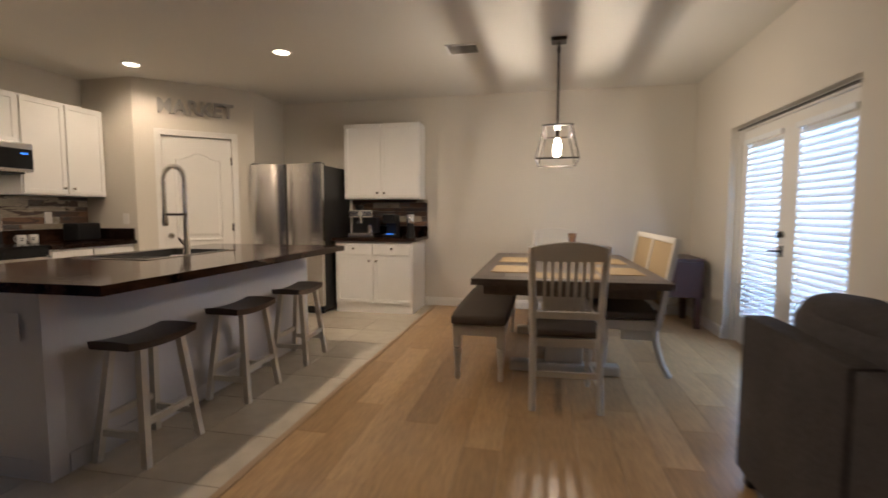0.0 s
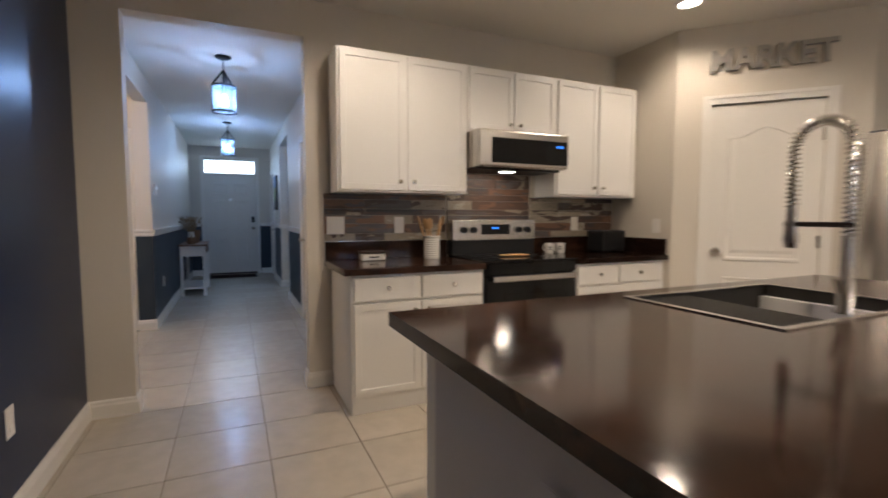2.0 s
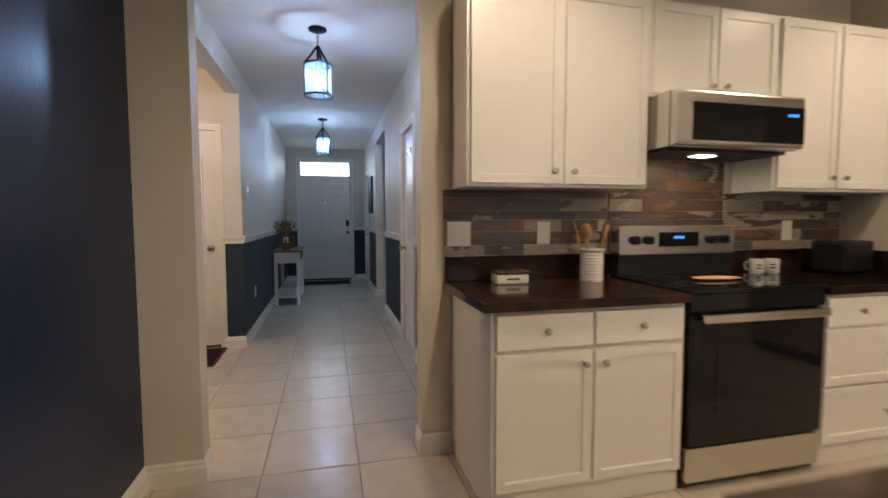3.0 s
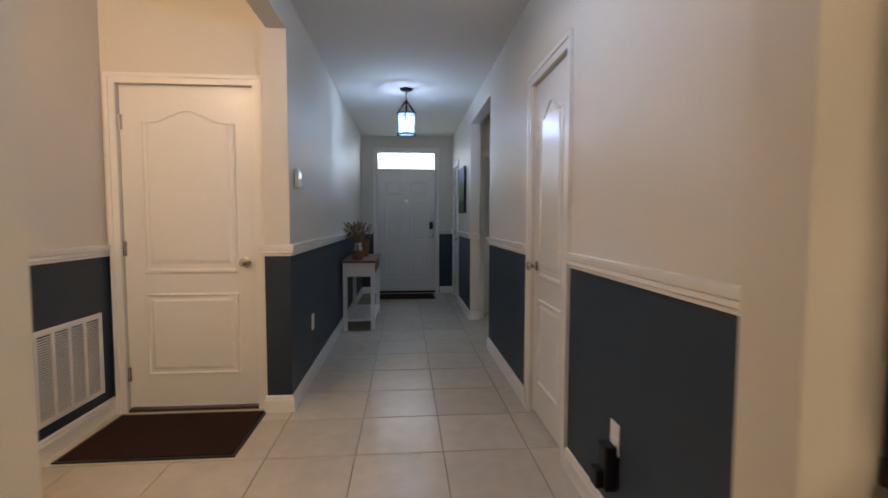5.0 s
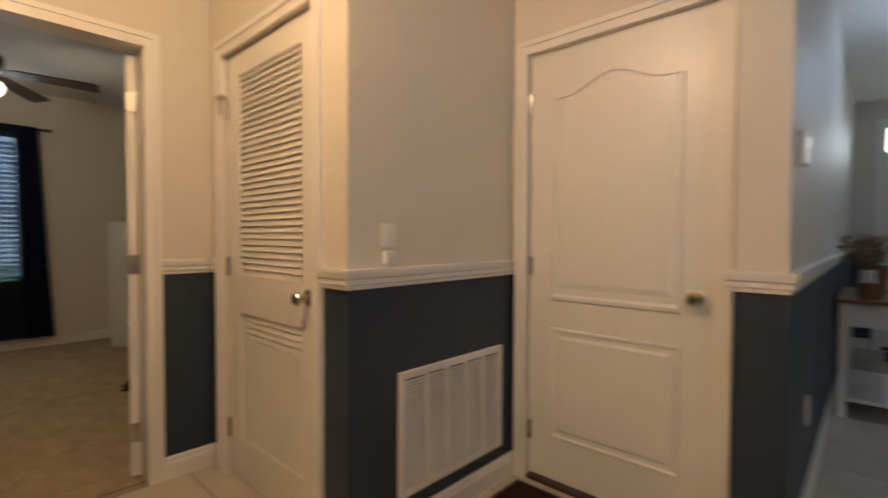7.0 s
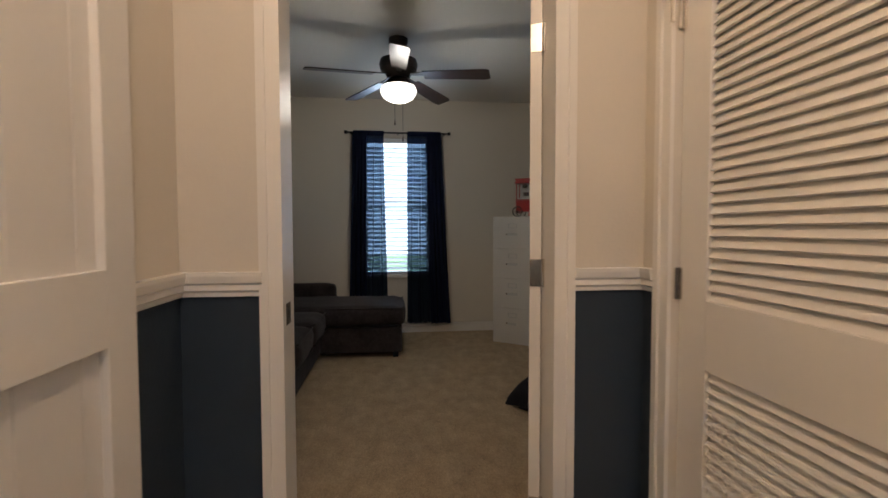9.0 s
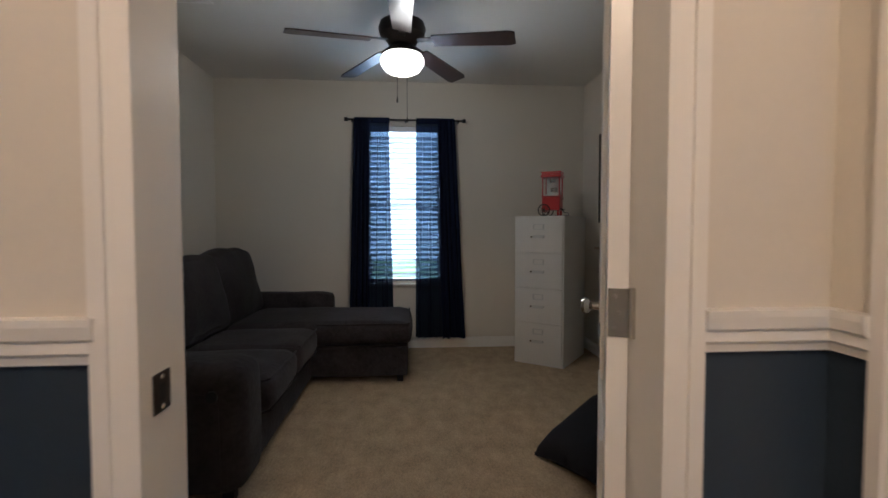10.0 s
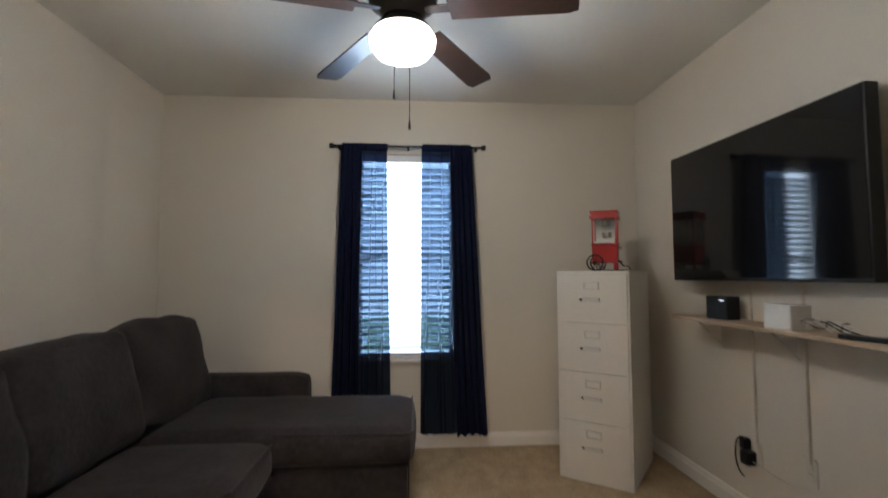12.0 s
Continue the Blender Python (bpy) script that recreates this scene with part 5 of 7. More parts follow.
for y in (-0.55, 0.55):
    bm = boxes((-0.40, 0.40, y - 0.06, y + 0.06, 0.0, 0.075), bevel=0.02)
    part("foot", bm, CREAM, tb, "cream painted trestle foot")
    part("pedestal", boxes((-0.14, 0.14, y - 0.05, y + 0.05, 0.0755, 0.639), bevel=0.02), CREAM, tb)
part("stretcher", boxes((-0.045, 0.045, -0.49, 0.49, 0.16, 0.25), bevel=0.006), CREAM, tb)


def placemat(at, turn):
    p = thing("placemat", "beige woven placemat on the table", "placemat", at, turn, "placemats on the table")
    part("weave", boxes((-0.22, 0.22, -0.15, 0.15, 0.0, 0.005), bevel=0.0015), CANE, p)
    return p


pm = placemat((-0.25, 3.68, 0.7605), 90)
for x, y, a in ((-0.25, 4.41, 90), (0.53, 3.68, 90), (0.53, 4.41, 90), (0.14, 3.34, 0), (0.14, 4.96, 0)):
    copy_thing(pm, pose(x, y, 0.7605, 0, 0, a))
vs = thing("vase", "small mottled brown and cream vase", "vase", (0.27, 4.84, 0.7605))
part("body", lathe(bmesh.new(), [(0.0, 0.0), (0.03, 0.0), (0.04, 0.05), (0.035, 0.15), (0.042, 0.235), (0.036, 0.235), (0.03, 0.16)]), mat("mottled_glaze", (0.20, 0.11, 0.06), 0.5, vary=0.9, scale=45, fine=0.3), vs, "", True)

bn = thing("dining_bench", "white bench with grey upholstered seat", "bench", (-0.463, 3.995, 0))
bm = pad(bmesh.new(), -0.20, 0.20, -0.78, 0.78, 0.405, 0.49, 0.03, 0.012, n=12)
part("seat", bm, LINEN, bn, "taupe linen seat pad", True)
part("apron", boxes((-0.185, 0.185, -0.75, 0.75, 0.33, 0.404), bevel=0.004), CREAM, bn)
for x in (-0.155, 0.155):
    for y in (-0.71, 0.71):
        part("leg", turned(bmesh.new(), (x, y, 0), 0.33, 0.028), CREAM, bn, "", True)


def spindle_chair(at, turn):
    """A chair that faces local +y."""
    c = thing("dining_chair", "antique white spindle-back dining chair with taupe seat", "chair", at, turn, "spindle chairs at the table")
    part("seat", pad(bmesh.new(), -0.215, 0.215, -0.14, 0.25, 0.43, 0.485, 0.02, 0.012), LINEN, c, "taupe linen seat pad", True)
    part("seat_frame", boxes((-0.20, 0.20, -0.16, 0.245, 0.375, 0.429), bevel=0.004), CREAM, c)
    for sx in (-1, 1):
        bm = bmesh.new()
        pts = [(sx * 0.20, -0.245, 0.0), (sx * 0.198, -0.20, 0.22), (sx * 0.197, -0.175, 0.42), (sx * 0.205, -0.205, 0.70), (sx * 0.215, -0.255, 1.0)]
        tube(bm, pts, 0.021, 8)
        part("back_post", bm, CREAM, c, "", True)
        part("front_leg", turned(bmesh.new(), (sx * 0.185, 0.215, 0), 0.375, 0.025), CREAM, c, "", True)
    bm = bmesh.new()
    prev = None
    for i in range(15):
        u = -1 + 2 * i / 14
        y, z = -0.255 - 0.012 * (1 - u * u), 1.0 + 0.03 * (1 - u * u)
        ring = [bm.verts.new((u * 0.212, y + dy, zz)) for dy, zz in ((-0.011, 0.915), (0.011, 0.915), (0.011, z - 0.004), (0.006, z), (-0.006, z), (-0.011, z - 0.004))]
        for k in range(6):
            if prev:
                bm.faces.new((prev[k], prev[(k + 1) % 6], ring[(k + 1) % 6], ring[k]))
        if i in (0, 14):
            bm.faces.new(ring)
        prev = ring
    part("top_rail", bm, CREAM, c)
    part("lower_rail", boxes((-0.19, 0.19, -0.205, -0.182, 0.56, 0.605), bevel=0.004), CREAM, c)
    for i in range(7):
        x = -0.135 + i * 0.045
        part("spindle", boxes((x - 0.0085, x + 0.0085, -0.006, 0.006, 0, 0.33)), CREAM, c).matrix_basis = pose(0, -0.195, 0.60, 9.5, 0, 0)
    part("stretcher", boxes((-0.18, 0.18, -0.21, -0.19, 0.20, 0.235), bevel=0.003), CREAM, c)
    for sx in (-1, 1):
        part("side_stretcher", boxes((sx * 0.19 - 0.009, sx * 0.19 + 0.009, -0.19, 0.20, 0.15, 0.18)), CREAM, c)
    return c


ch = spindle_chair((0.112, 3.085, 0), 2)
copy_thing(ch, pose(0.11, 5.17, 0, 0, 0, 180))

sb = thing("settee", "antique white settee with two woven seagrass back panels", "settee", (0.60, 4.19, 0))
part("seat", pad(bmesh.new(), -0.22, 0.20, -0.62, 0.62, 0.42, 0.49, 0.025, 0.012, n=12), LINEN, sb, "taupe linen seat pad", True)
part("seat_frame", boxes((-0.21, 0.21, -0.62, 0.62, 0.35, 0.419), bevel=0.004), CREAM, sb)
tilt = Matrix.Translation((0.20, 0, 0.43)) @ Matrix.Rotation(radians(10), 4, "Y")
bm = bmesh.new()
for y in (-0.64, -0.01, 0.62):
    box(bm, -0.02, 0.02, y - 0.02 + 0.01, y + 0.02 + 0.01, -0.05, 0.56, 0.004, tilt)
box(bm, -0.022, 0.022, -0.65, 0.65, 0.555, 0.60, 0.006, tilt)
box(bm, -0.018, 0.018, -0.62, 0.62, 0.06, 0.10, 0.003, tilt)
part("back_frame", bm, CREAM, sb)
for y0, y1 in ((-0.608, -0.022), (0.022, 0.606)):
    part("woven_panel", box(bmesh.new(), -0.010, 0.010, y0, y1, 0.10, 0.555, 0.0, tilt), CANE, sb, "woven seagrass panel")
for y in (-0.585, 0.585):
    part("back_leg", tube(bmesh.new(), [(0.18, y, 0.36), (0.195, y, 0.24), (0.235, y, 0.10), (0.29, y, 0.0)], 0.023), CREAM, sb, "", True)
    part("front_leg", turned(bmesh.new(), (-0.17, y, 0), 0.35, 0.026), CREAM, sb, "", True)
    part("arm_bracket", boxes((-0.05, 0.19, y - 0.015, y + 0.015, 0.27, 0.349), bevel=0.01), CREAM, sb)

sd = thing("side_table", "dark mahogany drop-leaf side table in the corner", "side table", (1.36, 5.42, 0))
part("top", boxes((-0.22, 0.25, -0.25, 0.35, 0.70, 0.73), bevel=0.008), DKWOOD, sd)
part("leaf", boxes((-0.228, -0.212, -0.24, 0.34, 0.36, 0.699), bevel=0.006), DKWOOD, sd)
part("front_leaf", boxes((-0.20, 0.24, -0.262, -0.246, 0.33, 0.699), bevel=0.006), DKWOOD, sd)
for x in (-0.17, 0.20):
    for y in (-0.20, 0.30):
        part("leg", boxes((x - 0.03, x + 0.03, y - 0.03, y + 0.03, 0, 0.699), bevel=0.004), DKWOOD, sd)

# linear caged pendant
pl = thing("pendant_lamp", "long dark bronze caged pendant lamp with lit bulbs", "pendant lamp", (0.085, 4.18, -0.055), -1.5)
part("canopy", boxes((-0.062, 0.062, -0.062, 0.062, H + 0.025, H + 0.0545), bevel=0.003), BRONZE, pl)
part("rod", cyl(bmesh.new(), (0, 0, 1.945), (0, 0, H + 0.025), 0.009, n=10), BRONZE, pl)
part("rod_joint", cyl(bmesh.new(), (0, 0, 2.60), (0, 0, 2.64), 0.014, n=12), BRONZE, pl)
TOPW, BOTW, ZT, ZB, HL, HT = 0.107, 0.165, 1.945, 1.685, 0.34, 0.325


def rail(name, a, b, w, h):
    """A flat bar between two points, w across and h high."""
    a, b = Vector(a), Vector(b)
    m_ = Matrix.Translation(a) @ (b - a).to_track_quat("X", "Z").to_matrix().to_4x4()
    return part(name, box(bmesh.new(), 0, (b - a).length, -w / 2, w / 2, -h / 2, h / 2, 0.0, m_), BRONZE, pl)


for sx in (-1, 1):
    rail("top_rail", (sx * TOPW, -HT, ZT), (sx * TOPW, HT, ZT), 0.030, 0.013)
    rail("bottom_rail", (sx * BOTW, -HL, ZB), (sx * BOTW, HL, ZB), 0.012, 0.013)
    rail("top_end_rail", (-TOPW + 0.017, sx * HT, ZT), (TOPW - 0.017, sx * HT, ZT), 0.014, 0.013)
    rail("bottom_end_rail", (-BOTW + 0.007, sx * HL, ZB), (BOTW - 0.007, sx * HL, ZB), 0.010, 0.013)
    for sy in (-1, 1):
        rail("corner_post", (sx * TOPW, sy * HT, ZT - 0.009), (sx * BOTW, sy * HL, ZB + 0.009), 0.010, 0.010)
rail("centre_bar", (0, -HT + 0.007, ZT), (0, HT - 0.007, ZT), 0.045, 0.014)
bm = bmesh.new()
for sx in (-1, 1):
    for a in (0.0,):
        f = [bm.verts.new((sx * TOPW, -HT, ZT - 0.01)), bm.verts.new((sx * TOPW, HT, ZT - 0.01)), bm.verts.new((sx * BOTW, HL, ZB + 0.01)), bm.verts.new((sx * BOTW, -HL, ZB + 0.01))]
        bm.faces.new(f)
gp = part("glass_panel", bm, glass("ribbed_clear_glass", (0.97, 0.96, 0.94), 0.12, 0.84, 0.3), pl, "clear ribbed glass side")
gp.visible_shadow = False
bm = bmesh.new()
for sx in (-1, 1):
    for k in range(1, 15):
        u = k / 15
        z, w, l = ZT + (ZB - ZT) * u, TOPW + (BOTW - TOPW) * u, HT + (HL - HT) * u
        cyl(bm, (sx * w, -l, z), (sx * w, l, z), 0.0011, n=4)
wr = part("glass_ribs", bm, glass("glass_rib", (0.90, 0.88, 0.84), 0.2, 0.55), pl, "fine ribs of the glass")
wr.visible_shadow = False
for y in (-0.15, 0.15):
    part("socket", cyl(bmesh.new(), (0, y, 1.868), (0, y, 1.932), 0.019, n=14), BRONZE, pl)
    bu = part("bulb", lathe(bmesh.new(), [(0.012, 1.867), (0.016, 1.855), (0.033, 1.805), (0.030, 1.77), (0.012, 1.748), (0.0, 1.745)], (0, y, 0), n=18), BULBW, pl, "lit clear bulb", True)
    bu.visible_shadow = False

# French doors
fdw = thing("french_doors", "closed white French doors with blinds and black handles", "door", (1.78, 3.07, 0), 0, kind="structure")
fdw.scale = (1.0, 1.078, 0.958)
part("frame", boxes((-0.04, 0.06, 0.0, 0.035, 0, 2.06), (-0.04, 0.06, 1.625, 1.66, 0, 2.06), (-0.04, 0.06, 0.035, 1.625, 2.015, 2.06)), TRIM, fdw)
def leaf(y0, y1):
    d = part("leaf", boxes((-0.02, 0.025, y0, y0 + 0.115, 0.01, 2.012), (-0.02, 0.025, y1 - 0.115, y1, 0.01, 2.012), (-0.02, 0.025, y0 + 0.115, y1 - 0.115, 1.885, 2.012), (-0.02, 0.025, y0 + 0.115, y1 - 0.115, 0.01, 0.26), bevel=0.002), TRIM, fdw)
    g = part("pane", boxes((0.008, 0.012, y0 + 0.115, y1 - 0.115, 0.26, 1.885)), PANE, d)
    g.visible_shadow = False
    me_ = None
    for i in range(31):
        z = 0.285 + i * 0.0525
        if me_ is None:
            s = part("blind_slat", box(bmesh.new(), -0.029, 0.029, y0 + 0.12, y1 - 0.12, -0.0013, 0.0013, 0, Matrix.Rotation(radians(-58), 4, "Y")), BLIND, d, loc=(-0.010, 0, z))
            me_ = s.data
        else:
            s = new("blind_slat", me_)
            s.parent, s.location = d, (-0.010, 0, z)
    part("head_rail", boxes((-0.045, -0.021, y0 + 0.10, y1 - 0.10, 1.885, 1.925), bevel=0.002), BLIND, d)
    return d
leaf(0.038, 0.829)
lf = leaf(0.831, 1.622)
bm = boxes((-0.026, -0.0205, 0.865, 0.905, 0.90, 0.99), bevel=0.002)
tube(bm, [(-0.026, 0.885, 0.945), (-0.06, 0.885, 0.945), (-0.065, 0.905, 0.945), (-0.065, 0.985, 0.940)], 0.008)
part("handle", bm, BLACKM, lf, "black lever handle")
part("deadbolt", cyl(bmesh.new(), (-0.05, 0.885, 1.08), (-0.0205, 0.885, 1.08), 0.026, n=16), BLACKM, lf, "black deadbolt")
part("sensor_bar", boxes((1.715, 1.738, 3.12, 4.82, 1.945, 1.958)), BRONZE, None)
tagged(bpy.data.objects["sensor_bar"], "thin dark bar over the French doors", "trim", kind="structure")
tagged(part("backdrop_patio", boxes((5.0, 5.02, -1.0, 9.0, -0.3, 4.5)), PATIO), "bright hazy daylight beyond the French doors", "backdrop", kind="structure")

# living room sofa, seen from behind
lv = thing("living_room_sofa", "charcoal sofa with loose back cushions seen from behind", "sofa", (0.84, 1.38, 0))
lv.scale = (0.84, 1.0, 0.98)
for y0, y1 in ((-0.92, 0.170), (0.190, 0.92)):
    part("back", pad(bmesh.new(), 0.0, 0.13, y0, y1, 0.061, 0.765, 0.012, 0.004, n=14), TAUPE_SOFA, lv, "flat upholstered back panel", True)
part("back_core", boxes((0.02, 0.12, -0.91, 0.91, 0.062, 0.75)), TAUPE_SOFA, lv)
part("base", boxes((0.131, 0.95, -0.90, 0.90, 0.06, 0.40), bevel=0.03), TAUPE_SOFA, lv)
for y0, y1 in ((-0.92, -0.70), (0.70, 0.92)):
    part("arm", pad(bmesh.new(), 0.132, 0.97, y0, y1, 0.05, 0.64, 0.05, 0.01), TAUPE_SOFA, lv, "", True)
for i, (y0, y1) in enumerate(((-0.80, -0.01), (0.01, 0.80))):
    m_ = Matrix.Translation((0.29, 0, 0.50)) @ Matrix.Rotation(radians(-8), 4, "Y")
    part("back_cushion", pad(bmesh.new(), -0.13, 0.13, y0, y1, -0.08, 0.39, 0.10, 0.035, seed=i + 2, n=14, m=m_, wrinkle=0.022), TAUPE_SOFA, lv, "plump charcoal back cushion", True)
    part("seat_cushion", pad(bmesh.new(), 0.42, 0.96, y0 if y0 > -0.5 else -0.69, min(y1, 0.69), 0.401, 0.52, 0.05, 0.015, n=10), TAUPE_SOFA, lv, "", True)
for x in (0.05, 0.90):
    for y in (-0.85, 0.85):
        part("foot", boxes((x - 0.025, x + 0.025, y - 0.025, y + 0.025, 0.0, 0.06)), BLACKP, lv)

# ---- hall ----
def lantern(at):
    x = thing("lantern_pendant", "black hall lantern with a lit glass cylinder", "pendant lamp", at, 38, "hall lanterns")
    part("canopy", lathe(bmesh.new(), [(0.0, 2.66 - 0.0005), (0.065, 2.66 - 0.0005), (0.065, 2.66 - 0.014), (0.045, 2.66 - 0.024), (0.0, 2.66 - 0.026)], n=24), BLACKM, x, "", True)
    bm = bmesh.new()
    for i in range(5):
        z = 2.66 - 0.03 - i * 0.024
        tube(bm, [(0.008 * math.cos(a) * (1 if i % 2 else 0), 0.008 * math.cos(a) * (0 if i % 2 else 1), z - 0.012 + 0.016 * math.sin(a)) for a in [6.28318 * k / 10 for k in range(11)]], 0.0022, 5)
    part("chain", bm, BLACKM, x)
    part("stem", cyl(bmesh.new(), (0, 0, 2.43), (0, 0, 2.54), 0.011, n=10), BLACKM, x)
    for k in range(3):
        a = k * 2.0944
        c, s = math.cos(a), math.sin(a)
        part("strut", tube(bmesh.new(), [(0.009 * c, 0.009 * s, 2.53), (0.05 * c, 0.05 * s, 2.47), (0.098 * c, 0.098 * s, 2.405)], 0.0085, 6), BLACKM, x)
        part("side_bar", boxes((-0.006, 0.006, -0.003, 0.003, 2.18, 2.41)), BLACKM, x).matrix_basis = pose(0.101 * c, 0.101 * s, 0, 0, 0, math.degrees(a) + 90)
    for z in (2.18, 2.40):
        part("ring", lathe(bmesh.new(), [(0.094, z - 0.007), (0.104, z - 0.007), (0.104, z + 0.007), (0.094, z + 0.007), (0.094, z - 0.007)], n=32), BLACKM, x, "", True)
    g = part("glass_shade", lathe(bmesh.new(), [(0.092, 2.185), (0.092, 2.398)], n=32), CAGEGLASS, x, "lit ribbed glass cylinder", True)
    g.visible_shadow = False
    part("socket", cyl(bmesh.new(), (0, 0, 2.33), (0, 0, 2.43), 0.018, n=12), BLACKM, x)
    b = part("bulb", lathe(bmesh.new(), [(0.012, 2.329), (0.018, 2.315), (0.032, 2.27), (0.026, 2.235), (0.0, 2.222)], n=16), BULBC, x, "lit cool white bulb", True)
    b.visible_shadow = False
    return x


ln = lantern((-6.331, 1.105, HH - 2.66))
copy_thing(ln, pose(-9.49, 1.105, HH - 2.66, 0, 0, 60))

ct = thing("console_table", "white console table with a brown wooden top", "console table", (-10.09, 0.395, 0))
part("top", boxes((-0.52, 0.52, 0.0, 0.37, 0.755, 0.78), bevel=0.003), mat("brown_oak_top", (0.16, 0.075, 0.04), 0.45, vary=0.25, scale=6, fine=0.1, stretch=(1, 6, 1)), ct, "brown wooden top")
part("drawer_box", boxes((-0.47, 0.47, 0.02, 0.345, 0.60, 0.754), bevel=0.002), CABW, ct)
for x in (-0.235, 0.235):
    d = part("drawer", boxes((x - 0.20, x + 0.20, 0.3455, 0.357, 0.625, 0.735), bevel=0.002), WICKER, ct, "woven drawer front")
for x in (-0.475, 0.475):
    for y in (0.035, 0.335):
        part("leg", boxes((x - 0.022, x + 0.022, y - 0.022, y + 0.022, 0, 0.7545), bevel=0.002), CABW, ct)
part("lower_shelf", boxes((-0.453, 0.453, 0.015, 0.355, 0.10, 0.125), bevel=0.002), CABW, ct)
vp = thing("white_pitcher", "white pitcher holding dried grasses", "vase", (-9.96, 0.54, 0.7805))
part("body", lathe(bmesh.new(), [(0.0, 0.0), (0.05, 0.0), (0.055, 0.06), (0.04, 0.15), (0.045, 0.18), (0.04, 0.18), (0.035, 0.15)]), ENAMEL, vp, "", True)
random.seed(21)
bm = bmesh.new()
for i in range(130):
    a, r, h = random.random() * 6.283, random.random() ** 0.6, 0.22 + random.random() * 0.16
    tip = Vector((0.15 * r * math.cos(a), 0.15 * r * math.sin(a), h))
    tube(bm, [(0.01 * math.cos(a), 0.01 * math.sin(a), 0.14), tip * 0.6 + Vector((0, 0, 0.07)), tip], 0.0015, 4)
    d = Vector((math.cos(a) * r, math.sin(a) * r, 1.3)).normalized()
    for k in range(3):
        p = tip + d * (0.012 * k)
        o = Vector((random.uniform(-1, 1), random.uniform(-1, 1), random.uniform(-0.3, 1))) * 0.014
        f = [bm.verts.new(p + o * 0.2), bm.verts.new(p + o + d * 0.012), bm.verts.new(p + d * 0.03), bm.verts.new(p - o + d * 0.012)]
        bm.faces.new(f)
part("dried_grass", bm, DRIED, vp, "bunch of dried brown grasses")
bs = thing("wicker_basket", "brown wicker basket with a handle", "basket", (-9.73, 0.56, 0.7805))
part("body", lathe(bmesh.new(), [(0.0, 0.0), (0.055, 0.0), (0.068, 0.04), (0.062, 0.10), (0.056, 0.10), (0.05, 0.02), (0.0, 0.015)]), WICKER, bs, "", True)
part("handle", tube(bmesh.new(), [(0.055 * math.cos(a), 0, 0.09 + 0.075 * math.sin(a)) for a in [math.pi * k / 12 for k in range(13)]], 0.006), WICKER, bs, "", True)
bk = thing("tall_basket", "tall brown wicker planter basket", "basket", (-10.19, 0.58, 0.7805))
part("body", lathe(bmesh.new(), [(0.0, 0.0), (0.06, 0.0), (0.08, 0.20), (0.074, 0.20), (0.055, 0.02), (0.0, 0.02)]), WICKER, bk, "", True)


def doormat(label, x0, x1, y0, y1):
    d = thing("doormat", label, "doormat", ((x0 + x1) / 2, (y0 + y1) / 2, 0.0012))
    hx, hy = (x1 - x0) / 2, (y1 - y0) / 2
    part("mat_body", boxes((-hx + 0.02, hx - 0.02, -hy + 0.02, hy - 0.02, 0.0, 0.011), bevel=0.003), MAT_B, d)
    part("edging", boxes((-hx, hx, -hy, -hy + 0.0195, 0, 0.006), (-hx, hx, hy - 0.0195, hy, 0, 0.006), (-hx, -hx + 0.0195, -hy + 0.0195, hy - 0.0195, 0, 0.006), (hx - 0.0195, hx, -hy + 0.0195, hy - 0.0195, 0, 0.006)), BLACKP, d)


doormat("dark brown doormat before the garage door", -7.46, -6.88, -0.675, 0.21)
doormat("dark doormat inside the front door", -12.15, -11.65, 0.66, 1.56)

th = thing("thermostat", "white wall thermostat with a small lit screen", "thermostat", (-7.65, 0.3705, 1.495))
part("case", boxes((-0.045, 0.045, 0.0, 0.025, -0.06, 0.06), bevel=0.006), TRIM, th)
part("screen", boxes((-0.025, 0.025, 0.0255, 0.027, 0.0, 0.035)), WHITE_GLOW, th, "small lit screen")
plate("wall_outlet", "white outlet low on the slate wainscot", (-8.114, 0.37, 0.435), 180, 0.075, 0.12, 1, "outlet")
plate("light_switch", "white switch above the vent, by the chair rail", (-6.70, -0.745, 1.185), 180, 0.07, 0.085, 1)
nl = thing("night_light", "small white plug-in sensor below the switch", "sensor", (-6.70, -0.7445, 1.10))
part("case", boxes((-0.022, 0.022, 0.0, 0.022, -0.020, 0.026), bevel=0.004), TRIM, nl)
part("lens", boxes((-0.012, 0.012, 0.0222, 0.025, -0.010, 0.006), bevel=0.001), CABMETAL, nl)
plate("wall_outlet", "white outlet low on the hall wall", (-6.13, 1.88, 0.40), 0, 0.075, 0.12, 1, "outlet")
ad = thing("plug_adapter", "black plug-in device on the hall outlet", "adapter", (-6.13, 1.868, 0.32))
part("case", boxes((-0.04, 0.04, -0.045, 0.0, -0.11, 0.06), bevel=0.008), BLACKP, ad)
part("prong_block", boxes((-0.03, 0.03, -0.075, -0.0455, -0.10, -0.03), bevel=0.006), BLACKP, ad)


def door_stop(at, turn):
    s = thing("door_stop", "spring door stop on the baseboard", "door stop", at, turn)
    part("spring", cyl(bmesh.new(), (0, 0, 0), (0, -0.07, 0), 0.006, n=8), CHROME, s, "", True)
    part("tip", cyl(bmesh.new(), (0, -0.0705, 0), (0, -0.085, 0), 0.009, n=8), TRIM, s, "", True)


door_stop((-6.25, 1.864, 0.06), 0)
door_stop((-6.74, -0.729, 0.06), 180)

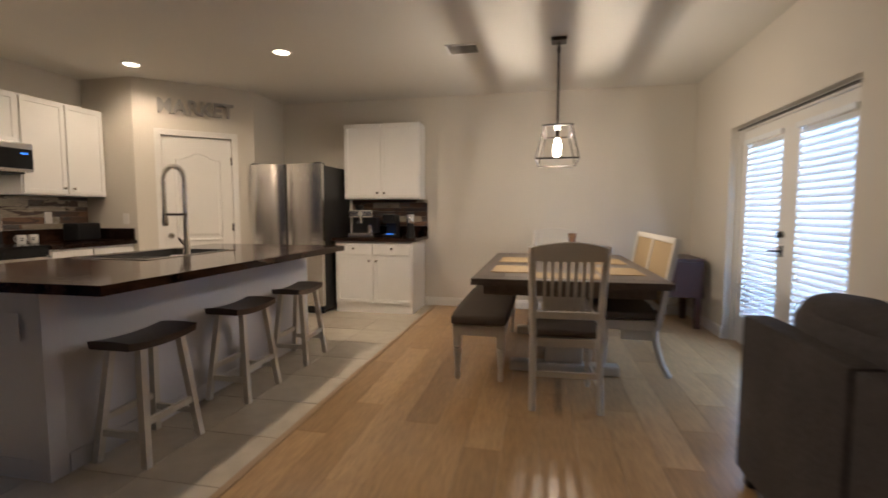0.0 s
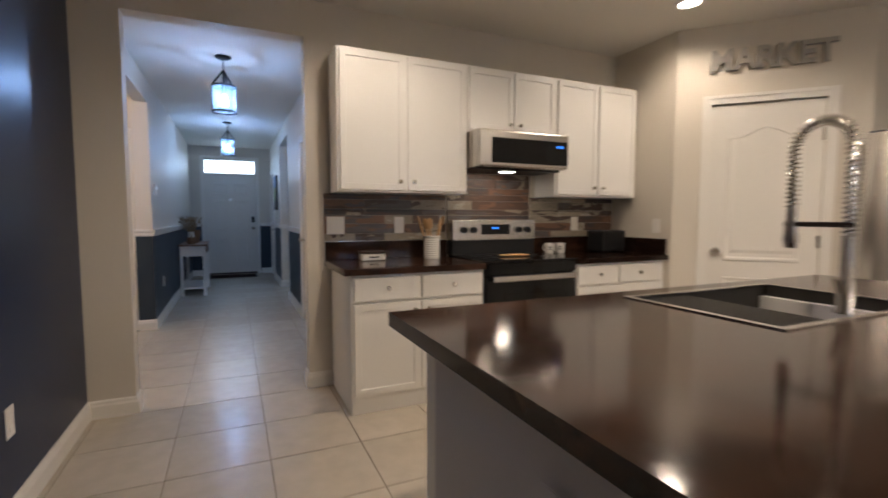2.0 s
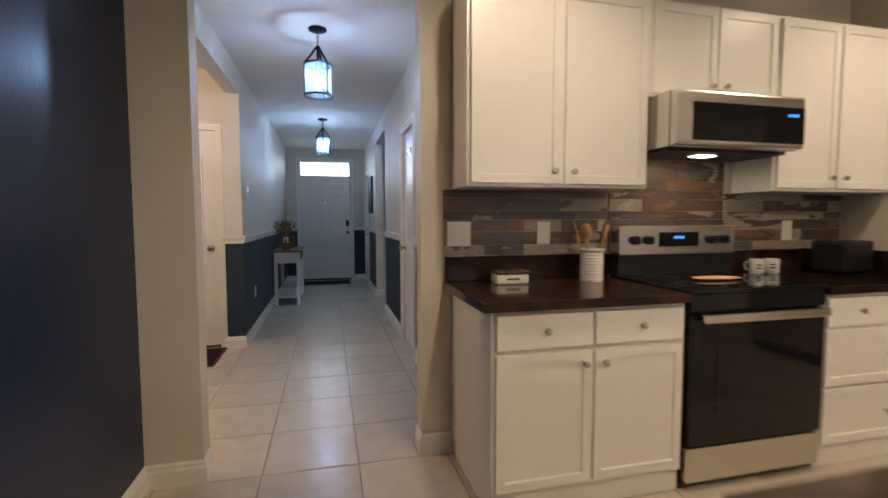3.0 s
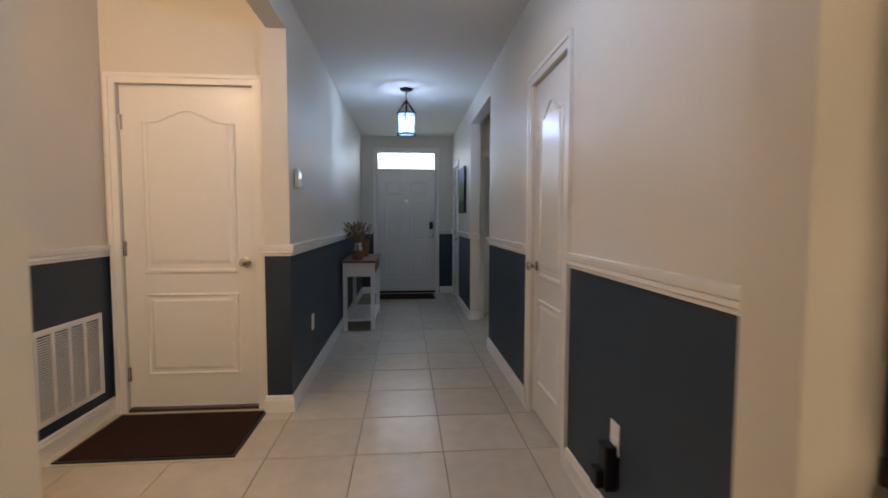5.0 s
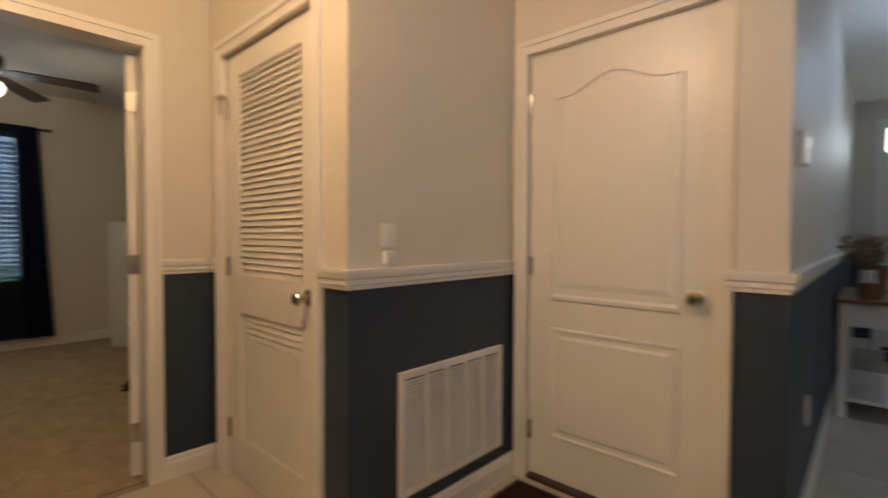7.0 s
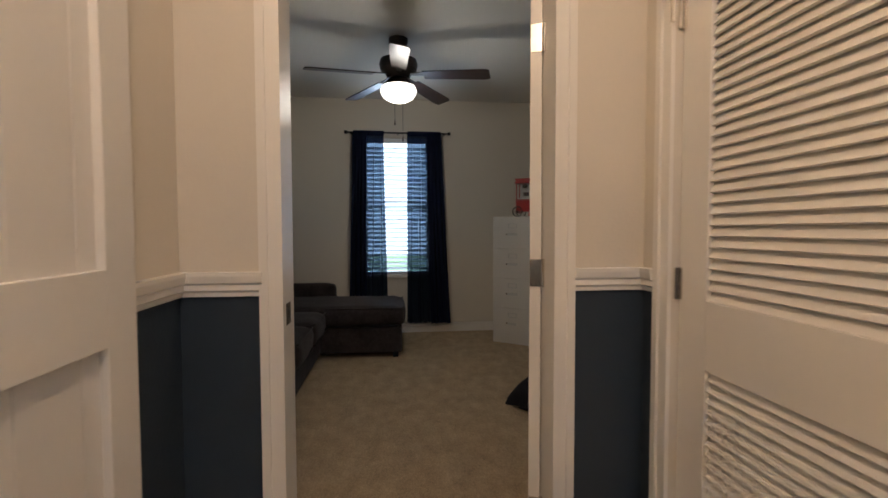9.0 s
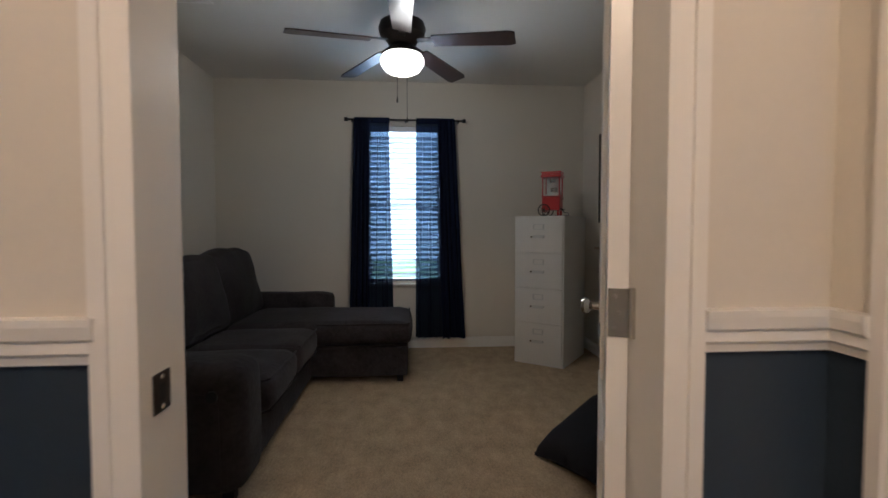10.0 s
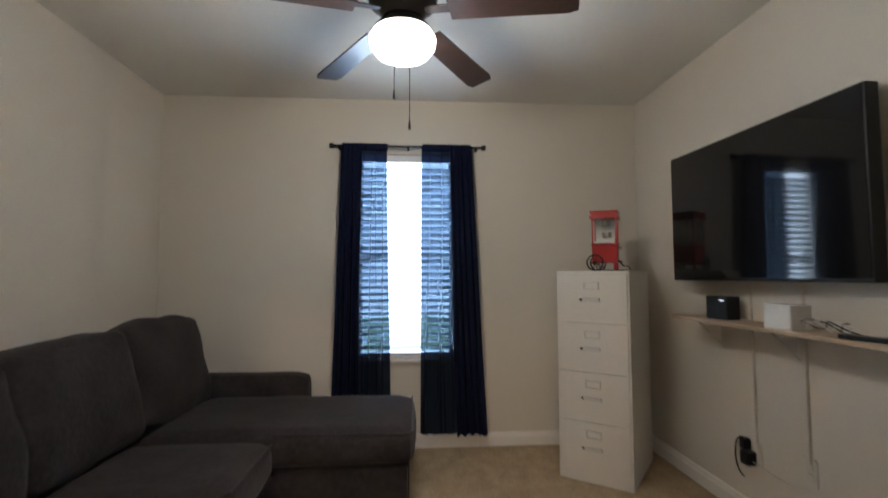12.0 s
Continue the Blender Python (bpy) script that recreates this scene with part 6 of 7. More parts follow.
rv = thing("return_air_grille", "white louvred return air grille on the slate wall", "vent", (-7.08, -0.7445, 0.417))
GW, GH = 0.66, 0.49
part("frame", boxes((-GW / 2, GW / 2, 0, 0.012, -GH / 2, -GH / 2 + 0.03), (-GW / 2, GW / 2, 0, 0.012, GH / 2 - 0.03, GH / 2), (-GW / 2, -GW / 2 + 0.03, 0, 0.012, -GH / 2 + 0.03, GH / 2 - 0.03), (GW / 2 - 0.03, GW / 2, 0, 0.012, -GH / 2 + 0.03, GH / 2 - 0.03), bevel=0.002), TRIM, rv)
# black sheet that darkens the gaps like an unlit duct behind the slats
part("backing", boxes((-GW / 2 + 0.03, GW / 2 - 0.03, 0.0, 0.0015, -GH / 2 + 0.03, GH / 2 - 0.03)), BLACKP, rv)
for i in range(1, 5):
    x = -GW / 2 + 0.03 + i * (GW - 0.06) / 5
    part("divider", boxes((x - 0.009, x + 0.009, 0.002, 0.0118, -GH / 2 + 0.03, GH / 2 - 0.03)), TRIM, rv)
sm = None
for i in range(32):
    z = -GH / 2 + 0.038 + i * 0.0132
    if sm is None:
        s = part("slat", box(bmesh.new(), -GW / 2 + 0.03, GW / 2 - 0.03, -0.006, 0.006, -0.0008, 0.0008, 0, Matrix.Rotation(radians(-27), 4, "X")), TRIM, rv, loc=(0, 0.0062, z))
        sm = s.data
    else:
        s = new("slat", sm)
        s.parent, s.location = rv, (0, 0.0062, z)

pc = thing("wall_picture", "landscape canvas print, blue over green and brown", "picture", (-10.80, 1.8795, 1.625))
part("canvas", boxes((-0.30, 0.30, -0.03, 0.0, -0.305, 0.305), bevel=0.002), BLACKP, pc)
sky_ = mat("print_blue", (0.08, 0.16, 0.34), 0.6, vary=0.4, scale=5, fine=0.1)
fld_ = mat("print_green", (0.12, 0.16, 0.05), 0.6, vary=0.6, scale=7, fine=0.2)
brn_ = mat("print_brown", (0.05, 0.035, 0.02), 0.6, vary=0.5, scale=9, fine=0.2)
part("print_sky", boxes((-0.298, 0.298, -0.0312, -0.0302, 0.10, 0.303)), sky_, pc, "blue upper part of the print")
part("print_field", boxes((-0.298, 0.298, -0.0312, -0.0302, -0.14, 0.0995)), fld_, pc, "green middle of the print")
part("print_ground", boxes((-0.298, 0.298, -0.0312, -0.0302, -0.303, -0.1405)), brn_, pc, "dark lower part of the print")
plate("light_switch", "white switch by the front door", (-11.20, 1.88, 1.45), 0)
vd = thing("ceiling_dome_light", "flush opal dome light in the vestibule", "ceiling light", (-5.7, -0.52, HH))
part("pan", lathe(bmesh.new(), [(0.0, -0.0005), (0.16, -0.0005), (0.165, -0.02), (0.15, -0.03), (0.0, -0.03)], n=28), TRIM, vd, "", True)
part("dome", lathe(bmesh.new(), [(0.15, -0.0305), (0.145, -0.06), (0.10, -0.10), (0.0, -0.12)], n=28), GLOBE, vd, "lit opal glass dome", True)

# ---- bedroom ----
cf = thing("ceiling_fan", "dark five-blade ceiling fan with a lit opal globe", "ceiling fan", (-5.775, -4.185, -0.01))
part("canopy", lathe(bmesh.new(), [(0.0, 2.6695), (0.075, 2.6695), (0.072, 2.635), (0.05, 2.605), (0.0, 2.60)], n=24), BRONZE, cf, "", True)
part("down_rod", cyl(bmesh.new(), (0, 0, 2.53), (0, 0, 2.602), 0.014, n=12), BRONZE, cf, "", True)
part("motor", lathe(bmesh.new(), [(0.0, 2.53), (0.085, 2.53), (0.14, 2.505), (0.15, 2.47), (0.14, 2.43), (0.10, 2.40), (0.085, 2.365), (0.0, 2.36)], n=32), BRONZE, cf, "", True)
for i in range(5):
    a = radians(18 + i * 72)
    b = bmesh.new()
    n = 14
    vs0 = []
    for k in range(n + 1):
        u = k / n
        x = 0.20 + 0.51 * u
        w = 0.055 + 0.016 * u
        if u > 0.93:
            w *= 0.80
        vs0.append((x, w))
    up = [b.verts.new((x, w, 0.004)) for x, w in vs0] + [b.verts.new((x, -w, 0.004)) for x, w in reversed(vs0)]
    dn = [b.verts.new((v.co.x, v.co.y, -0.004)) for v in up]
    b.faces.new(up), b.faces.new(dn[::-1])
    for k in range(len(up)):
        j = (k + 1) % len(up)
        b.faces.new((up[k], up[j], dn[j], dn[k]))
    bl = part("blade", b, FANW, cf, "espresso brown blade")
    bl.matrix_basis = pose(0, 0, 2.394, 0, 0, math.degrees(a)) @ pose(0, 0, 0, -11, 3.5, 0)
    ir = part("iron", boxes((0.06, 0.105, -0.016, 0.016, 0.004, 0.010), bevel=0.002), BRONZE, bl, "bronze blade bracket")
    ir.location = (0.03, 0, 0.001)
    part("arm", boxes((0.11, 0.27, -0.022, 0.022, 0.0042, 0.010), bevel=0.002), BRONZE, bl)
part("light_fitter", lathe(bmesh.new(), [(0.0, 2.359), (0.075, 2.359), (0.115, 2.325), (0.12, 2.305), (0.0, 2.305)], n=28), BRONZE, cf, "", True)
gl = part("globe", lathe(bmesh.new(), [(0.125, 2.304), (0.138, 2.28), (0.135, 2.25), (0.11, 2.215), (0.06, 2.192), (0.0, 2.188)], n=32), GLOBE, cf, "lit opal glass bowl", True)
gl.visible_shadow = False
for dx, z in ((0.03, 2.02), (-0.03, 1.90)):
    bm = cyl(bmesh.new(), (dx, 0.11, z), (dx, 0.11, 2.33), 0.0018, n=5)
    cyl(bm, (dx, 0.11, z - 0.035), (dx, 0.11, z), 0.006, 0.003, 8)
    part("pull_chain", bm, BRONZE, cf, "thin pull chain")

wn = thing("window_bedroom", "white sash window with white slatted blind", "window", (-5.765, -5.87, 0.66), 0, kind="structure")
part("window_frame", boxes((-0.37, -0.33, -0.11, -0.05, 0, 1.57), (0.33, 0.37, -0.11, -0.05, 0, 1.57), (-0.33, 0.33, -0.11, -0.05, 1.53, 1.57), (-0.33, 0.33, -0.11, -0.05, 0, 0.045), (-0.33, 0.33, -0.10, -0.06, 0.765, 0.80)), TRIM, wn)
pn = part("pane", boxes((-0.33, 0.33, -0.082, -0.078, 0.045, 1.53)), PANE, wn)
pn.visible_shadow = False
part("window_sill", boxes((-0.40, 0.40, -0.05, 0.03, -0.022, -0.0005), bevel=0.004), TRIM, wn)
part("head_rail", boxes((-0.362, 0.362, -0.045, -0.005, 1.51, 1.565), bevel=0.002), BLIND, wn)
bsl = None
for i in range(29):
    z = 0.035 + i * 0.0505
    if bsl is None:
        s = part("blind_slat", box(bmesh.new(), -0.355, 0.355, -0.024, 0.024, -0.0014, 0.0014, 0, Matrix.Rotation(radians(38), 4, "X")), BLIND, wn, loc=(0, -0.024, z))
        bsl = s.data
    else:
        s = new("blind_slat", bsl)
        s.parent, s.location = wn, (0, -0.024, z)
tagged(part("backdrop_sky_bedroom", boxes((-9.5, -2.0, -8.52, -8.5, 0.75, 4.5)), DAY), "bright hazy sky beyond the bedroom window", "backdrop", kind="structure")
# upright green sheet; it glows by itself to look sunlit
tagged(part("backdrop_lawn_bedroom", boxes((-9.5, -2.0, -8.51, -8.49, -0.3, 0.7495)), GRASS), "lawn-green backdrop beyond the bedroom window, glowing in place of sunlight", "backdrop", kind="structure")

cr = thing("curtain_rod", "black curtain rod with square ends", "curtain rod", (-5.783, -5.79, 2.27))
part("rod", cyl(bmesh.new(), (-0.568, 0, 0), (0.568, 0, 0), 0.009, n=12), BLACKM, cr)
for x in (-0.575, 0.575):
    part("finial", boxes((x - 0.016, x + 0.016, -0.016, 0.016, -0.016, 0.016), bevel=0.003), BLACKM, cr)
for x in (-0.52, 0.0, 0.52):
    part("bracket", boxes((x - 0.008, x + 0.008, -0.0795, -0.010, -0.012, 0.004)), BLACKM, cr)


def curtain(xa, xb, za, xa2, xb2, zb, folds, seed):
    """A gathered panel between its top and its hem."""
    c = thing("curtain", "navy blue sheer curtain panel hanging from the rod", "curtain", (0, 0, 0), 0, "bedroom curtains")
    bm = bmesh.new()
    nx, nz = folds * 8, 26
    g = []
    for j in range(nz + 1):
        t = j / nz
        row = []
        for i in range(nx + 1):
            u = i / nx
            x = (xa + (xb - xa) * u) * (1 - t) + (xa2 + (xb2 - xa2) * u) * t
            ph = u * folds * 6.28318
            amp = 0.016 + 0.018 * t
            w = noise.noise(Vector((u * 5 + seed, t * 1.6, 0)))
            y = -5.79 + amp * math.sin(ph + 1.2 * w) + 0.012 * w
            z = za + (zb - za) * t + 0.012 * (math.sin(ph) if j == nz else 0)
            row.append(bm.verts.new((x + 0.006 * math.cos(ph * 0.5 + 3 * t), y, z)))
        g.append(row)
    for j in range(nz):
        for i in range(nx):
            bm.faces.new((g[j][i], g[j][i + 1], g[j + 1][i + 1], g[j + 1][i]))
    part("cloth", bm, CURTAIN, c, "", True)
    # the outer half is drawn up in dense folds
    bm = bmesh.new()
    s_ = 1 if xb < xa else -1
    wt, wb = 0.44 * abs(xb - xa), 0.46 * abs(xb2 - xa2)
    o_t, o_b = (xa, xa2) if seed == 1 else (xb, xb2)
    d_ = -1 if seed == 1 else 1
    g = []
    for j in range(25):
        t = j / 24
        row = []
        for i in range(61):
            u = i / 60
            w = noise.noise(Vector((u * 4 + seed * 3, t * 1.3, 2)))
            x = (o_t + d_ * wt * u) * (1 - t) + (o_b + d_ * wb * u * (1 + 0.10 * w)) * t
            ph = u * 4.5 * 6.28318 + 3.0 * w
            row.append(bm.verts.new((x, -5.762 + 0.008 * t + (0.008 + 0.014 * t) * math.sin(ph), za - 0.004 + (zb - za) * t + (0.018 * w if j == 24 else 0))))
        g.append(row)
    for j in range(24):
        for i in range(60):
            bm.faces.new((g[j][i], g[j][i + 1], g[j + 1][i + 1], g[j + 1][i]))
    part("gathered_folds", bm, DRAPE, c, "dense opaque navy folds", True)
    bm = bmesh.new()
    box(bm, xa, xb, -5.806, -5.802, za - 0.03, za + 0.018)
    box(bm, xa, xb, -5.778, -5.774, za - 0.03, za + 0.018)
    part("heading", bm, DRAPE, c)
    return c


curtain(-5.287, -5.628, 2.27, -5.225, -5.655, 0.17, 8, 1)
curtain(-5.89, -6.262, 2.27, -5.871, -6.369, 0.125, 9, 7)

sf = thing("sectional_sofa", "charcoal sectional sofa with chaise and loose cushions", "sofa", (0, 0, 0))
part("base", boxes((-5.06, -3.96, -4.80, -3.50, 0.05, 0.27), bevel=0.015), CHARCOAL, sf)
part("chaise_base", boxes((-5.80, -3.96, -5.60, -4.805, 0.05, 0.29), bevel=0.02), CHARCOAL, sf)
part("chaise_cushion", pad(bmesh.new(), -5.825, -4.42, -5.60, -4.79, 0.291, 0.475, 0.06, 0.018, n=14), CHARCOAL, sf, "long chaise cushion", True)
for i, (y0, y1) in enumerate(((-4.785, -4.15), (-4.145, -3.51))):
    part("seat_cushion", pad(bmesh.new(), -5.12, -4.40, y0, y1, 0.271, 0.455, 0.055, 0.018, seed=i, n=12, wrinkle=0.014), CHARCOAL, sf, "", True)
for y0, y1 in ((-4.77, -4.165), (-4.13, -3.525)):
    for z in (0.447, 0.285):
        part("piping", tube(bmesh.new(), [(-4.50, y1, z), (-5.08, y1, z), (-5.114, y1 - 0.035, z), (-5.114, y0 + 0.035, z), (-5.08, y0, z), (-4.50, y0, z)], 0.006, 6), CHARCOAL, sf, "", True)
part("chaise_piping", tube(bmesh.new(), [(-5.10, -4.80, 0.462), (-5.775, -4.80, 0.462), (-5.817, -4.84, 0.462), (-5.817, -5.56, 0.462)], 0.006, 6), CHARCOAL, sf, "", True)
part("back_frame", pad(bmesh.new(), -4.16, -3.95, -5.70, -3.24, 0.05, 0.80, 0.04, 0.005, n=10), CHARCOAL, sf, "", True)
for i, (y0, y1) in enumerate(((-5.66, -4.86), (-4.86, -4.15), (-4.14, -3.50))):
    m_ = Matrix.Translation((-4.33, 0, 0.47)) @ Matrix.Rotation(radians(14), 4, "Y")
    part("back_cushion", pad(bmesh.new(), -0.13, 0.13, y0, y1, -0.02, 0.53, 0.048, 0.045, seed=i * 3, n=16, m=m_ @ Matrix.Diagonal((1, 1, (1.0, 0.96, 0.92)[i], 1)), wrinkle=0.028), CHARCOAL, sf, "plump loose back cushion", True)
part("arm", pad(bmesh.new(), -5.10, -3.955, -3.50, -3.20, 0.04, 0.61, 0.075, 0.012, n=14), CHARCOAL, sf, "", True)
part("arm_seam", tube(bmesh.new(), [(-4.0, -3.196, 0.50), (-4.93, -3.196, 0.505), (-4.985, -3.196, 0.49), (-5.01, -3.196, 0.44), (-5.015, -3.198, 0.08)], 0.005, 6), CHARCOAL, sf, "", True)
part("far_arm", pad(bmesh.new(), -5.09, -3.955, -5.80, -5.605, 0.04, 0.60, 0.055, 0.008, n=12), CHARCOAL, sf, "", True)
part("recliner_button", cyl(bmesh.new(), (-4.98, -3.199, 0.49), (-4.98, -3.188, 0.49), 0.024, n=18), BLACKP, sf, "round black recliner button", True)
for x, y in ((-5.74, -4.85), (-5.74, -5.55), (-5.02, -3.27), (-4.02, -3.27), (-4.02, -5.7)):
    part("foot", boxes((x - 0.025, x + 0.025, y - 0.025, y + 0.025, 0.004, 0.05)), BLACKP, sf)

HANDLEG = mat("pale_grey_enamel", (0.56, 0.56, 0.54), 0.4, 0.3, vary=0.05, fine=0.03)
fcab = thing("filing_cabinet", "white four-drawer steel filing cabinet set at an angle", "filing cabinet", (-6.767, -5.313, 0.004), 142.5)
part("body", boxes((0, 0.455, 0.0, 0.60, 0.0, 1.315), bevel=0.004), CABMETAL, fcab)
for i in range(4):
    z = 0.075 + i * 0.307
    d = part("drawer", boxes((0.012, 0.443, -0.014, -0.0005, z, z + 0.297), bevel=0.003), CABMETAL, fcab)
    bm = boxes((0.175, 0.28, -0.031, -0.023, z + 0.125, z + 0.150), bevel=0.003)
    box(bm, 0.175, 0.19, -0.024, -0.0145, z + 0.13, z + 0.146)
    box(bm, 0.265, 0.28, -0.024, -0.0145, z + 0.13, z + 0.146)
    part("pull_handle", bm, HANDLEG, d, "pale grey pull handle")
    part("label_holder", boxes((0.180, 0.275, -0.023, -0.0142, z + 0.200, z + 0.206), (0.180, 0.275, -0.023, -0.0142, z + 0.242, z + 0.248), (0.180, 0.186, -0.023, -0.0142, z + 0.206, z + 0.242), (0.269, 0.275, -0.023, -0.0142, z + 0.206, z + 0.242)), HANDLEG, d)
    part("thumb_latch", boxes((0.155, 0.17, -0.022, -0.0145, z + 0.130, z + 0.145), bevel=0.002), CHROME, d)

pp = thing("popcorn_machine", "small red popcorn cart with black spoked wheels", "popcorn machine", (-7.118, -5.350, 1.3195), 151)
part("base", boxes((-0.080, 0.080, -0.075, 0.075, 0.055, 0.175), bevel=0.006), RED, pp)
part("base_lip", boxes((-0.086, 0.086, -0.081, 0.081, 0.1755, 0.184), bevel=0.003), RED, pp)
part("roof", boxes((-0.092, 0.092, -0.086, 0.086, 0.350, 0.372), (-0.084, 0.084, -0.078, 0.078, 0.3722, 0.388), (-0.090, 0.090, -0.084, 0.084, 0.3882, 0.402), bevel=0.005), RED, pp)
for sx in (-1, 1):
    for sy in (-1, 1):
        part("corner_post", boxes((sx * 0.074 - 0.005, sx * 0.074 + 0.005, sy * 0.069 - 0.005, sy * 0.069 + 0.005, 0.1845, 0.3495)), RED, pp)
for sy in (-1, 1):
    part("leg", boxes((0.055, 0.075, sy * 0.065 - 0.008, sy * 0.065 + 0.008, 0.0, 0.0545), bevel=0.003), RED, pp)
part("axle_block", boxes((-0.072, -0.048, -0.074, 0.074, 0.042, 0.0545)), RED, pp)
part("glass_case", boxes((-0.068, 0.068, -0.072, -0.070, 0.185, 0.349), (-0.076, -0.074, -0.063, 0.063, 0.185, 0.349), (0.074, 0.076, -0.063, 0.063, 0.185, 0.349)), PANE, pp)
part("back_panel", boxes((-0.068, 0.068, 0.066, 0.069, 0.185, 0.349)), CABMETAL, pp, "pale back panel")
part("kettle", lathe(bmesh.new(), [(0.0, 0.305), (0.024, 0.305), (0.028, 0.315), (0.028, 0.340), (0.0, 0.345)], n=18), CHROME, pp, "steel kettle", True)
part("kettle_hanger", cyl(bmesh.new(), (0, 0, 0.344), (0, 0, 0.3495), 0.006, n=8), CHROME, pp)
part("measuring_cup", lathe(bmesh.new(), [(0.0, 0.222), (0.030, 0.222), (0.033, 0.262), (0.030, 0.262), (0.027, 0.226)], (0.01, 0.02, 0), n=18), CHROME, pp, "", True)
bm = bmesh.new()
v = [bm.verts.new(p) for p in ((-0.066, -0.066, 0.185), (0.066, -0.066, 0.185), (0.066, 0.064, 0.185), (-0.066, 0.064, 0.185), (-0.066, -0.066, 0.197), (0.066, -0.066, 0.220), (0.066, 0.064, 0.221), (-0.066, 0.064, 0.198))]
for f in ((0, 3, 2, 1), (4, 5, 6, 7), (0, 1, 5, 4), (1, 2, 6, 5), (2, 3, 7, 6), (3, 0, 4, 7)):
    bm.faces.new([v[k] for k in f])
part("tray", bm, ENAMEL, pp, "sloping white tray")
part("side_knob", cyl(bmesh.new(), (0.0802, -0.02, 0.155), (0.105, -0.02, 0.155), 0.006, n=10), CHROME, pp)
for y in (-0.084, 0.084):
    bm = bmesh.new()
    c = Vector((-0.060, y, 0.056))
    tube(bm, [(c.x + 0.051 * math.cos(a), c.y, c.z + 0.051 * math.sin(a)) for a in [6.28318 * k / 24 for k in range(25)]], 0.005, 6)
    for k in range(10):
        a = k * math.pi / 5
        cyl(bm, c, (c.x + 0.049 * math.cos(a), c.y, c.z + 0.049 * math.sin(a)), 0.002, n=5)
    cyl(bm, (c.x, c.y - 0.008, c.z), (c.x, c.y + 0.008, c.z), 0.011, n=10)
    part("wheel", bm, BLACKM, pp, "black spoked wheel")
part("push_handle", tube(bmesh.new(), [(0.078, -0.05, 0.065), (0.10, -0.05, 0.062), (0.10, 0.05, 0.062), (0.078, 0.05, 0.065)], 0.005), BLACKM, pp)
part("power_cord", tube(bmesh.new(), [(0.078, 0.0, 0.075), (0.11, -0.02, 0.035), (0.145, -0.03, 0.03), (0.155, -0.045, 0.008), (0.12, -0.06, 0.005), (0.03, -0.09, 0.005), (-0.01, -0.085, 0.006)], 0.004), BLACKP, pp, "black power cord")

tv = thing("television", "large black flat television mounted on the wall", "television", (-7.475, -4.48, 1.636), 2.7)
part("housing", boxes((-0.05, 0.012, -0.602, 0.602, -0.377, 0.377), bevel=0.006), BLACKP, tv)
part("screen", boxes((0.0122, 0.015, -0.594, 0.594, -0.361, 0.370)), BLACKG, tv, "glossy black screen")
part("wall_bracket", boxes((-0.12, -0.0505, -0.22, 0.22, -0.16, 0.16)), BLACKM, tv)
sh = thing("wall_shelf", "pine wall shelf on metal brackets", "shelf", (-7.598, -4.345, 1.035))
part("board", boxes((0.0, 0.215, -0.685, 0.685, 0.0, 0.018), bevel=0.002), RAWWOOD, sh)
for y in (-0.55, 0.0, 0.52):
    bm = boxes((0.0, 0.004, y - 0.01, y + 0.01, -0.16, -0.0005), (0.0, 0.17, y - 0.01, y + 0.01, -0.005, -0.0005))
    cyl(bm, (0.002, y, -0.14), (0.14, y, -0.004), 0.005, n=6)
    part("bracket", bm, CABMETAL, sh, "white metal bracket")
rt = thing("wifi_router", "small black router box on the shelf", "router", (-7.49, -4.715, 1.0532), 12)
part("case", boxes((-0.045, 0.045, -0.068, 0.068, 0.0, 0.125), bevel=0.008), BLACKP, rt)
part("status_lights", boxes((0.0452, 0.046, 0.02, 0.05, 0.10, 0.105)), WHITE_GLOW, rt)
gc = thing("game_console", "small white game console on the shelf", "console", (-7.45, -4.235, 1.0532), 6)
part("case", boxes((-0.055, 0.055, -0.068, 0.068, 0.0, 0.11), bevel=0.006), ENAMEL, gc)
rm = thing("remote_control", "black remote control on the shelf", "remote", (-7.43, -3.86, 1.0532), 8)
part("case", boxes((-0.022, 0.022, -0.085, 0.085, 0.0, 0.018), bevel=0.004), BLACKP, rm)
cb = thing("cable_bundle", "tangle of thin cables on the shelf", "cables", (-7.47, -4.06, 1.0535))
random.seed(5)
for i in range(4):
    pts = [(0.03 * math.sin(k * 0.9 + i), -0.10 + 0.028 * k, 0.004 + 0.05 * abs(math.sin(k * 0.5 + i * 0.8))) for k in range(9)]
    part("cable", tube(bmesh.new(), pts, 0.003, 6), BLACKP if i % 2 else CABMETAL, cb, "", True)
for y, z0 in ((-4.645, 0.40), (-4.315, 0.45)):
    rc = thing("cable_cover", "cream cable duct running down the wall", "cable duct", (-7.598, y, 0))
    part("duct", boxes((0.0, 0.014, -0.012, 0.012, z0, 1.0), (0.0, 0.014, -0.012, 0.012, 1.056, 1.26), bevel=0.003), WALL, rc)
    plate("wall_outlet", "cream outlet below the cable duct", (-7.60, y, z0 - 0.04), 90, 0.075, 0.12, 1, "outlet", WALL)
pg = thing("plug_cluster", "black plugs and a looped cable at the outlet", "plugs", (-7.585, -4.66, 0.36))
part("adapter", boxes((0.0, 0.05, -0.03, 0.03, -0.05, 0.02), bevel=0.006), BLACKP, pg)
part("plug", boxes((0.0, 0.04, -0.045, -0.005, 0.021, 0.075), bevel=0.005), BLACKP, pg)
part("loop", tube(bmesh.new(), [(0.03, -0.03 - 0.06 * math.sin(a), -0.02 + 0.10 * math.cos(a)) for a in [math.pi * k / 10 for k in range(11)]], 0.004), BLACKP, pg, "", True)
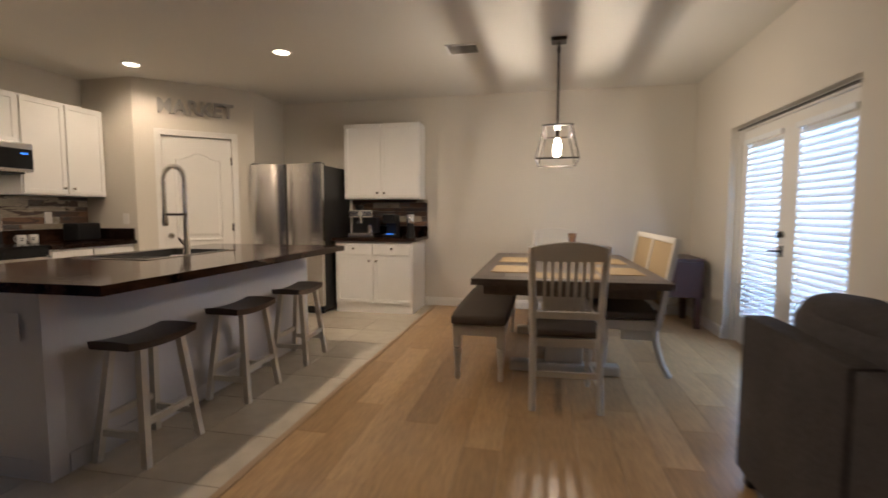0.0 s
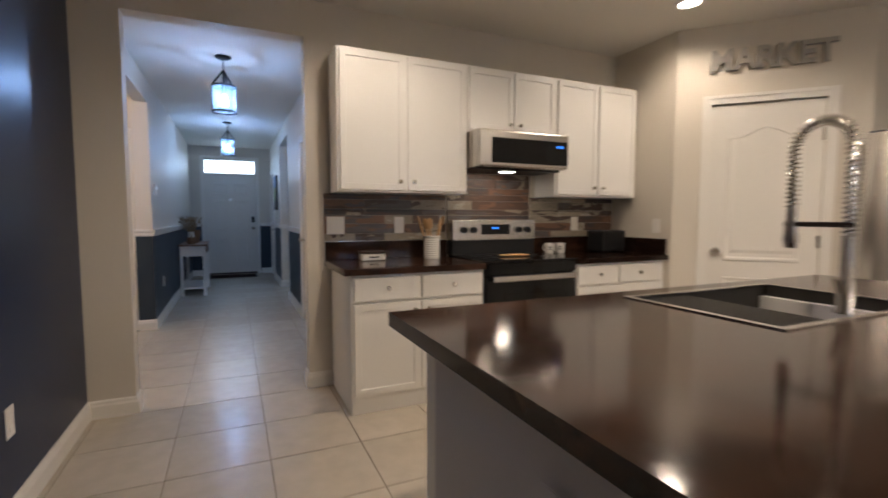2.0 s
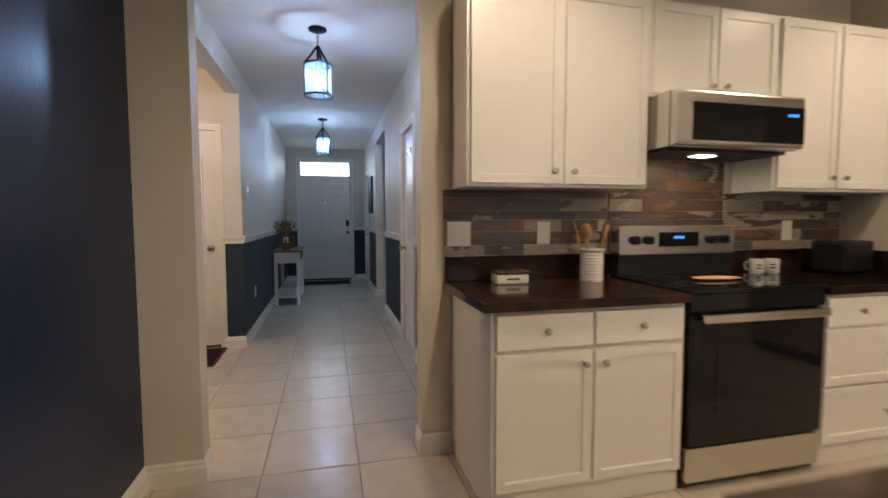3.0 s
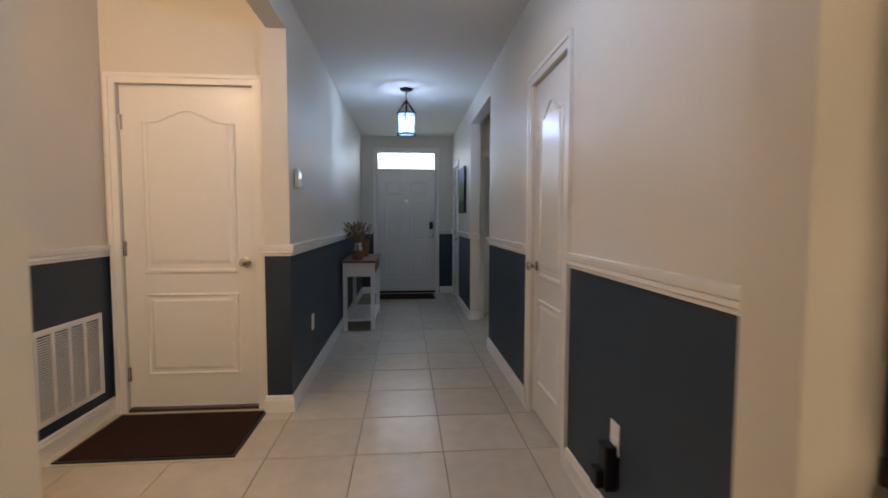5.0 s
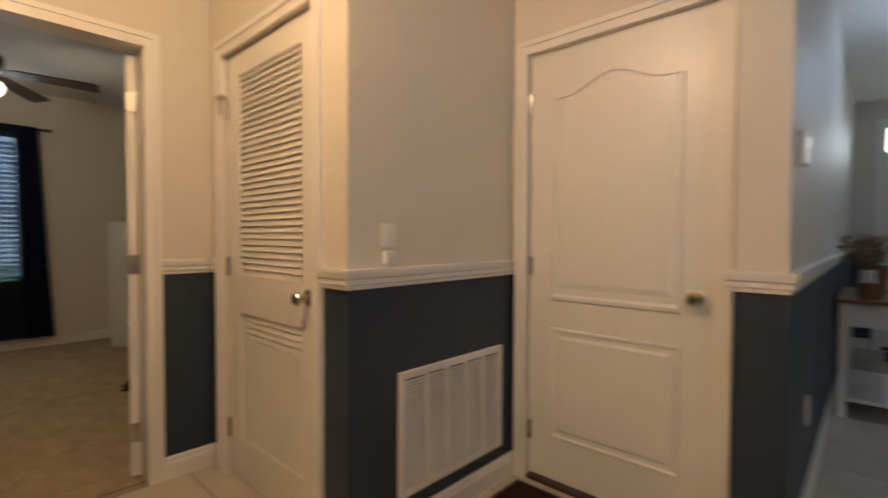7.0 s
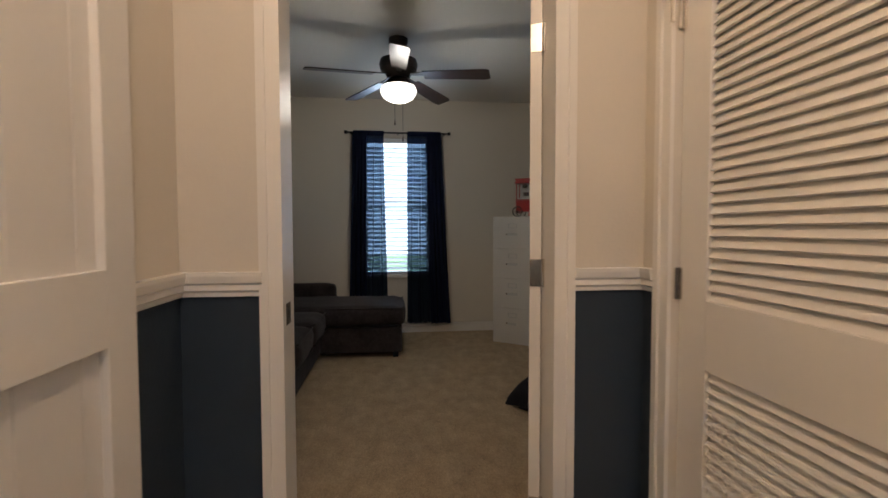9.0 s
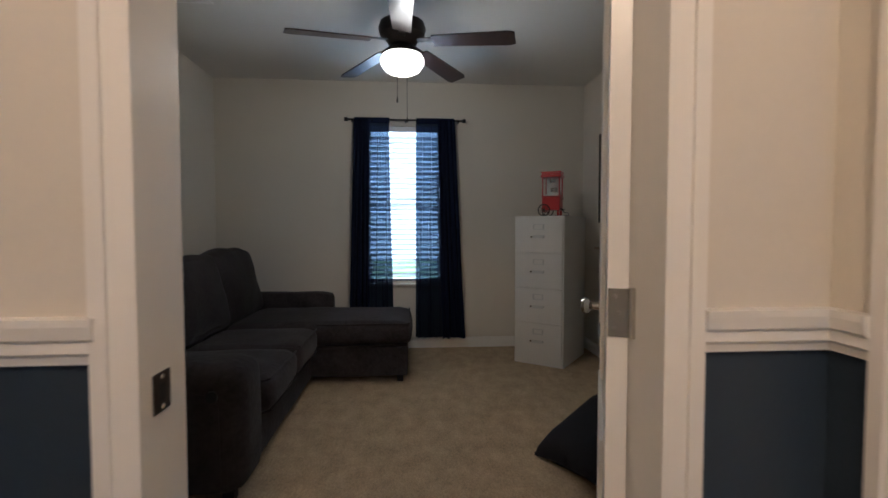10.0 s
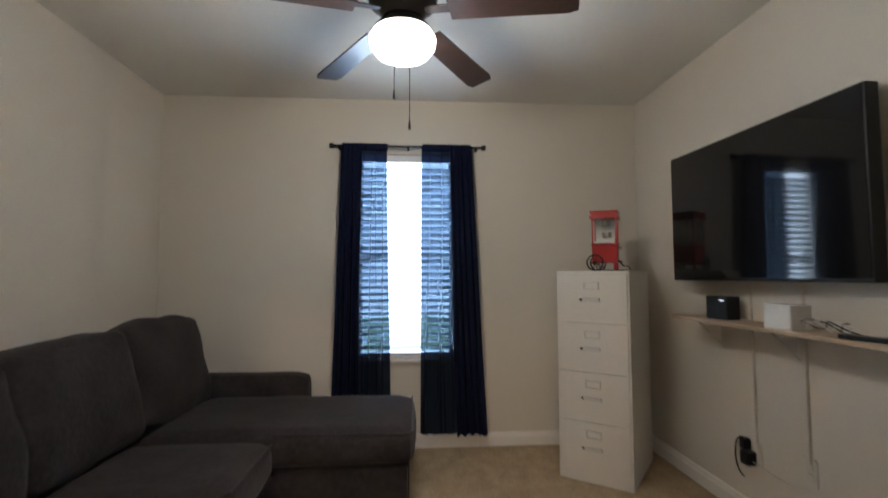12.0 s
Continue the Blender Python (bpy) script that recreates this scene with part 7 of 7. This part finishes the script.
part("lead", tube(bmesh.new(), [(0.02, 0.03, -0.03), (0.012, 0.15, -0.045), (0.012, 0.28, -0.05), (0.012, 0.36, -0.02)], 0.003), CABMETAL, pg, "pale lead along the wall", True)
plate("wall_outlet", "cream outlet on the window wall", (-6.72, -5.87, 0.47), 180, 0.075, 0.12, 1, "outlet", WALL)

fp_ = thing("floor_pillow", "black floor cushion leaning on the bedroom door", "cushion", (-6.785, -3.42, 0.0))
m_ = Matrix.Translation((0, 0, 0.165)) @ Matrix.Rotation(radians(28), 4, "Y") @ Matrix.Rotation(radians(20), 4, "Z")
bm = bmesh.new()
n = 16
for s in (1, -1):
    g = []
    for i in range(n + 1):
        row = []
        for j in range(n + 1):
            u, v = -1 + 2 * i / n, -1 + 2 * j / n
            e = (1 - u ** 4) * (1 - v ** 4)
            p = Vector((0.285 * u * (1 - 0.10 * (1 - v * v) * abs(u)), 0.285 * v * (1 - 0.10 * (1 - u * u) * abs(v)), s * (0.10 * e ** 0.6 + 0.008 * noise.noise(Vector((u * 3, v * 3, s))))))
            row.append(bm.verts.new(m_ @ p))
        g.append(row)
    for i in range(n):
        for j in range(n):
            bm.faces.new((g[i][j], g[i + 1][j], g[i + 1][j + 1], g[i][j + 1]))
bmesh.ops.remove_doubles(bm, verts=bm.verts, dist=1e-3)
part("cover", bm, mat("black_cushion_cloth", (0.016, 0.016, 0.020), 0.85, vary=0.2, scale=8, bump=0.4, bump_scale=200, fine=0.1, spec=0.15), fp_, "", True)

# ---- floor pieces and splashback ----
def shared(mesh_name, bm, material):
    me = bpy.data.meshes.new(mesh_name)
    bmesh.ops.recalc_face_normals(bm, faces=bm.faces)
    bm.to_mesh(me)
    bm.free()
    me.materials.append(material)
    return me


def piece(name, me, parent, at, turn=0.0, scale=(1, 1, 1)):
    o = new(name, me)
    o.parent = parent
    o.location, o.rotation_euler, o.scale = at, (0, 0, radians(turn)), scale
    return o


random.seed(11)
TS = 0.457
tile_me = shared("tile", box(bmesh.new(), -TS / 2 + 0.0025, TS / 2 - 0.0025, -TS / 2 + 0.0025, TS / 2 - 0.0025, -0.0055, 0.0, 0.0012), TILE)
slab_ = bpy.data.objects["floor_slab"]
for i in range(-28, 1):
    for j in range(-7, 16):
        x, y = XS - 0.2305 + i * TS, 1.0565 + j * TS - 1.5 * TS + 0.5 * TS
        hall = x < -4.85 and -0.02 < y < 2.1
        vest = -7.75 < x < -4.9 and -2.1 < y < 0.4
        kit = x > -5.2 and y > 0.1 and y < 6.2
        side = -10.6 < x < -8.5 and 1.9 < y < 3.5
        if x > -12.45 and (hall or vest or kit or side):
            q = (random.random() - 0.5)
            piece("floor_tile", tile_me, slab_, (x, y, 0.0008 * q), 180 * (i % 2))
PW, PL, YS = 0.19, 1.22, -4.0
plank_me = shared("plank", box(bmesh.new(), -PW / 2 + 0.0006, PW / 2 - 0.0006, -PL / 2 + 0.0006, PL / 2 - 0.0006, -0.0115, 0.0, 0.0012), PLANK)
wood_ = bpy.data.objects["floor_wood_base"]
k = 0
for i in range(-2, 17):
    x = XS + 0.005 + PW / 2 + i * PW
    y = -4.0 + [0.0, 0.42, 0.81, 0.23, 0.62][i % 5] - 0.4
    while y < 6.2:
        a, b = max(y - PL / 2, YS), min(y + PL / 2, 5.885 if i >= 0 else 0.21)
        if b - a > 0.05 and k < 300:
            piece("floor_plank", plank_me, wood_, (x, (a + b) / 2, 0.0004 * (random.random() - 0.5)), 180 * random.randint(0, 1), (1, (b - a) / PL, 1))
            k += 1
        y += PL
fixed("transition_strip", boxes((XS - 0.025, XS + 0.015, 0.33, 5.885, -0.004, 0.006), bevel=0.002), mat("oak_strip", (0.33, 0.22, 0.12), 0.4, vary=0.15, scale=8, stretch=(8, 1, 1)), "oak transition strip between tile and wood floor", "trim")

sp_me = shared("splash_piece", box(bmesh.new(), 0.0, 0.009, 0.0, 1.0, 0.0, 1.0), SPLASH)
spl = thing("splashback", "wood-look splashback tiles in brown, slate and cream", "splashback", (-5.0398, 0, 0), 0, kind="structure")
ROWS = (0.052, 0.070, 0.062, 0.046, 0.068, 0.052)


def splash(parent, y0, y1, z0, z1, seed):
    random.seed(seed)
    z, r = z0, 0
    while z < z1 - 0.01:
        h = min(ROWS[r % 6], z1 - z)
        y = y0
        while y < y1 - 0.005:
            l = min(random.choice((0.15, 0.22, 0.29, 0.36, 0.44)), y1 - y)
            if y1 - (y + l) < 0.05:
                l = y1 - y
            piece("splash_tile", sp_me, parent, (0, y + 0.0006, z + 0.0006), 0, (0.7 + 0.5 * random.random(), l - 0.0012, h - 0.0012))
            y += l
        z += h
        r += 1


splash(spl, 1.725, 2.66, 1.034, 1.371, 3)
splash(spl, 2.67, 3.44, 1.034, 1.551, 5)
splash(spl, 3.45, 4.36, 1.034, 1.371, 8)
part("edge_trim", boxes((0.0, 0.011, 1.725, 2.65, 1.031, 1.0335), (0.0, 0.011, 3.45, 4.34, 1.031, 1.0335)), CHROME, spl, "thin metal edge trim")
sp2 = thing("splashback", "wood-look splashback tiles behind the coffee machines", "splashback", (-2.50, 5.8845, 0), -90, kind="structure")
splash(sp2, 0.0, 1.03, 1.034, 1.371, 9)
